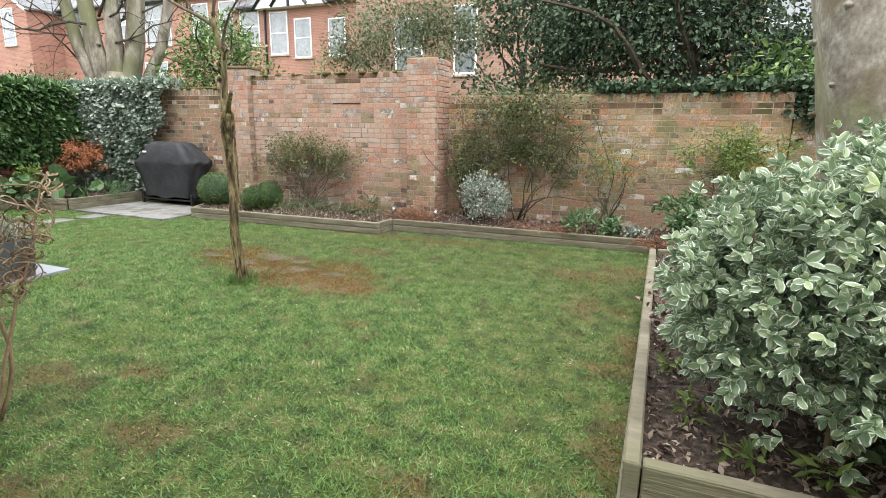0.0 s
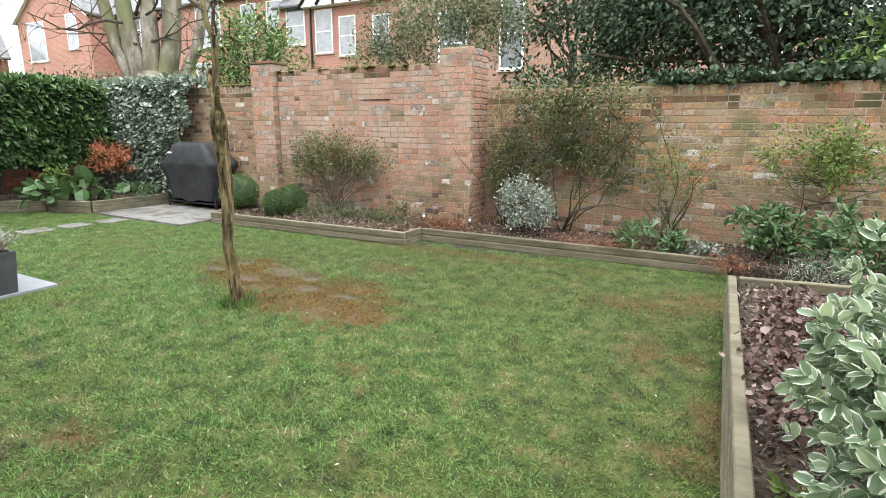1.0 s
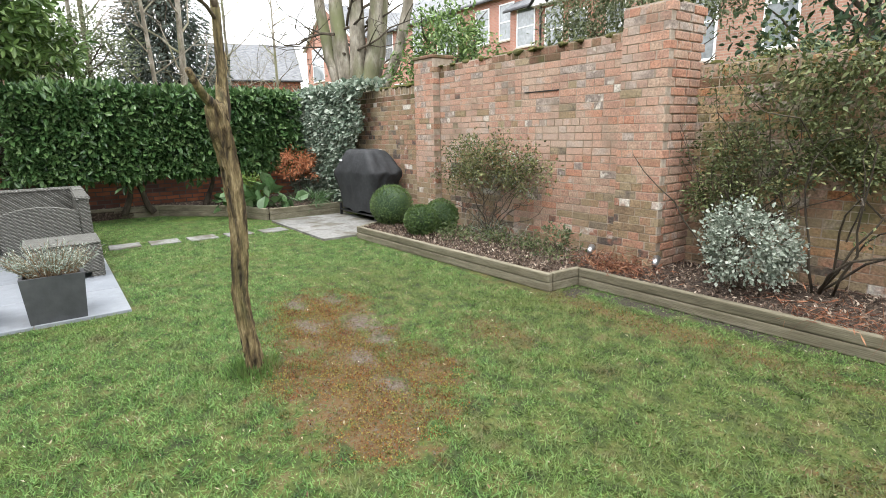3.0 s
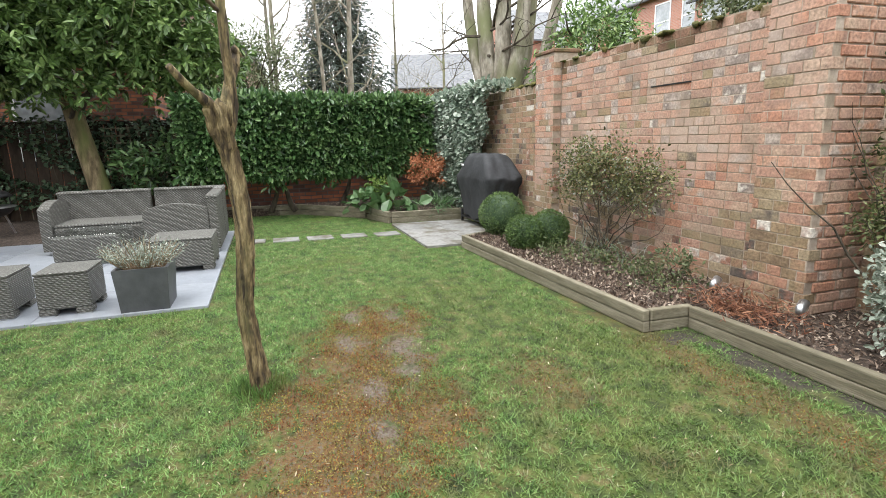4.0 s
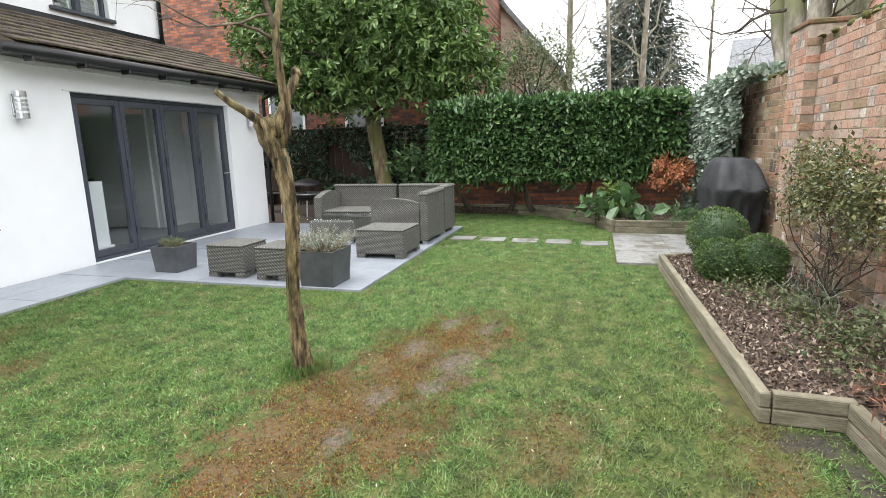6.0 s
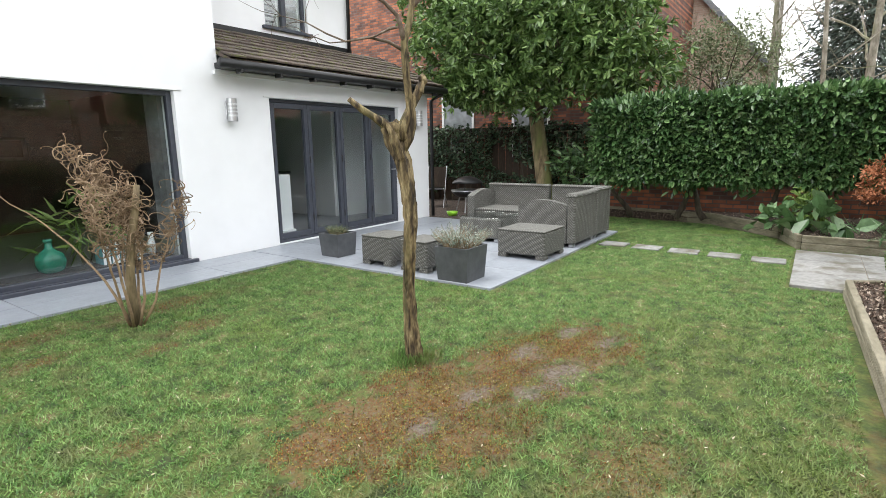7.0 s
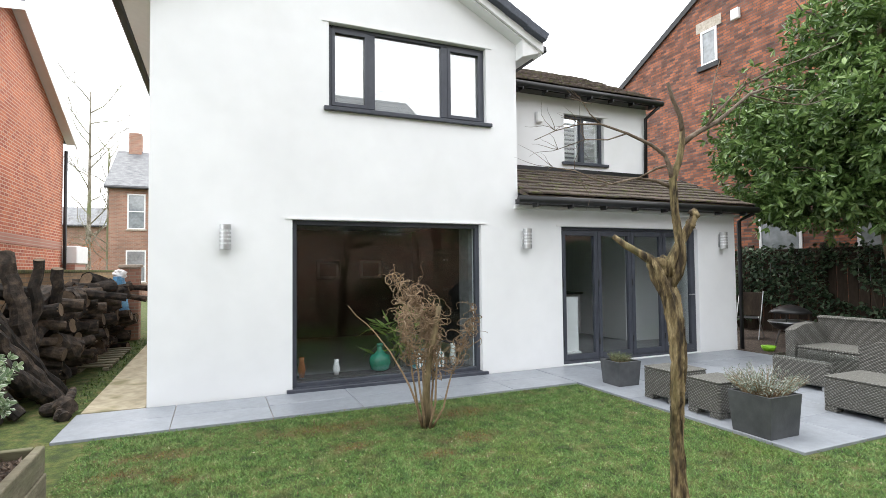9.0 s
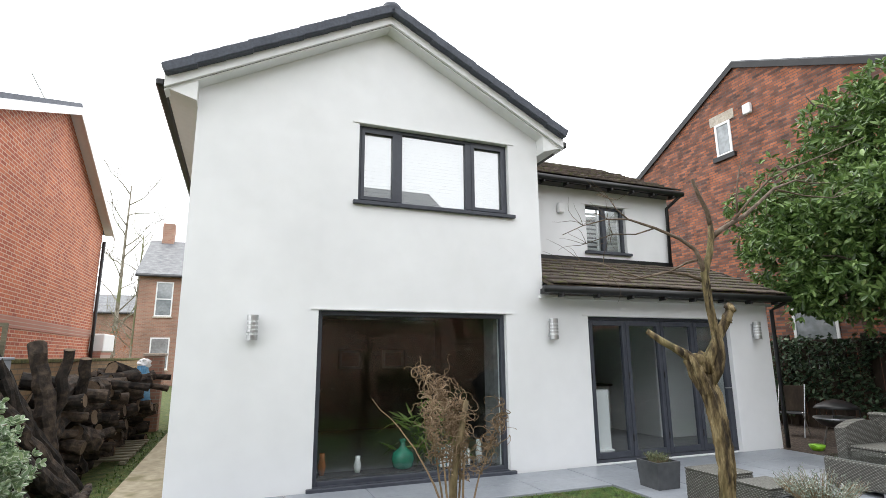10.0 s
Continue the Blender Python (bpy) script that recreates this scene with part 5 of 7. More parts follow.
for i in range(len(rings) - 1):
    for k in range(n):
        fs.append((i * n + k, i * n + (k + 1) % n, (i + 1) * n + (k + 1) % n, (i + 1) * n + k))
fs.append(tuple((len(rings) - 1) * n + k for k in range(n)))
g.add(vs, fs)
part("cover", g, M["cover"], bbq, "creased black fabric cover", smooth=True)
part("maker_mark", Geo().box((-.38, -.262, .93), (.10, .004, .03), 0, 0, np.array(Matrix.Rotation(radians(-12), 3, "X"))), M["lampglass"], bbq, "small pale mark on the cover")
for x in (-.6, .6):
    for y in (-.2, .2):
        part("leg", Geo().box((x, y, .1), (.04, .04, .2), .004), M["black"], bbq)
part("shelf", Geo().box((0, 0, .09), (1.2, .44, .025), .004), M["black"], bbq)

# ---- lawn tree ----
M["lawnbark"] = mat("furrowed_bark", [(.05, .03, .021, .012), (.38, .10, .072, .036), (.62, .18, .135, .066), (.95, .29, .23, .125)], 34, .9, 1.0, 60, stretch=(1, 1, .2), tone=.45, overlay=(.15, .14, .055, 5, .55, .9), second=(.022, .016, .009, 26, .66, .85))
lt = thing("lawn_tree", (-3.49, 4.005, 0), 0, "thin gnarled bare tree with lichen on its trunk, in the lawn", "tree")
tp = np.array([(.0, .01, -.02), (.0, .008, .05), (.0, -.008, .25), (.0, -.022, .5), (-.002, -.01, .71), (-.012, .002, .95), (-.005, .0, 1.06), (.009, -.006, 1.2), (.016, -.022, 1.33), (.042, -.056, 1.44), (.068, -.08, 1.53), (.075, -.085, 1.56)])
tr = [.064, .052, .043, .040, .040, .041, .042, .044, .047, .052, .044, .03]
zz = np.linspace(-.02, 1.56, 60)
fine = np.stack([np.interp(zz, tp[:, 2], tp[:, 0]) + .006 * np.sin(zz * 9), np.interp(zz, tp[:, 2], tp[:, 1]) + .006 * np.cos(zz * 7), zz], 1)
fr = np.interp(zz, tp[:, 2], tr)
tg = Geo().tube(fine, fr, 22)
ring = tg.v[0].reshape(60, 22, 3)
th = np.arange(22) * 2 * np.pi / 22
for i in range(60):
    ridge_in = .16 * np.sin(4 * th + zz[i] * 3.1) + .09 * np.sin(9 * th - zz[i] * 5.0 + np.sin(zz[i] * 6)) + .05 * rng.normal(size=22)
    ring[i] = fine[i] + (ring[i] - fine[i]) * (1 + ridge_in)[:, None]
part("trunk", tg, M["lawnbark"], lt)
for pts, rad in (([(.06, -.07, 1.50), (.10, -.10, 1.56), (.15, -.145, 1.60), (.20, -.18, 1.64), (.265, -.224, 1.70)], [.034, .027, .022, .019, .016]),
                 ([(.03, -.04, 1.46), (.0, -.02, 1.55), (-.05, .0, 1.66), (-.09, .025, 1.74), (-.12, .042, 1.81)], [.038, .034, .028, .027, .024]),
                 ([(.02, -.03, 1.38), (-.03, -.01, 1.47), (-.046, .004, 1.55), (-.042, .008, 1.62), (-.025, .004, 1.72), (-.012, 0, 1.83), (-.004, 0, 1.96), (.0, 0, 2.03), (-.03, 0, 2.10), (-.055, 0, 2.15), (-.085, 0, 2.26), (-.09, 0, 2.34)], [.030, .034, .033, .029, .026, .025, .024, .023, .021, .020, .019, .016]),
                 ([(-.09, 0, 2.32), (-.075, 0, 2.42), (-.03, -.01, 2.52), (.011, -.01, 2.62)], [.016, .014, .013, .011]),
                 ([(.0, 0, 2.03), (.012, -.01, 2.11), (.035, -.02, 2.18), (.10, -.06, 2.245), (.22, -.13, 2.32), (.36, -.20, 2.38), (.46, -.27, 2.39), (.58, -.36, 2.36), (.68, -.44, 2.31)], [.017, .015, .013, .0105, .008, .006, .0045, .003, .002]),
                 ([(.36, -.20, 2.38), (.41, -.24, 2.45), (.44, -.27, 2.53), (.50, -.31, 2.56)], [.005, .004, .003, .002]),
                 ([(.22, -.13, 2.32), (.31, -.20, 2.29), (.42, -.28, 2.30), (.55, -.38, 2.25)], [.005, .004, .003, .002]),
                 ([(-.004, 0, 1.98), (.07, -.06, 2.03), (.17, -.13, 2.05), (.28, -.21, 2.02), (.36, -.28, 2.06), (.44, -.36, 2.12), (.54, -.45, 2.15)], [.012, .010, .008, .006, .005, .0035, .002]),
                 ([(.28, -.21, 2.02), (.35, -.27, 2.01), (.42, -.32, 2.04), (.47, -.36, 2.03)], [.004, .0035, .003, .002]),
                 ([(.012, -.01, 2.12), (.08, -.05, 2.10), (.16, -.10, 2.05), (.27, -.17, 2.02)], [.008, .007, .006, .003]),
                 ([(-.08, 0, 2.25), (-.17, 0, 2.31), (-.286, -.01, 2.37), (-.42, -.03, 2.43), (-.56, -.06, 2.51), (-.73, -.10, 2.61), (-.89, -.15, 2.70), (-1.28, -.25, 2.84), (-1.6, -.34, 2.88), (-1.95, -.42, 2.95)], [.018, .016, .0145, .013, .012, .011, .010, .007, .005, .003]),
                 ([(-.286, -.01, 2.37), (-.40, .02, 2.50), (-.58, .04, 2.66), (-.82, .05, 2.78), (-1.2, .06, 2.93), (-1.6, .08, 3.10)], [.009, .008, .007, .006, .004, .002]),
                 ([(-.35, -.02, 2.40), (-.36, -.02, 2.55), (-.39, -.01, 2.70), (-.43, .0, 2.82)], [.007, .006, .004, .002]),
                 ([(-.89, -.15, 2.70), (-1.2, -.15, 2.68), (-1.6, -.2, 2.72), (-2.0, -.26, 2.85)], [.007, .006, .004, .002])):
    part("branch", Geo().tube(pts, rad, 9, .06), M["lawnbark"] if rad[0] > .026 else M["twig_dark"], lt, smooth=True)
g = Geo()
for s in ((.46, -.27, 2.39), (.58, -.36, 2.36), (.44, -.27, 2.53), (.42, -.28, 2.30), (.55, -.38, 2.25), (.44, -.36, 2.12), (.54, -.45, 2.15), (.42, -.32, 2.04), (-.58, .04, 2.66), (-.82, .05, 2.78), (-1.2, .06, 2.93), (-1.6, -.34, 2.88), (-1.28, -.25, 2.84), (-.73, -.10, 2.61), (-.40, -.01, 2.72), (-1.6, -.2, 2.72)):
    for k in range(4):
        twisty(g, s, unit(np.array([np.sign(s[0]) * .7, s[1], .25]) + rng.normal(size=3) * .6), rng.uniform(.12, .30), .0024, 5, .25, 0, 3)
part("twiggery", g, M["twig_dark"], lt, "fine bare twigs", kind="stuff")
knob = Geo().ball((-.122, .043, 1.82), (.030, .026, .034), 10, 7, .16).ball((-.10, .03, 1.76), (.032, .028, .03), 10, 7, .16).ball((.0, -.03, 1.5), (.044, .036, .06), 10, 7, .12).ball((.04, -.05, 1.53), (.04, .034, .05), 10, 7, .12)
part("burr", knob, M["lawnbark"], lt, "knotted pruning scars", smooth=True, kind="stuff")

# ---- twisted hazel by the window ----
rng = np.random.default_rng(41)
hz = thing("twisted_hazel", (-2.83, 1.61, 0), 0, "bare corkscrew hazel with curly twigs, in the lawn", "shrub")
g, tw = Geo(), Geo()
g.tube([(0, 0, -.02), (.01, 0, .2), (.0, .01, .45), (-.03, .02, .7), (-.09, .03, .95), (-.13, .02, 1.15)], [.048, .038, .034, .032, .029, .024], 9, .06)
tips = [(np.array((-.08, .02, .95)), np.array((-.1, 0, 1.0))), (np.array((-.05, .02, .7)), np.array((.4, .1, .8)))]
part("stem", g, M["bark"], hz, "pale main stem", smooth=True)
for k in range(7):
    g = Geo()
    a = k * .898 + rng.uniform(-.2, .2)
    d0 = np.array([np.cos(a) * .62, np.sin(a) * .32, 1.0])
    pts, d = twisty(g, (np.cos(a) * .05, np.sin(a) * .05, .0), d0, rng.uniform(1.15, 1.6), .0125, 11, .13, .07, 6)
    part("stem", g, M["twig"], hz, smooth=True)
    for j in range(4, 12):
        tips.append((pts[j], d0))
made, buds = 0, []
for k in range(9000):
    p, d = tips[rng.integers(0, len(tips))]
    pts, rad = curl(None, p, unit(np.array([p[0] + .03, p[1], .25]) * 1.6 + rng.normal(size=3) * .9), rng.uniform(.16, .46), .0050, 15, .85)
    e = (np.array(pts) - np.array([-.05, 0, 1.10])) / np.array([.64, .42, .66])
    if (e ** 2).sum(1).max() < rng.uniform(.7, 1.12):
        tw.tube(pts, rad, 4)
        made += 1
        buds += [pts[q] for q in (6, 10, 15)]
    if made > 400:
        break
M["hazel"] = mat("hazel_twig_bark", [(0, .09, .058, .034), (.6, .24, .165, .10), (1, .42, .32, .22)], 9, .85, .3, 80, "island", .6)
part("twig_tangle", tw, M["hazel"], hz, "tangled curly twigs", kind="stuff")
o = rng.normal(size=(len(buds), 3))
part("bud_scatter", leaves(Geo(), np.array(buds), o / np.linalg.norm(o, axis=1)[:, None], .020, .012, .8, .3), M["twig"], hz, kind="stuff")

# ---- planting along the wall ----
box = [(-6.76, 6.98, .29, .28), (-5.82, 6.83, .205, .19), (-5.82, 7.14, .215, .22)]
for x, y, r, rz in box:
    ob = thing("box_ball", (x, y, .13), 0, "clipped round box topiary ball in the raised bed", "topiary", "clipped box balls")
    # dark core puts the shade between the box leaves into colour
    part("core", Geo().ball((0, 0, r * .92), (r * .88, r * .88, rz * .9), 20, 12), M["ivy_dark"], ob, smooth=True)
    d = unit(rng.normal(size=(5200, 3)))
    p = d * np.array([r, r, rz]) * rng.uniform(.9, 1.03, 5200)[:, None] + np.array([0, 0, r * .92])
    part("foliage", leaves(Geo(), p, d, .022, .013, .8, 0), M["box"], ob)
    part("stem", Geo().tube([(0, 0, -.01), (0, 0, r * .5)], .02, 7), M["bark_dark"], ob)

fs = shrub("flowering_shrub", (-5.25, 7.44, .13), (.98, .2, .38), "blossom", 5200, (.036, .02), "loose evergreen shrub with small pale buds against brick", clumps=95, cr=.07, stems=11, lift=.80, shell=.35, spread=1.0)
g = Geo()
for k in range(60):
    twisty(g, (rng.normal() * .3, rng.normal() * .06, rng.uniform(.0, .6)), (rng.normal() * .6, rng.normal() * .15, .8), rng.uniform(.3, .7), .004, 7, .3, 0, 4)
part("twiggery", g, M["bark_dark"], fs, "tangle of bare lower twigs", kind="stuff")
q, o = clumped((0, 0, .86), (1.0, .2, .33), 800, 70, .06, .5)
part("bud_scatter", leaves(Geo(), q, o, .02, .016, 1.0), M["silver"], fs, "small pale buds", kind="stuff")
shrub("silver_shrub", (-2.22, 7.38, .14), (.30, .28, .34), "silver", 4200, (.03, .02), "rounded variegated silver shrub below the wall", clumps=70, cr=.04, stems=5, shell=.75, rounded=True)
cl = shrub("climbing_shrub", (-1.8, 7.74, .14), (1.15, .16, .90), "climber", 6200, (.036, .018), "tall twiggy climbing shrub trained on the brick wall", clumps=230, cr=.05, stems=6, lift=1.0, shell=.05, spread=1.0)
p, o = clumped((.05, 0, 1.62), (.80, .18, .38), 2200, 70, .08, .1)
part("top_foliage", leaves(Geo(), p, o, .048, .023), M["climber"], cl, "denser green top growth")
g = Geo()
for k in range(34):
    twisty(g, (rng.normal() * .55, rng.normal() * .04, rng.uniform(.3, 1.1)), (rng.normal() * .4, rng.normal() * .1, 1), rng.uniform(.5, 1.1), .007, 8, .25, .05, 4)
part("twiggery", g, M["bark_dark"], cl, kind="stuff")
dr = shrub("climbing_shrub", (-2.6, 7.75, .14), (.30, .12, .80), "climber", 2600, (.034, .016), "thin dead-looking climber with withered leaves on brick", clumps=40, cr=.07, stems=8, lift=.9, shell=.2)
g = Geo()
for k in range(22):
    twisty(g, (rng.normal() * .12, rng.normal() * .03, rng.uniform(.02, .6)), (rng.normal() * .35, 0, 1), rng.uniform(.5, 1.1), .006, 8, .25, .05, 4)
part("twiggery", g, M["bark_dark"], dr, kind="stuff")
yl = shrub("twiggy_shrub", (-.6, 7.68, .14), (.5, .16, .5), "lime", 900, (.035, .014), "yellowish twiggy shrub against the brick wall", clumps=50, cr=.08, stems=9, lift=.85, shell=.2)
g = Geo()
for k in range(40):
    twisty(g, (rng.normal() * .15, rng.normal() * .05, rng.uniform(.1, .7)), (rng.normal() * .8, rng.normal() * .2, .7), rng.uniform(.4, .8), .004, 8, .3, 0, 4)
part("twiggery", g, M["olive"], yl, kind="stuff")
gr = shrub("spreading_shrub", (.82, 7.6, .14), (.68, .3, .32), "lime", 2600, (.042, .022), "fresh green spreading shrub with tiered branches", clumps=75, cr=.06, stems=4, lift=1.02, shell=.2, low=-.9)
part("stake", Geo().tube([(.02, .02, -.02), (.03, .0, 1.15)], .012, 7), M["twig"], gr, "thin wooden stake")
g = Geo()
for k in range(26):
    a = rng.uniform(0, 6.28)
    twisty(g, (0, 0, rng.uniform(.5, 1.0)), (np.cos(a), np.sin(a) * .5, .2), rng.uniform(.4, .7), .006, 7, .2, .02, 4)
part("tiered_growth", g, M["bark_dark"], gr, kind="stuff")
shrub("skimmia", (.42, 7.35, .14), (.33, .28, .27), "broad", 700, (.085, .034), "glossy green evergreen shrub with pale flower heads", clumps=30, cr=.05, stems=6, rounded=True)
shrub("skimmia", (1.12, 6.85, .14), (.42, .33, .30), "broad", 950, (.09, .036), "glossy green evergreen shrub beside the brick wall", clumps=36, cr=.05, stems=6, rounded=True)
shrub("hellebore", (-.72, 7.25, .14), (.36, .16, .12), "broad", 420, (.11, .03), "low clump of green strappy leaves in the bed", "plant", clumps=26, cr=.04, stems=3)
shrub("silver_plant", (-.12, 7.15, .14), (.15, .12, .06), "silver", 220, (.05, .03), "low clump of pale silvery leaves", "plant", clumps=16, cr=.02, stems=2, rounded=True)
shrub("lavender", (.75, 6.45, .14), (.3, .2, .12), "silver", 900, (.05, .006), "low grey-green lavender clump", "plant", clumps=30, cr=.05, stems=6)
for x, y, w, n in ((-3.2, 7.15, .45, 900), (-1.5, 7.1, .5, 240), (.05, 6.75, .22, 260), (-1.0, 7.12, .3, 220)):
    ob = thing("withered_plant", (x, y, .14), 0, "sprawling rust-red withered fern fronds over the bed edge", "plant", "withered plants in the beds")
    q = np.stack([rng.normal(size=n) * w * .45, rng.normal(size=n) * .1, np.abs(rng.normal(size=n)) * .07 + .01], 1)
    part("fronds", leaves(Geo(), q, rng.normal(size=(n, 3)) * np.array([1, .7, .3]), .075, .009, .6, .3), M["rust"], ob)
    g = Geo()
    for k in range(30):
        twisty(g, (rng.normal() * w * .4, rng.normal() * .08, .02), (rng.normal(), rng.normal() * .6, .4), .25, .0022, 6, .3, -.1, 3)
    part("stalk_tangle", g, M["rust"], ob, kind="stuff")
for x, y, w, n in ((-4.6, 7.2, .8, 900), (-5.3, 6.95, .6, 500), (-3.9, 7.1, .35, 300)):
    ob = shrub("ground_cover", (x, y, .13), (w, .24, .07), "shrub", n, (.035, .018), "low straggly ground cover over bark mulch", "plant", clumps=50, cr=.05, stems=4, shell=.2)
shrub("ribbed_shrub", (-4.05, 7.3, .13), (.14, .1, .16), "olive", 180, (.05, .022), "small pale-leaved shrub at the pier's foot", "shrub", clumps=16, cr=.03, stems=4)
dead = thing("dead_perennial", (-4.95, 7.3, .13), 0, "bare pale dead flower stems in the bed", "plant")
g = Geo()
for k in range(34):
    twisty(g, (rng.normal() * .3, rng.normal() * .08, 0), (rng.normal() * .4, rng.normal() * .2, 1), rng.uniform(.2, .42), .004, 7, .3, 0, 4)
part("stalk_tangle", g, M["silver"], dead, kind="stuff")
for x, y in ((-2.95, 7.36), (-3.62, 7.32)):
    ob = thing("garden_spotlight", (x, y, .13), 20, "small steel garden spotlight on a spike", "spotlight", "garden spotlights in the bed")
    part("spike", Geo().tube([(0, 0, 0), (0, 0, .09)], .008, 6), M["black"], ob)
    part("head", Geo().tube([(0, -.03, .08), (0, .0, .10), (0, .06, .13)], [.02, .032, .034], 12), M["steel"], ob, "domed steel head", smooth=True)

# ---- the right-hand bed ----
def variegated():
    m = mat("variegated_leaf", [(0, .13, .20, .11), (.5, .22, .31, .18), (.85, .32, .41, .23), (1, .44, .52, .20)], 4, .4, .06, 60, "island", .8, sheer=.25)
    nt = m.node_tree
    n = nt.nodes
    uv = n.new("ShaderNodeUVMap")
    sep = n.new("ShaderNodeSeparateXYZ")
    link(nt, uv.outputs[0], sep.inputs[0])
    no = n.new("ShaderNodeTexNoise")
    no.inputs["Scale"].default_value = 45
    ab = n.new("ShaderNodeMath")
    ab.operation = "ABSOLUTE"
    su = n.new("ShaderNodeMath")
    su.operation = "SUBTRACT"
    su.inputs[1].default_value = .5
    link(nt, sep.outputs[0], su.inputs[0])
    link(nt, su.outputs[0], ab.inputs[0])
    ad = n.new("ShaderNodeMath")
    ad.operation = "MULTIPLY_ADD"
    ad.inputs[1].default_value = .22
    link(nt, no.outputs["Fac"], ad.inputs[0])
    link(nt, ab.outputs[0], ad.inputs[2])
    rg = n.new("ShaderNodeMapRange")
    rg.inputs["From Min"].default_value, rg.inputs["From Max"].default_value = .46, .51
    link(nt, ad.outputs[0], rg.inputs["Value"])
    base = n["Principled BSDF"].inputs["Base Color"]
    old = base.links[0].from_socket
    mix = n.new("ShaderNodeMix")
    mix.data_type = "RGBA"
    link(nt, rg.outputs[0], mix.inputs["Factor"])
    link(nt, old, mix.inputs["A"])
    mix.inputs["B"].default_value = (.78, .80, .70, 1)
    link(nt, mix.outputs["Result"], base)
    return m


M["variegated"] = variegated()


def whorls(c, r, count, size, shell=.82, low=-.75, slim=.62, cr=.07, g=None, droop=.03):
    """Leaf rosettes at the shoot ends of a bush."""
    g = g or Geo()
    p, o = clumped(c, r, count, int(count / 4), cr, shell, low)
    for k in range(7):
        ang = k * 2 * np.pi / 7 + rng.uniform(0, 1, count) * .8
        a = unit(np.cross(o, np.array([.3, .2, 1.0])))
        b = np.cross(o, a)
        d = unit(o * rng.uniform(.35, 1.1, count)[:, None] + np.cos(ang)[:, None] * a + np.sin(ang)[:, None] * b)
        leaves(g, p - o * (.012 * (k % 3)), d, size, size * slim, .16, droop, .16, vary=.28, oval=True)
    return g


eu = thing("variegated_shrub", (.88, 2.52, .27), 0, "large variegated shrub with cream-edged green leaves", "shrub")
g = Geo()
for k in range(22):
    a = rng.uniform(0, 6.28)
    twisty(g, (rng.normal() * .08, rng.normal() * .08, 0), (np.cos(a) * .6, np.sin(a) * .6, 1), rng.uniform(.7, 1.15), .014, 8, .2, .03, 6)
part("stem_tangle", g, M["bark"], eu, smooth=True, kind="stuff")
part("foliage", whorls((.04, 0, .60), (.67, .58, .46), 3600, .042), M["variegated"], eu, "cream-edged leaves in rosettes")
g = Geo()
for k in range(200):
    d = unit(rng.normal(size=3) * np.array([1, 1, .6]) + np.array([0, 0, .5]))
    root = d * np.array([.62, .54, .42]) + np.array([0, 0, .60])
    up = unit(d * .6 + np.array([0, 0, .9]))
    for j in range(6):
        n = 4
        q = np.tile(root + up * j * .016, (n, 1))
        ang = rng.uniform(0, 6.28) + np.arange(n) * 1.57
        a = unit(np.cross(up, np.array([.4, .3, 1.0])))
        b = np.cross(up, a)
        dd = up * (.35 + .15 * j) + np.cos(ang)[:, None] * a + np.sin(ang)[:, None] * b
        leaves(g, q, dd, .050 - .004 * j, .030 - .0025 * j, .12, 0, .16, vary=.2, oval=True)
part("shoot_growth", g, M["variegated"], eu, "pale upright shoot tips", kind="stuff")
p, o = clumped((0, 0, .57), (.54, .48, .38), 4200, 60, .07, .5)
part("inner_foliage", leaves(Geo(), p, o, .034, .02, .8, .2, .2, True), M["variegated"], eu)
eu2 = thing("variegated_shrub", (1.38, 3.05, .27), 0, "taller variegated shrub behind with cream-edged leaves", "shrub")
g = Geo()
for k in range(12):
    a = rng.uniform(0, 6.28)
    twisty(g, (0, 0, 0), (np.cos(a) * .4, np.sin(a) * .4, 1), 1.3, .014, 8, .2, .03, 6)
part("stem_tangle", g, M["bark"], eu2, smooth=True, kind="stuff")
part("foliage", whorls((0, 0, .86), (.5, .48, .46), 2000, .043), M["variegated"], eu2, "cream-edged leaves in rosettes")
shrub("green_shrub", (.86, 3.3, .30), (.30, .28, .42), "lime", 1500, (.085, .042), "fresh green broad-leaved shrub in the bed", clumps=50, cr=.06, stems=8, rounded=True)
shrub("green_shrub", (1.2, 2.36, .30), (.28, .14, .13), "broad", 700, (.05, .028), "low green shrub under the variegated bush", clumps=30, cr=.05, stems=5, rounded=True)
for x, y, w, n in ((.5, 4.7, .3, 420), (.38, 3.85, .22, 330), (.3, 3.4, .16, 200), (.32, 4.3, .2, 220), (.9, 5.1, .3, 260)):
    ob = shrub("heuchera", (x, y, .30), (w, w * .9, .07), "heuchera", n, (.038, .032), "low clump of purple-grey crinkled leaves on bark", "plant", clumps=40, cr=.05, stems=3, rounded=True, shell=.3, group="purple plants in the bed")
for x, y in ((.3, 2.5), (.45, 2.25), (.25, 2.9), (.7, 2.2)):
    shrub("seedling", (x, y, .30), (.06, .05, .05), "lime", 30, (.06, .018), "small fresh green seedling in bark mulch", "plant", clumps=6, cr=.015, stems=2)
g = Geo()
for k in range(160):
    x, y = rng.uniform(.3, 2.0), rng.uniform(2.3, 5.6)
    twisty(g, (x, y, .31 + .01 * rng.random()), (rng.normal(), rng.normal(), .05), rng.uniform(.08, .30), .003, 4, .2, 0, 3)
part("fallen_twigs", g, M["twig"], None, "thin fallen twigs on the bark mulch", category="twigs", kind="stuff")
q = np.stack([rng.uniform(.15, 2.2, 420), rng.uniform(2.1, 5.5, 420), np.full(420, .312)], 1)
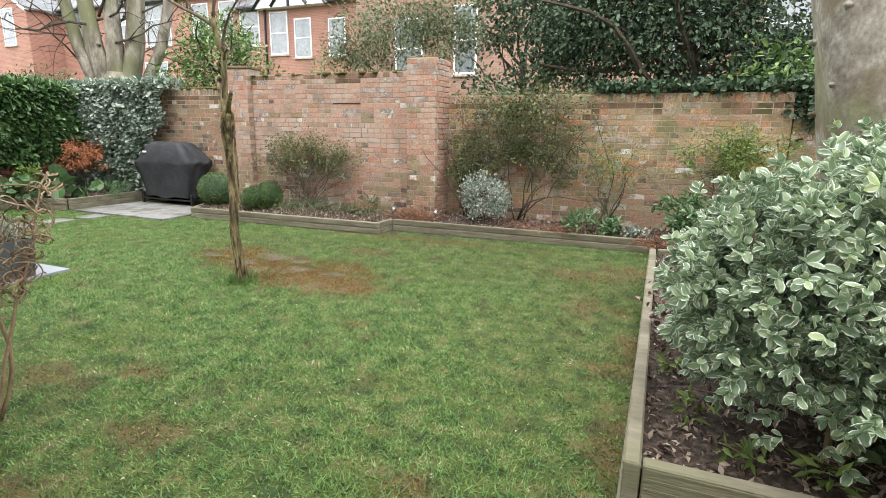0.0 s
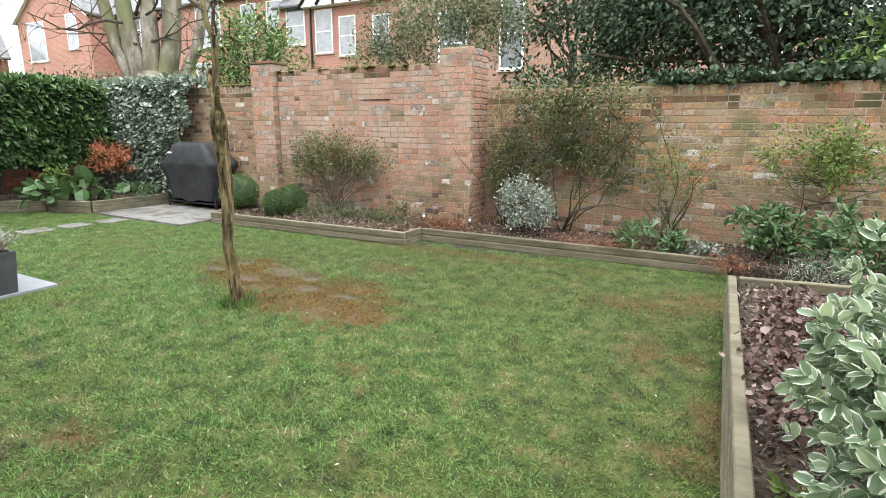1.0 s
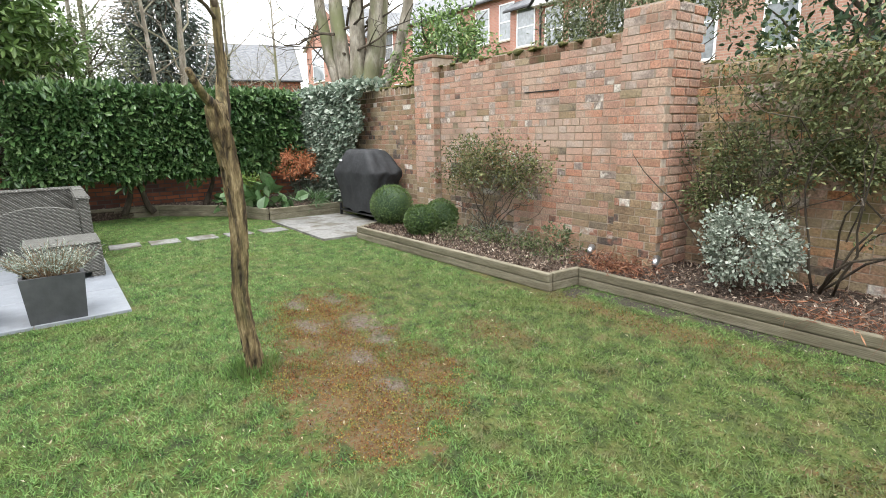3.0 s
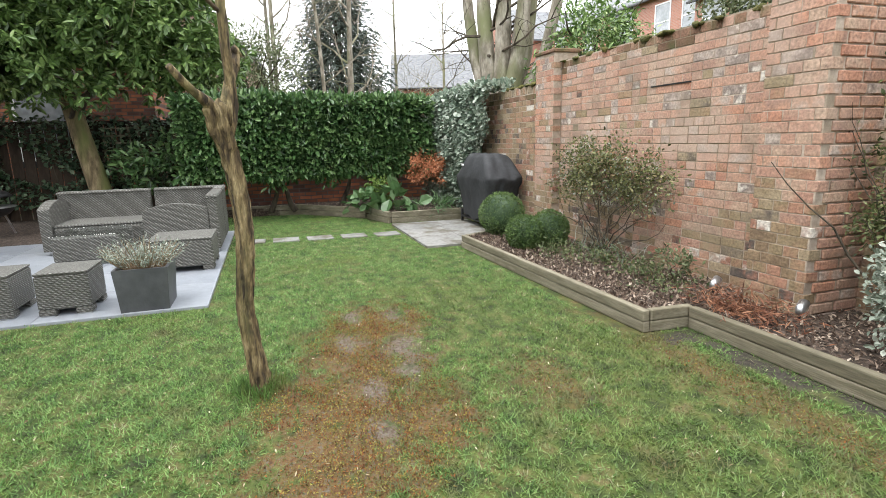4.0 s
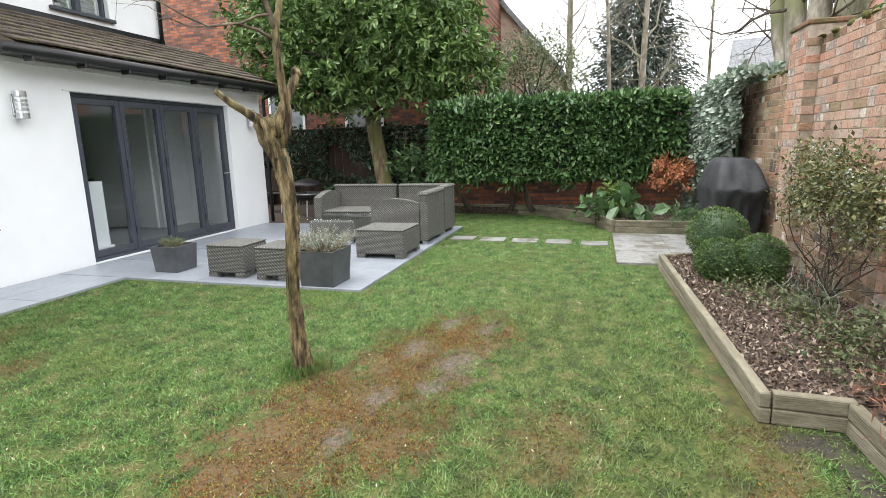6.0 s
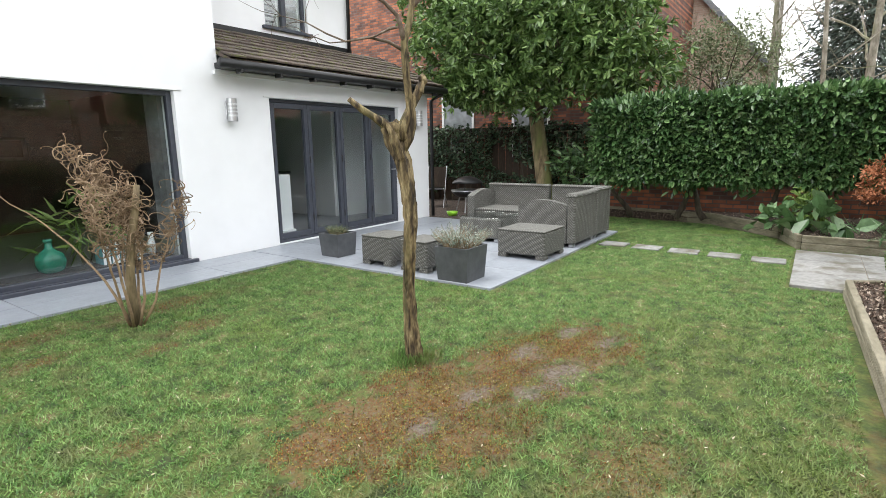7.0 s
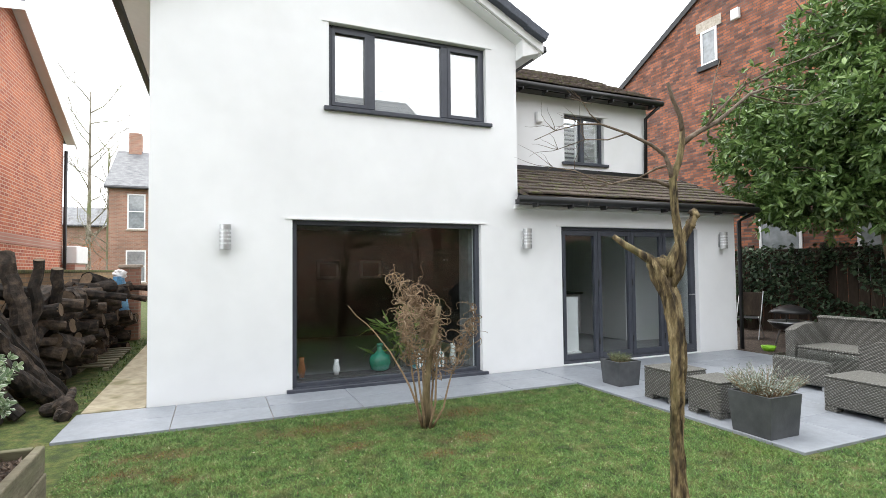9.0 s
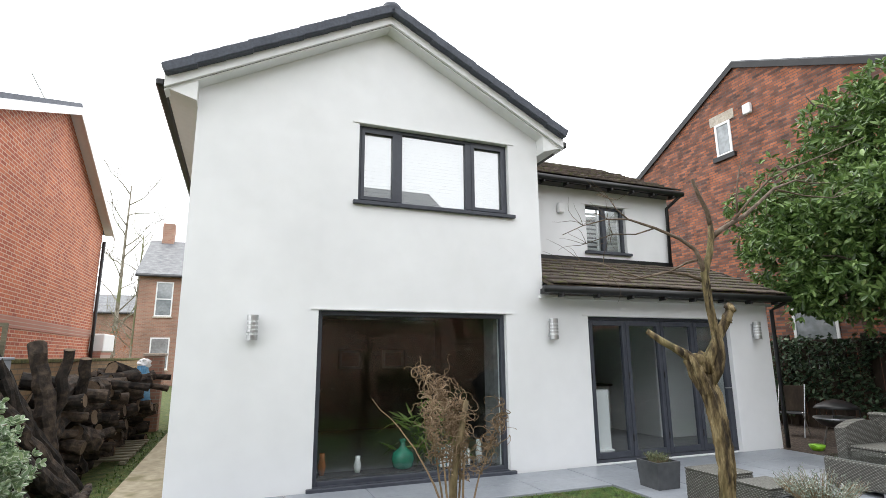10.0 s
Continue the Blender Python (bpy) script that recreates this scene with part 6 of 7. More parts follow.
part("fallen_leaves", leaves(Geo(), q, np.tile([[0, 0, .3]], (420, 1)), .045, .028, 1.0, 0, .25, True), M["chip"], None, "brown fallen leaves on bark mulch", category="leaves", kind="stuff")

# broad pale trunk in the right-hand bed
bt = thing("garden_tree", (1.3, 4.15, .2), 0, "thick pale-barked tree trunk with bosses and knots", "tree")
zz = np.array([-.1, .0, .15, .5, .9, 1.3, 1.7, 2.2, 2.8, 3.6, 4.6])
part("trunk", Geo().tube([(.02 * np.sin(z * 2) - .055 - .15 * (z - 1.0), .02 * np.cos(z * 1.6), z) for z in zz], [.50, .45, .40, .35, .315, .305, .30, .295, .29, .28, .25], 26, .025), M["bark_plane"], bt, smooth=True)
for a, z, r in ((200, 1.05, .05), (215, 1.5, .04), (180, 1.75, .035), (230, 1.9, .04), (210, 2.3, .05), (190, 2.6, .04), (245, 1.25, .045), (170, 1.35, .03)):
    c = (.30 * np.cos(radians(a)) - .055 - .15 * (z - 1.0), .30 * np.sin(radians(a)), z)
    part("knot", Geo().ball(c, (r * .75, r * .75, r * .55), 10, 7, .2).ball((c[0] + .024 * np.cos(radians(a)), c[1] * 1.08, z), (r * .5, r * .5, r * .4), 8, 6, .1), M["bark_plane"], bt, "dark callused knot", smooth=True)
g = Geo()
for k in range(5):
    a = k * 1.25 + .4
    twisty(g, (-.56 + .1 * np.cos(a), .1 * np.sin(a), 4.4), (np.cos(a) * .7, np.sin(a) * .7, 1), 2.5, .11, 8, .12, .05, 8)
part("limbs", g, M["bark_plane"], bt, smooth=True, kind="stuff")
gp = thing("shed_panel", (2.18, 8.05, 0), 0, "pale grey painted panel beside the brick wall", "panel")
part("board", Geo().box((0, 0, .85), (.34, .04, 1.7), .006), M["slab"], gp)
part("batten", Geo().box((.12, -.03, .85), (.06, .02, 1.6), .004), M["slab"], gp)


# ---- hedge, ivy and the far end of the garden ----
def leafy_face(name, lo, hi, material, count, leaf, label, category, core="ivy_dark", lump=.10, droop=.5, faces="x", parts=True, outward=1):
    """A clipped hedge: a core coloured dark for the shade within, and leaves over the faces that show."""
    c = [(lo[0] + hi[0]) / 2, (lo[1] + hi[1]) / 2, lo[2]]
    ob = thing(name, (c[0], c[1], 0), 0, label, category)
    a, b = np.array(lo) - np.array([c[0], c[1], 0]), np.array(hi) - np.array([c[0], c[1], 0])
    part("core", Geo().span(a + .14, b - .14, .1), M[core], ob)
    g = Geo()
    sz = b - a
    fronts = {"x": [(0, 1), (2, 1)], "y": [(1, -1), (2, 1)], "-y": [(1, -1), (2, 1), (0, 1)]}[faces]
    areas = []
    for ax, s in fronts:
        o = [i for i in range(3) if i != ax]
        areas.append(sz[o[0]] * sz[o[1]])
    for (ax, s), ar in zip(fronts, areas):
        n = int(count * ar / sum(areas))
        p = rng.uniform(a, b, (n, 3))
        bulge = np.array([noise.noise(Vector((q[0] * 1.7, q[1] * 1.7, q[2] * 1.7))) for q in p]) * lump
        p[:, ax] = (b if s > 0 else a)[ax] - np.abs(rng.normal(size=n)) * .10 * s + bulge * s * 1.4
        out = np.zeros((n, 3))
        out[:, ax] = s
        leaves(g, p, out + np.array([0, 0, .1]), *leaf, .65, droop if ax != 2 else -.2, .18, True)
    part("foliage", g, M[material], ob)
    return ob


hedge = leafy_face("laurel_hedge", (-11.1, 2.75, .78), (-10.25, 7.15, 2.10), "laurel", 15000, (.13, .052), "clipped dark green laurel hedge with glossy leaves", "hedge")
n = 1500
q = np.stack([rng.uniform(-.25, .36, n), rng.uniform(-2.3, 2.0, n), np.zeros(n)], 1)
q[:, 2] = .86 - np.abs(rng.normal(size=n)) * (.03 + .09 * np.sin(q[:, 1] * 3.3 + .6) ** 2)
part("low_foliage", leaves(Geo(), q, np.tile([[.7, 0, -.2]], (n, 1)), .13, .05, .6, .6, .18, True), M["laurel"], hedge, "ragged lower growth")
for y in (3.5, 4.3, 4.75, 5.6, 6.4):
    g = Geo()
    twisty(g, (-10.9 + 10.675, y - 5.1, .1), (rng.normal() * .1, rng.normal() * .35, 1), .95, .06, 7, .18, .05, 8)
    part("trunk", g, M["bark_dark"], hedge, "crooked bare lower stem", smooth=True)
low = thing("wall_west", (-11.75, 5.1, 0), 0, "low old brick wall behind the hedge", "wall", kind="structure")
part("brickwork", Geo().span((-.1, -2.6, 0), (.1, 2.6, .8)), M["oldbrick_x"], low)
part("rail_fence", Geo().span((-.14, -2.6, .8), (-.08, 2.6, 1.9)), M["fence"], low)

ivy = thing("ivy", (-9.6, 7.62, 0), 0, "pale green ivy hanging over the old brick wall", "ivy")
g = Geo()
n = 13000
p = np.stack([rng.uniform(-1.75, 1.35, n), np.zeros(n), rng.uniform(.2, 2.16, n)], 1)
edge = .95 + .38 * (p[:, 2] - 1.2) + .12 * np.sin(p[:, 2] * 9)
p = p[(p[:, 0] < edge) & (p[:, 0] > -1.7)]
b = np.array([noise.noise(Vector((q[0] * 2.2, 3, q[2] * 2.2))) for q in p])
p[:, 1] = -.06 - .2 * np.abs(b) - np.abs(rng.normal(size=len(p))) * .05 - .22 * np.clip((.9 - p[:, 0]) / 1.6, 0, 1) * np.sin(np.clip(p[:, 2] / 2.1, 0, 1) * 3.0)
leaves(g, p, np.tile([[0, -1.0, .15]], (len(p), 1)), .07, .06, .5, .6, .15, True)
q = np.stack([rng.uniform(-1.7, 1.35, 1700), rng.uniform(-.2, .25, 1700), 2.1 + np.abs(rng.normal(size=1700)) * .055], 1)
leaves(g, q, np.tile([[0, -.2, 1.0]], (1700, 1)), .085, .075, .7, 0, .15, True)
part("foliage", g, M["ivy"], ivy)
# flat dark sheet painted as the shade behind the ivy leaves
part("backing", Geo().span((-1.7, -.035, .2), (.62, .0, 1.95)), M["ivy_dark"], ivy, "dark sheet standing in for shaded stems and old leaves")

acer = thing("acer", (-10.05, 7.0, .14), 0, "small orange-leaved acer in the raised bed", "tree")
g = Geo()
tips = grow(g, (0, 0, 0), (0, 0, 1), .45, .018, 2, .2, 3, .7, .03)
part("stems", g, M["bark_dark"], acer)
p, o = clumped((0, 0, .68), (.5, .42, .32), 2600, 60, .05, .3, -.7)
part("foliage", leaves(Geo(), p, o * np.array([1, 1, .2]), .055, .018, .9, .5), M["orange"], acer)
for x, y, w, n, L in ((-9.55, 6.25, .32, 46, .24), (-9.7, 5.65, .28, 34, .17), (-10.1, 5.9, .25, 26, .18)):
    ob = shrub("broadleaf_plant", (x, y, .15), (w, w, .16), "broad", n, (L, L * .72), "plant with large leathery green leaves spilling over timber", "plant", clumps=14, cr=.05, stems=4, rounded=True, group="large-leaved plants", lift=.16)
shrub("yellow_shrub", (-10.0, 6.1, .15), (.22, .2, .3), "lime", 260, (.08, .04), "yellow-green leafy shrub behind large leaves", clumps=20, cr=.05, stems=5, rounded=True)
shrub("strappy_plant", (-9.35, 6.9, .15), (.22, .35, .09), "broad", 240, (.2, .014), "tuft of narrow strappy leaves in the bed", "plant", clumps=24, cr=.04, stems=2)

# ---- shaded corner beyond the house ----
soilpatch = part("earth_patch", Geo().prism([(-13.5, -4), (-9.42, -4), (-9.42, 1.35), (-11.35, 2.6), (-13.5, 2.6)], 0.0, .012, "z"), M["soil"], None, "dark bare earth beside the patio", category="ground", kind="structure")
fence = thing("fence", (-12.6, -.6, 0), 0, "dark timber fence overgrown with ivy", "fence", kind="structure")
for k in range(34):
    part("slat", Geo().box((0, -3.3 + k * .2, .93), (.03, .18, 1.86), .005), M["fence"], fence)
for k in range(5):
    part("post", Geo().box((.06, -3.2 + k * 1.6, .98), (.09, .09, 1.96), .008), M["fence"], fence)
part("rail", Geo().box((.03, 0, 1.82), (.05, 6.8, .07), .006), M["fence"], fence)
tl = thing("trellis", (-12.46, 1.5, 1.27), 0, "small weathered timber lattice fixed to the fence", "trellis")
for k in range(5):
    part("slat", Geo().box((0, -.3 + k * .15, .22), (.018, .03, .5), .003), M["sleeper"], tl)
for k in range(4):
    part("slat", Geo().box((.017, 0, .02 + k * .14), (.014, .68, .03), .003), M["sleeper"], tl)
fi = thing("ivy", (-12.5, -.6, 0), 0, "dark ivy covering the timber fence", "ivy")
p = np.stack([np.abs(rng.normal(size=6500)) * .12, rng.uniform(-3.2, 3.3, 6500), rng.uniform(.25, 1.95, 6500)], 1)
keepf = np.array([noise.noise(Vector((0, q[1] * 1.5, q[2] * 1.5))) > -.22 for q in p])
part("foliage", leaves(Geo(), p[keepf], np.tile([[1.0, 0, .1]], (keepf.sum(), 1)), .09, .06, .6, .5, .15, True), M["ivy_dark"], fi)
for y in (-2.2, -.6, 1.0, 2.4):
    g = Geo()
    twisty(g, (.03, y, 0), (0, .2, 1), 1.8, .018, 8, .12, 0, 6)
    part("stem", g, M["bark_dark"], fi)
lh = shrub("laurel_shrub", (-11.6, 2.3, 0), (.6, .8, .55), "laurel", 900, (.13, .05), "leafy laurel growing in the shaded corner", clumps=40, cr=.12, stems=6, rounded=True, lift=.9)

tree = thing("evergreen_tree", (-11.85, 1.1, 0), 0, "large glossy evergreen tree with a leaning trunk", "tree")
part("trunk", Geo().tube([(.05, .15, -.05), (0, .1, .5), (-.05, -.05, 1.3), (-.1, -.22, 2.2), (-.1, -.3, 3.4), (0, -.2, 5.0), (.1, -.1, 6.4)], [.24, .19, .165, .15, .12, .08, .03], 12, .04), M["bark"], tree, smooth=True)
g = Geo()
for k in range(34):
    z = rng.uniform(1.7, 5.6)
    a = rng.uniform(0, 6.28)
    twisty(g, (-.1, -.22, z), (np.cos(a), np.sin(a), .35), rng.uniform(1.2, 2.4), .045, 8, .16, .0, 6)
part("limb_work", g, M["bark_dark"], tree, smooth=True, kind="stuff")
g = Geo()
for c, r, n in (((0, -.3, 4.3), (1.9, 2.1, 2.0), 15000), ((.5, .9, 3.6), (1.7, 1.6, 1.2), 9000), ((.3, -1.5, 3.7), (1.4, 1.5, 1.2), 7500), ((.2, -.3, 5.7), (1.1, 1.5, .9), 3600), ((.5, 1.7, 2.75), (1.2, 1.1, .65), 4400), ((.6, -1.3, 2.8), (1.2, 1.1, .55), 3200), ((.2, -2.4, 4.5), (1.0, .9, 1.0), 2400), ((.9, -.6, 2.5), (.9, 1.5, .5), 3000)):
    whorls(c, r, n // 7, .15, .35, -.85, .34, .12, g, .25)
part("crown", g, M["laurel_tree"], tree, "clustered long glossy leaves")

fp = thing("fire_pit", (-10.6, -.05, .012), 0, "round steel fire pit with a domed lid on legs", "fire pit")
part("bowl", Geo().tube([(0, 0, .3), (0, 0, .34), (0, 0, .42), (0, 0, .46)], [.12, .25, .33, .34], 20), M["black"], fp, smooth=True)
part("rim", Geo().tube([(0, 0, .455), (0, 0, .475)], .36, 20), M["steel"], fp, "pale metal rim")
part("lid", Geo().tube([(0, 0, .62), (0, 0, .68), (0, 0, .74), (0, 0, .77)], [.34, .28, .16, .04], 20), M["black"], fp, "domed black lid", smooth=True)
for k in range(3):
    a = k * 2.09 + .4
    part("leg", Geo().tube([(.2 * np.cos(a), .2 * np.sin(a), .36), (.33 * np.cos(a), .33 * np.sin(a), 0)], .016, 6), M["steel"], fp)
    part("strut", Geo().tube([(.33 * np.cos(a), .33 * np.sin(a), .46), (.33 * np.cos(a), .33 * np.sin(a), .63)], .01, 6), M["black"], fp)
ch = thing("folding_chair", (-11.1, -1.25, .012), 25, "folding garden chair with green-grey fabric seat", "chair")
part("seat", Geo().box((0, 0, .42), (.44, .42, .02), .008), M["cover"], ch)
part("backrest", Geo().box((-.24, 0, .68), (.02, .42, .5), .008, 0, np.array(Matrix.Rotation(radians(-14), 3, "Y"))), M["fence"], ch)
for y in (-.22, .22):
    part("leg", Geo().tube([(.25, y, 0), (-.31, y, .95)], .011, 6), M["steel"], ch)
    part("leg", Geo().tube([(-.25, y, 0), (.2, y, .45)], .011, 6), M["steel"], ch)
M["limeplastic"] = mat("lime_plastic", [(0, .22, .5, .03), (1, .3, .6, .05)], 4, .35, 0)
tub = thing("plastic_tub", (-9.85, .05, .012), 0, "small lime green plastic tub beside the patio", "tub")
part("body", Geo().tube([(0, 0, 0), (0, 0, .05), (0, 0, .09)], [.08, .11, .12], 16), M["limeplastic"], tub, smooth=True)
part("handle", Geo().tube([(.12, 0, .08), (.16, 0, .1), (.16, .05, .1), (.12, .06, .08)], .01, 6), M["limeplastic"], tub)

# ---- log store beside the house ----
lw = thing("wall_east", (1.95, -6.5, 0), 0, "low mossy buff brick boundary wall behind the logs", "wall", kind="structure")
part("brickwork", Geo().span((-.1, -7, 0), (.1, 7.4, 1.5)), M["yellowbrick"], lw)
part("coping", Geo().span((-.12, -7, 1.5), (.12, 7.4, 1.56), .01), M["moss"], lw, "mossy coping")


def log_proto(r, ln):
    ob = thing("log", (0, 0, 0), 0, "split and round firewood log stacked beside the house", "log", "stacked firewood logs")
    part("bark", Geo().tube([(-ln / 2, 0, 0), (-ln / 4, .01 * r, .02 * r), (0, -.03 * r, .03 * r), (ln / 4, 0, 0), (ln / 2, .02 * r, 0)], [r, r * 1.06, r * .96, r * 1.04, r], 13, .08, cap=False), M["log"], ob)
    for s in (-1, 1):
        part("cut_end", Geo().tube([(s * (ln / 2 - .02), 0, 0), (s * (ln / 2 - .004), 0, 0)], r * .96, 11), M["logend"], ob, "pale sawn end")
    return ob


protos = [log_proto(.085, .5), log_proto(.13, .38), log_proto(.055, .8), log_proto(.10, .62)]
used = [False] * 4
y = -1.7
while y > -7.0:
    z = .02
    while z < 1.2:
        k = int(rng.integers(0, 4))
        r = (.085, .13, .055, .10)[k]
        m = pose(1.15 - .12 * z + rng.normal() * .14, y + rng.normal() * .09, z + r, rng.normal() * 10, rng.normal() * 11, rng.normal() * 22 + (75 if rng.random() < .2 else 12))
        if used[k]:
            copy_thing(protos[k], m)
        else:
            protos[k].matrix_basis = m
            used[k] = True
        z += r * 1.75
    y -= .27
for a, b, r in (((1.62, -.35, 1.9), (.72, -1.35, .05), .085), ((1.45, -.5, 1.3), (.68, -1.0, .05), .075), ((1.25, -1.25, 1.72), (1.05, -1.35, .1), .11), ((1.02, -1.3, 1.6), (1.0, -1.45, .1), .07), ((1.5, -.9, 1.5), (.85, -1.2, .05), .09), ((1.7, -.9, 1.1), (1.2, -1.0, .05), .12), ((1.75, -.5, 1.0), (1.3, -.6, .05), .12), ((1.75, -.2, 1.2), (.85, -.3, .05), .06), ((1.4, -.1, 1.0), (.75, -1.0, .06), .095), ((.95, -1.7, 1.5), (.85, -2.1, .1), .08), ((1.6, -.5, 1.4), (.9, -.4, .06), .07), ((.5, -.55, .22), (.42, -.15, .05), .05), ((.62, -.45, .09), (.46, -.3, .09), .085), ((1.5, .3, 1.1), (1.0, -.2, .06), .045)):
    a, b = np.array(a), np.array(b)
    ob = thing("log", tuple(b), 0, "long bark-covered branch leaning on the log stack", "log", "leaning branches on the log stack")
    t = np.linspace(0, 1, 15)[:, None]
    pts = (a - b) * t + np.c_[rng.normal(size=15) * .012, rng.normal(size=15) * .012, rng.normal(size=15) * .006] + np.sin(t * 3.1 * rng.uniform(.8, 1.8)) * rng.normal(size=3) * .05
    part("bark", Geo().tube(pts, np.linspace(r * 1.1, r * .8, 15), 13, .09), M["log"], ob)
    part("cut_end", Geo().tube([pts[-1], pts[-1] + (pts[-1] - pts[-2]) * .06], r * .8, 11), M["logend"], ob)
pal = thing("pallet", (.75, -4.2, .0), 0, "slatted wooden pallet under the logs", "pallet")
for k in range(8):
    part("slat", Geo().box((0, -1 + k * .28, .07), (.5, .12, .025), .004), M["sleeper"], pal)
for x in (-.18, .18):
    part("bearer", Geo().box((x, 0, .03), (.08, 2.2, .05), .004), M["sleeper"], pal)
shed = thing("storage_box", (1.58, -.62, 0), 0, "pale grey painted storage box beside the logs", "storage box")
part("side", Geo().box((0, 0, .78), (.40, .5, 1.54), .008), M["slab"], shed)
part("lid", Geo().box((0, 0, 1.565), (.44, .54, .03), .006), M["slab"], shed)
part("wooden_frame", Geo().span((-.2, -.02, 1.58), (-.16, .02, 1.94)).span((.16, -.02, 1.58), (.2, .02, 1.94)).span((-.16, -.02, 1.58), (.16, .02, 1.62)).span((-.16, -.02, 1.90), (.16, .02, 1.94)), M["sleeper"], shed, "small weathered wooden frame")
pr = thing("gate_pier", (.78, -7.2, 0), 0, "brick gate pier at the end of the side path", "pier")
part("shaft", Geo().box((0, 0, .8), (.36, .36, 1.6), .006), M["oldbrick_y"], pr)
part("cap", Geo().box((0, 0, 1.63), (.44, .44, .07), .012), M["stone"], pr)
M["tarp"] = mat("blue_tarpaulin", [(0, .10, .28, .48), (1, .2, .42, .62)], 6, .45, .6, 14)
tb = thing("tarpaulin", (.72, -5.2, .72), 0, "crumpled blue tarpaulin hung over the logs", "tarpaulin")
vs = [(.16 * (1 + .3 * np.sin(k * 2.1 + j)) * np.cos(k * 2 * np.pi / 14) * (1.1 - .12 * j), .12 * np.sin(k * 2 * np.pi / 14) * (1 + .3 * np.sin(k + j * 1.7)), j * .14) for j in range(6) for k in range(14)]
fs = [(j * 14 + k, j * 14 + (k + 1) % 14, (j + 1) * 14 + (k + 1) % 14, (j + 1) * 14 + k) for j in range(5) for k in range(14)] + [tuple(5 * 14 + k for k in range(14))]
part("sheet", Geo().add(vs, fs), M["tarp"], tb)
part("white_bag", Geo().ball((-.02, 0, .74), (.12, .1, .09), 12, 8, .12), M["upvc"], tb, "white plastic bag on top")
q = np.stack([rng.uniform(.34, .6, 500), rng.uniform(-7, -.4, 500), np.full(500, .01)], 1)
part("path_weeds", leaves(Geo(), q, np.tile([[0, 0, 1.0]], (500, 1)), .05, .018, .7, 0), M["box"], None, "small weeds along the path edge", category="weeds", kind="stuff")


# ---- neighbouring houses ----
def far_house(name, at, rz, w, d, h, rise, wall_m, roof_m, label, windows, gable="x", trim="upvc", pane=None, proud=.25, o=.3, t=.12):
    """w along local x, d back along local y; the front face is at local y=0 and looks to -y. windows: (x, z, width, height)."""
    ob = thing(name, at, rz, label, "house")
    g = Geo().span((-w / 2, 0, 0), (w / 2, d, h))
    if gable == "front":
        g.prism([(-w / 2, h), (w / 2, h), (0, h + rise)], 0, d, "y")
    else:
        g.prism([(0, h), (d, h), (d / 2, h + rise)], -w / 2, w / 2, "x")
    part("wall", g, M[wall_m], ob)
    g = Geo()
    if gable == "front":
        for s in (-1, 1):
            g.prism([(s * (w / 2 + o), h - rise * o / (w / 2)), (0, h + rise), (0, h + rise + t), (s * (w / 2 + o), h - rise * o / (w / 2) + t)], -proud, d + proud, "y")
    else:
        for a in (-o, d + o):
            e = h - rise * o / (d / 2)
            g.prism([(a, e), (d / 2, h + rise), (d / 2, h + rise + t), (a, e + t)], -w / 2 - .2, w / 2 + .2, "x")
    part("roof", g, M[roof_m], ob)
    if gable == "front":
        for s in (-1, 1):
            part("bargeboard", Geo().prism([(s * (w / 2 + o), h - rise * o / (w / 2) - .16), (0, h + rise - .16), (0, h + rise + .02), (s * (w / 2 + o), h - rise * o / (w / 2) + .02)], -proud - .03, -proud, "y"), M[trim], ob)
    else:
        part("gutter", Geo().span((-w / 2 - .2, -o - .1, h - rise * o / (d / 2) - .06), (w / 2 + .2, -o, h - rise * o / (d / 2) + .05), .02), M["black"], ob)
    if gable == "front":
        for s in (-1, 1):
            part("soffit", Geo().prism([(s * (w / 2 + o), h - rise * o / (w / 2) - .03), (0, h + rise - .03), (0, h + rise - .005), (s * (w / 2 + o), h - rise * o / (w / 2) - .005)], -proud, -.002, "y"), M[trim], ob)
    for x, z, ww, hh in windows:
        f = .07
        fr = part("window", Geo().span((x - ww / 2, -.03, z), (x - ww / 2 + f, .02, z + hh)).span((x + ww / 2 - f, -.03, z), (x + ww / 2, .02, z + hh)).span((x - ww / 2 + f, -.03, z), (x + ww / 2 - f, .02, z + f)).span((x - ww / 2 + f, -.03, z + hh - f), (x + ww / 2 - f, .02, z + hh)).span((x - ww / 2 + f, -.028, z + hh * .5 - .03), (x + ww / 2 - f, .02, z + hh * .5 + .03)), M["upvc"], ob, "white framed window")
        part("pane", Geo().span((x - ww / 2 + f, -.008, z + f), (x + ww / 2 - f, -.004, z + hh - f)), pane or M["farpane"], fr, "reflecting glass pane")
        part("sill", Geo().span((x - ww / 2 - .06, -.09, z - .08), (x + ww / 2 + .06, 0, z - .003)), M["stone"], fr)
    return ob


M["farpane"] = mat("dark_window_glass", [(0, .16, .18, .19), (1, .28, .3, .31)], 1.5, .08, 0, spec=1.0)
# red house whose gable end looks on the side path
nb1 = far_house("house", (3.0, -7.0, 0), 90 + 180, 8.7, 9, 5.3, 1.85, "redbrick", "rooftile", "modern red brick house with white bargeboards", [], "front")
part("soldier_course", Geo().span((-4.35, -.012, 2.12), (4.35, 0, 2.34)), M["redbrick_y"], nb1, "band of upright bricks")
part("downpipe", Geo().tube([(4.28, -.08, 4.9), (4.28, -.08, .1)], .045, 8), M["black"], nb1, smooth=True)
part("aerial", Geo().tube([(.1, .6, 7.0), (.1, .6, 7.75)], .015, 5).tube([(-.5, .6, 7.6), (.9, .6, 7.35)], .01, 5), M["steel"], nb1, "thin television aerial")
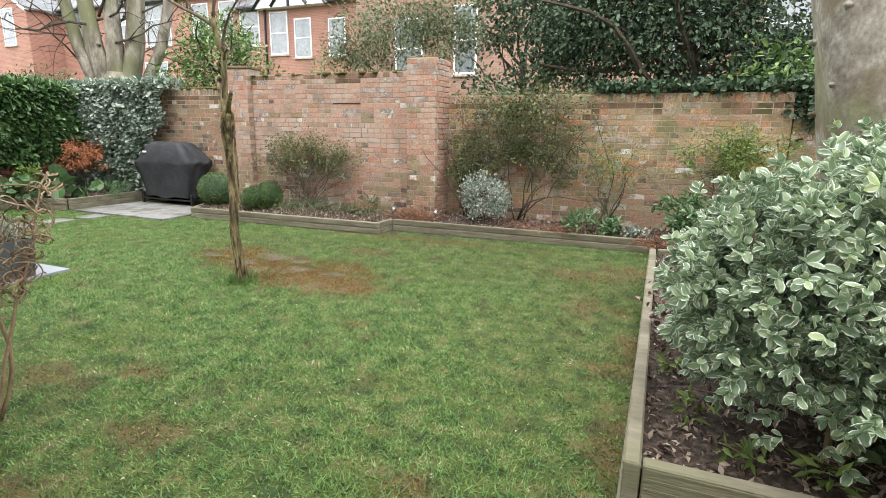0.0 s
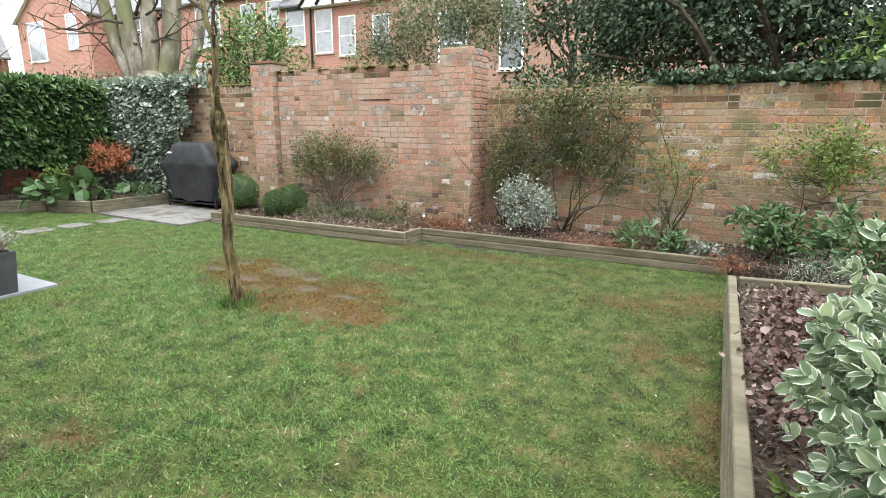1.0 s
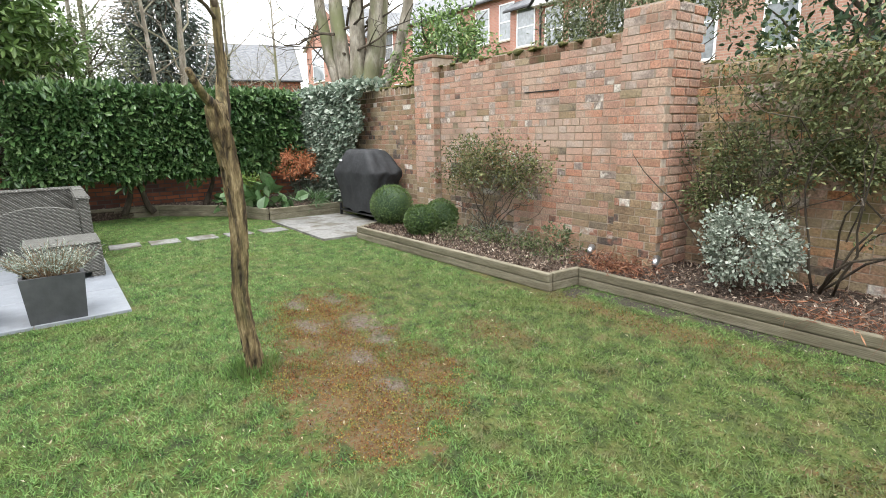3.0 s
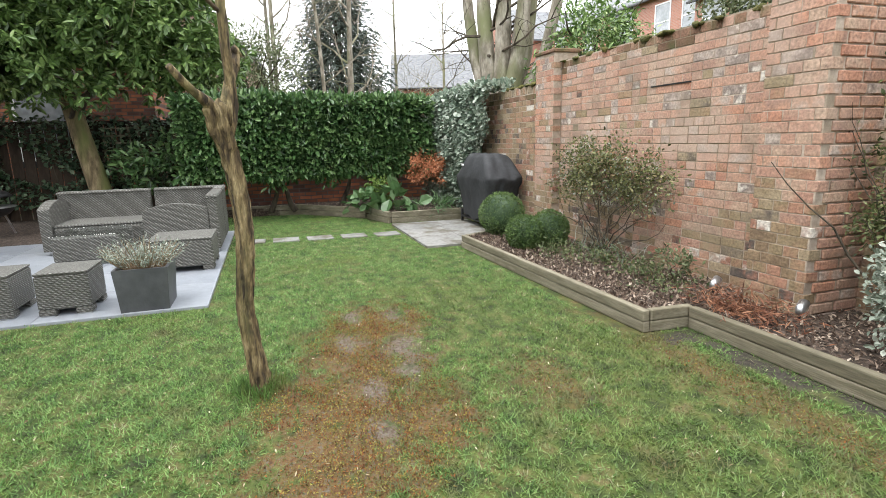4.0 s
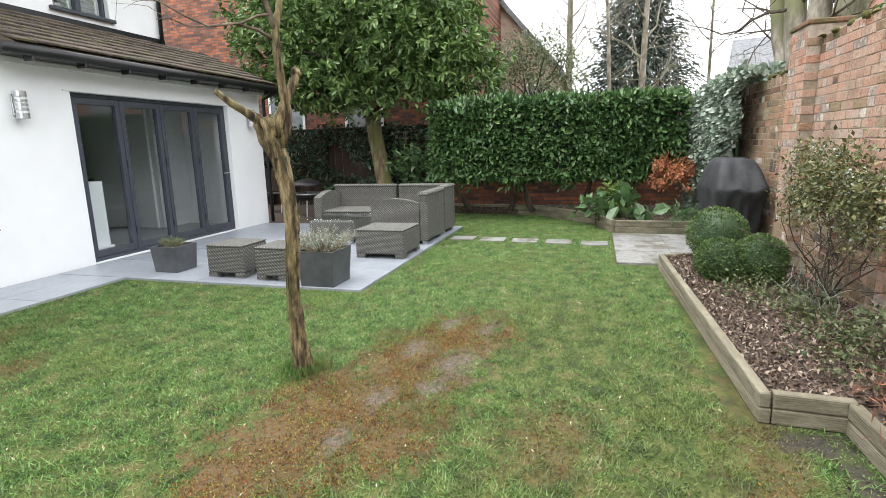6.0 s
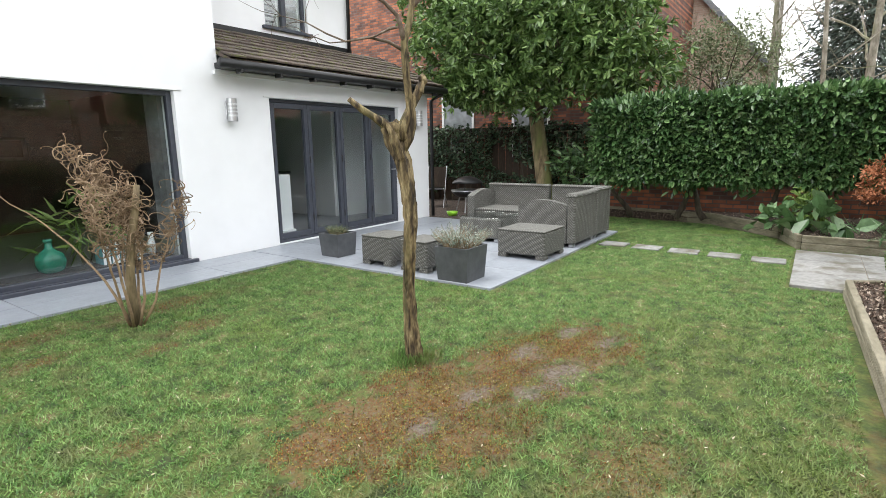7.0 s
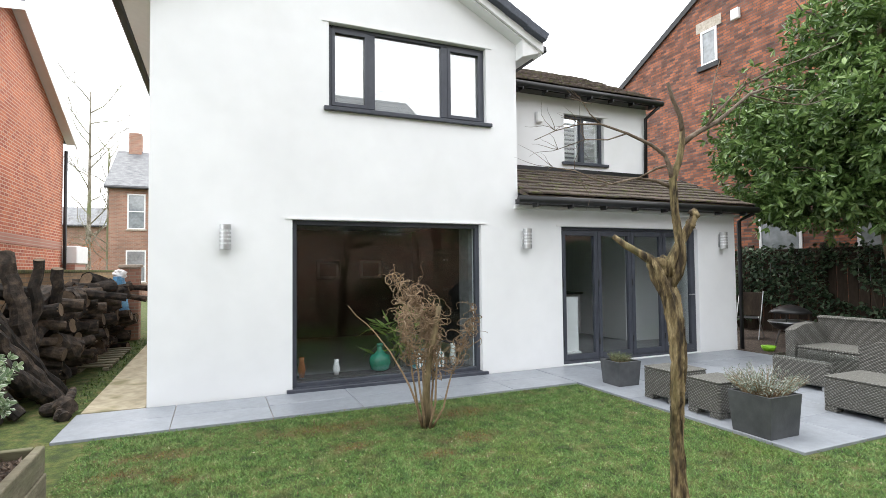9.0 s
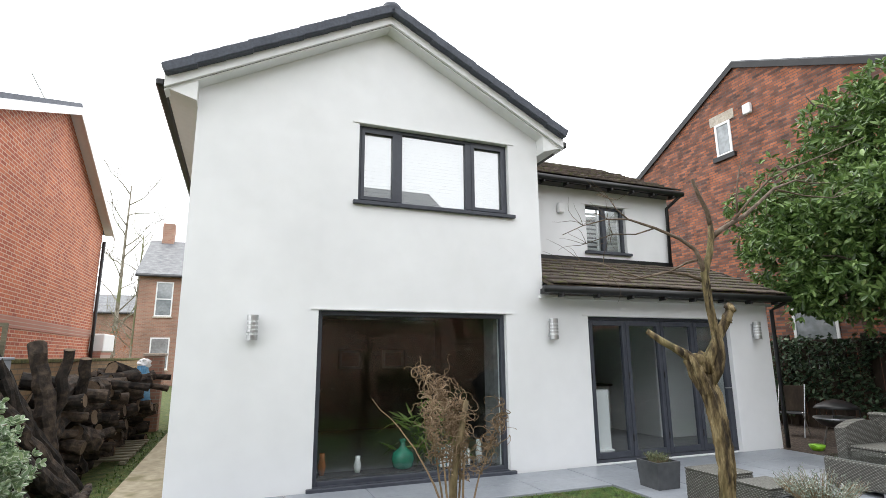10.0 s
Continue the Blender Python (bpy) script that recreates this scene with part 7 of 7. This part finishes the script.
part("porch", Geo().span((4.4, -.3, 0), (5.7, 1.6, 1.75)), M["redbrick_y"], nb1)
part("porch_fascia", Geo().span((4.4, -.35, 1.75), (5.75, 1.7, 2.25), .02), M["upvc"], nb1, "white flat-roof fascia")
# Victorian house with its tall gable end
nb2 = far_house("house", (-14.0, -3.8, 0), 90, 11.4, 11, 7.0, 2.95, "oldbrick_x", "slate", "tall dark red Victorian brick house with slate roof", [], "front", trim="black", proud=.05, o=.1, t=.07)
for x, z, ww, hh in ((-.60, 7.3, .54, 1.02), (1.3, 1.2, 1.1, 1.7), (3.6, 1.1, 1.1, 1.7), (2.9, 4.2, 1.0, 1.5)):
    fr = part("window", Geo().span((x - ww / 2, -.03, z), (x - ww / 2 + .07, .02, z + hh)).span((x + ww / 2 - .07, -.03, z), (x + ww / 2, .02, z + hh)).span((x - ww / 2 + .07, -.03, z), (x + ww / 2 - .07, .02, z + .07)).span((x - ww / 2 + .07, -.03, z + hh - .07), (x + ww / 2 - .07, .02, z + hh)), M["upvc"], nb2, "white framed window")
    part("pane", Geo().span((x - ww / 2 + .07, -.01, z + .07), (x + ww / 2 - .07, -.005, z + hh - .07)), M["farpane"], fr)
    part("lintel", Geo().span((x - ww / 2 - .15, -.02, z + hh + .004), (x + ww / 2 + .15, .01, z + hh + .3)), M["stone"], fr, "pale stone lintel")
    part("sill", Geo().span((x - ww / 2 - .1, -.1, z - .14), (x + ww / 2 + .1, 0, z - .003)), M["black"], fr)
part("vent_box", Geo().box((.3, -.06, 8.35), (.24, .12, .3), .02), M["upvc"], nb2, "white boiler flue box")
part("chimney_pipe", Geo().tube([(5.4, 2, 7.6), (5.4, 2, 9.2)], .1, 10), M["bark_grey"], nb2)
# a second old house beyond the hedge
nb3 = far_house("house", (-23, .3, 0), 90, 7.6, 10, 4.4, 4.4, "palebrick_x", "slate", "old pale brick house beyond the hedge", [(-2.9, 3.2, .9, 1.6), (-1.2, 3.2, .9, 1.6), (1.0, 3.3, .9, 1.5), (3.0, 2.4, .8, 1.3)], "front", trim="slate")
# red brick terrace behind the garden wall
nb4 = far_house("house", (-29.6, 24.5, 0), 0, 15.4, 9, 8.6, 3, "redbrick_y", "slate", "red brick terrace with white sash windows", [(-5.8, 6.4, 1.2, 2.0), (-7.0 + 2.4, 3.0, 1.2, 1.8), (1.2, 6.0, 2.1, 2.9), (.8, 3.6, 1.9, 1.5), (-2.0, 6.3, 1.2, 2.0), (4.6, 6.2, 1.2, 1.9), (6.6, 6.2, 1.2, 1.9)], "x")
nb5 = far_house("house", (-41.4, 22.5, 0), 0, 8.6, 10, 8.4, 2.8, "redbrick_y", "slate", "red brick house with a gable and white windows", [(-2.0, 5.6, 2.2, 2.6), (2.4, 6.2, 1.2, 2.2), (2.0, 2.6, 1.6, 1.6), (-2.2, 2.6, 1.8, 1.6)], "front")
nb6 = far_house("house", (-18.2, 24.0, 0), 0, 8.0, 9, 7.6, 2.6, "redbrick_y", "slate", "red brick house with a timbered gable", [(-2.85, 5.6, 1.3, 1.9), (-.95, 5.1, 1.15, 2.1), (.55, 4.9, 1.05, 1.9), (2.6, 4.9, 1.0, 1.8)], "x")
gb = part("timbered_gable", Geo().prism([(-2.1, 7.3), (2.3, 7.3), (.1, 9.4)], -.5, .3, "y"), M["upvc"], nb6, "white gable with dark timbers")
for a, b in (((-2.2, 7.25), (.1, 9.5)), ((2.4, 7.25), (.1, 9.5)), ((.1, 7.3), (.1, 9.3)), ((-1.0, 7.35), (-.2, 8.2)), ((1.2, 7.35), (.4, 8.2))):
    part("timber", Geo().tube([(a[0], -.53, a[1]), (b[0], -.53, b[1])], .09, 4), M["black"], gb)
part("downpipe", Geo().tube([(-1.75, -.1, 7.5), (-1.75, -.1, 0)], .06, 8), M["black"], nb6)
nb7 = far_house("house", (-2.2, 19.5, 0), 0, 19, 9, 8.8, 3, "oldbrick_y", "slate", "pale brown brick house behind the trees", [(-4.9, 3.4, .9, 2.4), (-7.2, 3.3, 1.2, 2.2), (5.4, 3.4, 1.6, 2.4), (2.6, 3.4, 1.2, 2.2)], "x")
nb8 = far_house("house", (-53, 20.5, 0), 75, 8, 9, 6.6, 3.6, "oldbrick_x", "slate", "distant grey slate-roofed house", [(0, 3, 1.2, 1.6)], "x")
# cottage and terrace seen down the side path
nb9 = far_house("house", (.5, -28, 0), 180, 8.2, 8, 6.4, 2.6, "oldbrick_y", "slate", "brick cottage with grey slate roof", [(-2.75, 3.9, .9, 2.0), (-2.75, .9, 1.0, 1.8)], "x")
part("chimney", Geo().box((-3.3, 4, 9.3), (.7, .7, 1.9), .02), M["oldbrick_y"], nb9, "brick chimney stack")
nb10 = far_house("house", (10.5, -48, 0), 180, 14, 8, 5.6, 1.8, "oldbrick_y", "slate", "distant brick terrace with bay windows", [(3.6, 3.2, 1.2, 1.6), (6, 3.2, 1.2, 1.6), (3.6, .8, 1.4, 1.6), (6, .8, 1.2, 1.6)], "x")
part("chimney", Geo().box((2.6, 4, 7.8), (.9, .7, 1.3), .02), M["oldbrick_y"], nb10)

# ---- background trees ----
mt = thing("pollard_tree", (-12.15, 9.4, 0), 0, "old pollarded tree with several thick grey stems", "tree")
part("trunk", Geo().tube([(0, 0, -.05), (0, 0, .6), (0, 0, 1.6), (0, .05, 2.2), (0, .1, 2.6)], [.55, .46, .44, .46, .30], 16, .06), M["bark_grey"], mt, smooth=True)
for dx, dy, r in ((-.75, -.45, .15), (-.35, -.25, .20), (.05, .05, .21), (.45, .35, .20), (.25, .62, .17), (.80, .95, .14)):
    part("stem", Geo().tube([(dx * .25, dy * .25, 1.9), (dx * .55, dy * .55, 2.5), (dx * .85, dy * .8, 3.2), (dx * 1.05, dy, 4.2), (dx * 1.2, dy * 1.2, 5.6), (dx * 1.5, dy * 1.5, 7.8)], [r * 1.05, r, r * .92, r * .8, r * .65, r * .4], 12, .06), M["bark_grey"], mt, smooth=True)
for k in range(16):
    g = Geo()
    a = rng.uniform(0, 6.28)
    grow(g, (rng.normal() * .4, rng.normal() * .2, rng.uniform(2.7, 4.6)), (np.cos(a), np.sin(a) * .5, .3), 1.9, .035, 2, .2, 3, .6, .03)
    part("branch", g, M["bark_dark"], mt)


def bare_tree(at, h, r, label, lean=(0, 0), kids=4, depth=3, material="bark_grey"):
    ob = thing("bare_tree", at, 0, label, "tree", "bare trees beyond the garden")
    pts = [(lean[0] * z * z / h, lean[1] * z * z / h, z) for z in np.linspace(-.05, h, 9)]
    part("trunk", Geo().tube(pts, np.linspace(r, r * .25, 9), 9, .04), M[material], ob, smooth=True)
    for z in np.linspace(h * .16, h * .95, 15):
        g = Geo()
        a = rng.uniform(0, 6.28)
        grow(g, (lean[0] * z * z / h, lean[1] * z * z / h, z), (np.cos(a), np.sin(a), .75), h * .22, r * .30, depth - 1, .16, kids, .62, .05, 5)
        part("branch", g, M[material], ob, "bare winter branch")
    return ob


bare_tree((-20.5, 4.7, 0), 11, .11, "tall bare tree against the white sky", depth=4)
bare_tree((-19.0, 7.0, 0), 10, .13, "bare tree with forked grey stems", (.02, .03))
bare_tree((-18.0, 6.1, 0), 9.5, .08, "slender bare tree beside the conifer", (-.02, -.06))
bare_tree((-24.0, 4.6, 0), 12, .11, "bare twiggy tree beyond the hedge", depth=4)
bare_tree((-24.0, 9.8, 0), 9, .09, "bare twiggy tree beside far houses", depth=4)
bare_tree((-30.0, 14.0, 0), 9, .12, "bare twiggy tree beside far houses")
bare_tree((7.8, -40, 0), 15, .19, "bare street tree down the side path", depth=4)
bare_tree((5.6, -34, 0), 10, .13, "bare street tree beside the cottage", depth=4)
cf = thing("conifer", (-22.0, 7.1, 0), 0, "tall dark conifer beyond the hedge", "tree")
part("trunk", Geo().tube([(0, 0, 0), (0, 0, 9)], [.25, .04], 8), M["bark_dark"], cf)
n = 30000
z = 9.4 * (1 - np.sqrt(rng.random(n))) + .6
rad = (1 - z / 10.2) * 2.7 * (.35 + .65 * rng.random(n)) * (1 + .28 * np.sin(z * 5 + 2 * np.sin(rng.integers(0, 9, n))))
a = rng.uniform(0, 6.28, n)
p = np.stack([np.cos(a) * rad, np.sin(a) * rad, z], 1)
o = np.stack([np.cos(a), np.sin(a), np.full(n, -.25)], 1)
part("crown", leaves(Geo(), p, o, .24, .05, .45, .3), M["conifer"], cf)


def leafy_tree(name, at, blobs, material, leaf, label, trunk=.12, height=2.6, wood="bark_dark", rounded=True, cr=.16, shell=.35):
    ob = thing(name, at, 0, label, "tree")
    g = Geo()
    part("trunk", Geo().tube([(0, 0, -.05), (.03, .02, height * .5), (0, 0, height)], [trunk, trunk * .8, trunk * .55], 9, .04), M[wood], ob, smooth=True)
    for k in range(16):
        a = rng.uniform(0, 6.28)
        twisty(g, (0, 0, height * rng.uniform(.5, 1)), (np.cos(a) * .8, np.sin(a) * .8, .8), blobs[0][1][2] * rng.uniform(1, 1.8), trunk * .3, 8, .18, .03, 5)
    part("limb_work", g, M[wood], ob, kind="stuff")
    g = Geo()
    for c, r, n in blobs:
        p, o = clumped(c, r, n, max(20, n // 45), cr, shell, -.85)
        leaves(g, p, o, *leaf, .8, .35, .18, rounded)
    part("crown", g, M[material], ob)
    return ob


leafy_tree("evergreen_shrub", (-9.9, 10.4, 0), [((0, 0, 2.85), (1.35, .9, 1.05), 4600)], "laurel_tree", (.11, .04), "rounded evergreen shrub above the wall")
leafy_tree("olive_tree", (-4.6, 9.6, 0), [((0, 0, 3.2), (1.4, .8, .85), 7600), ((-1.1, .2, 2.8), (.7, .6, .5), 2400), ((1.0, .3, 3.2), (.9, .6, .8), 3000)], "olive", (.07, .025), "airy grey-green tree above the garden wall", .07, 2.4, "bark_dark", False, .12, .2)
leafy_tree("yellow_shrub", (-7.6, 11.5, 0), [((0, 0, 2.5), (.9, .7, .7), 900)], "lime", (.07, .025), "pale yellow-green shrub behind the wall", .05, 2.0, rounded=False)
leafy_tree("ivy_clad_tree", (.2, 10.2, 0), [((-.3, 0, 3.6), (2.6, 1.2, 1.9), 34000), ((1.5, .1, 2.35), (1.3, .8, .6), 5600), ((-2.0, .2, 2.6), (.9, .8, .7), 2200)], "ivy_dark", (.08, .042), "large dark ivy-clad evergreen behind the wall", .25, 3.2)
leafy_tree("dark_evergreen", (-2.9, 11.8, 0), [((0, 0, 3.9), (1.1, .9, 1.3), 2200)], "ivy_dark", (.12, .06), "dark evergreen behind the garden wall", .12, 3)
leafy_tree("laurel_shrub", (1.9, 9.0, 0), [((0, 0, 2.15), (.9, .55, .55), 1400)], "laurel_tree", (.12, .05), "leafy laurel growing over the wall", .06, 1.8)
leafy_tree("evergreen_shrub", (-2.6, 8.9, 0), [((0, 0, 1.95), (.7, .4, .35), 700)], "ivy_dark", (.08, .05), "dark evergreen growth behind the wall", .05, 1.7)
leafy_tree("evergreen_shrub", (-16, 9.8, 0), [((0, 0, 1.9), (2.4, 1.2, .9), 5000)], "olive", (.09, .035), "bushy growth beyond the hedge", .08, 1.6)
leafy_tree("evergreen_tree", (-16.5, 4.0, 0), [((0, 0, 3.4), (1.2, 1.5, 1.1), 5200)], "olive", (.09, .035), "light green evergreen beyond the hedge", .1, 2.6)
leafy_tree("evergreen_shrub", (5.2, -24, 0), [((0, 0, 2.2), (1.2, .8, .8), 700)], "orange", (.12, .03), "twiggy brownish shrub before the cottage", .06, 1.6)
iv = thing("ivy", (.7, 8.0, 0), 0, "ivy trailing along the top of the garden wall", "ivy")
q = np.stack([rng.uniform(-1.6, 1.4, 2200), rng.uniform(-.12, .25, 2200), 1.92 + np.abs(rng.normal(size=2200)) * .06], 1)
g = leaves(Geo(), q, np.tile([[0, -.4, .8]], (2200, 1)), .075, .06, .7, .2, .15, True)
p, o = clumped((1.0, -.05, 1.75), (.42, .16, .32), 900, 40, .07, .3)
leaves(g, p, o + np.array([0, -.6, 0]), .075, .06, .7, .5, .15, True)
part("foliage", g, M["ivy_dark"], iv)
part("runner", Geo().tube([(-1.6, 0, 1.95), (-.6, .05, 1.96), (.4, 0, 1.95), (1.2, -.05, 1.85), (1.3, -.12, 1.6)], .012, 6), M["bark_dark"], iv, "woody creeping stem")
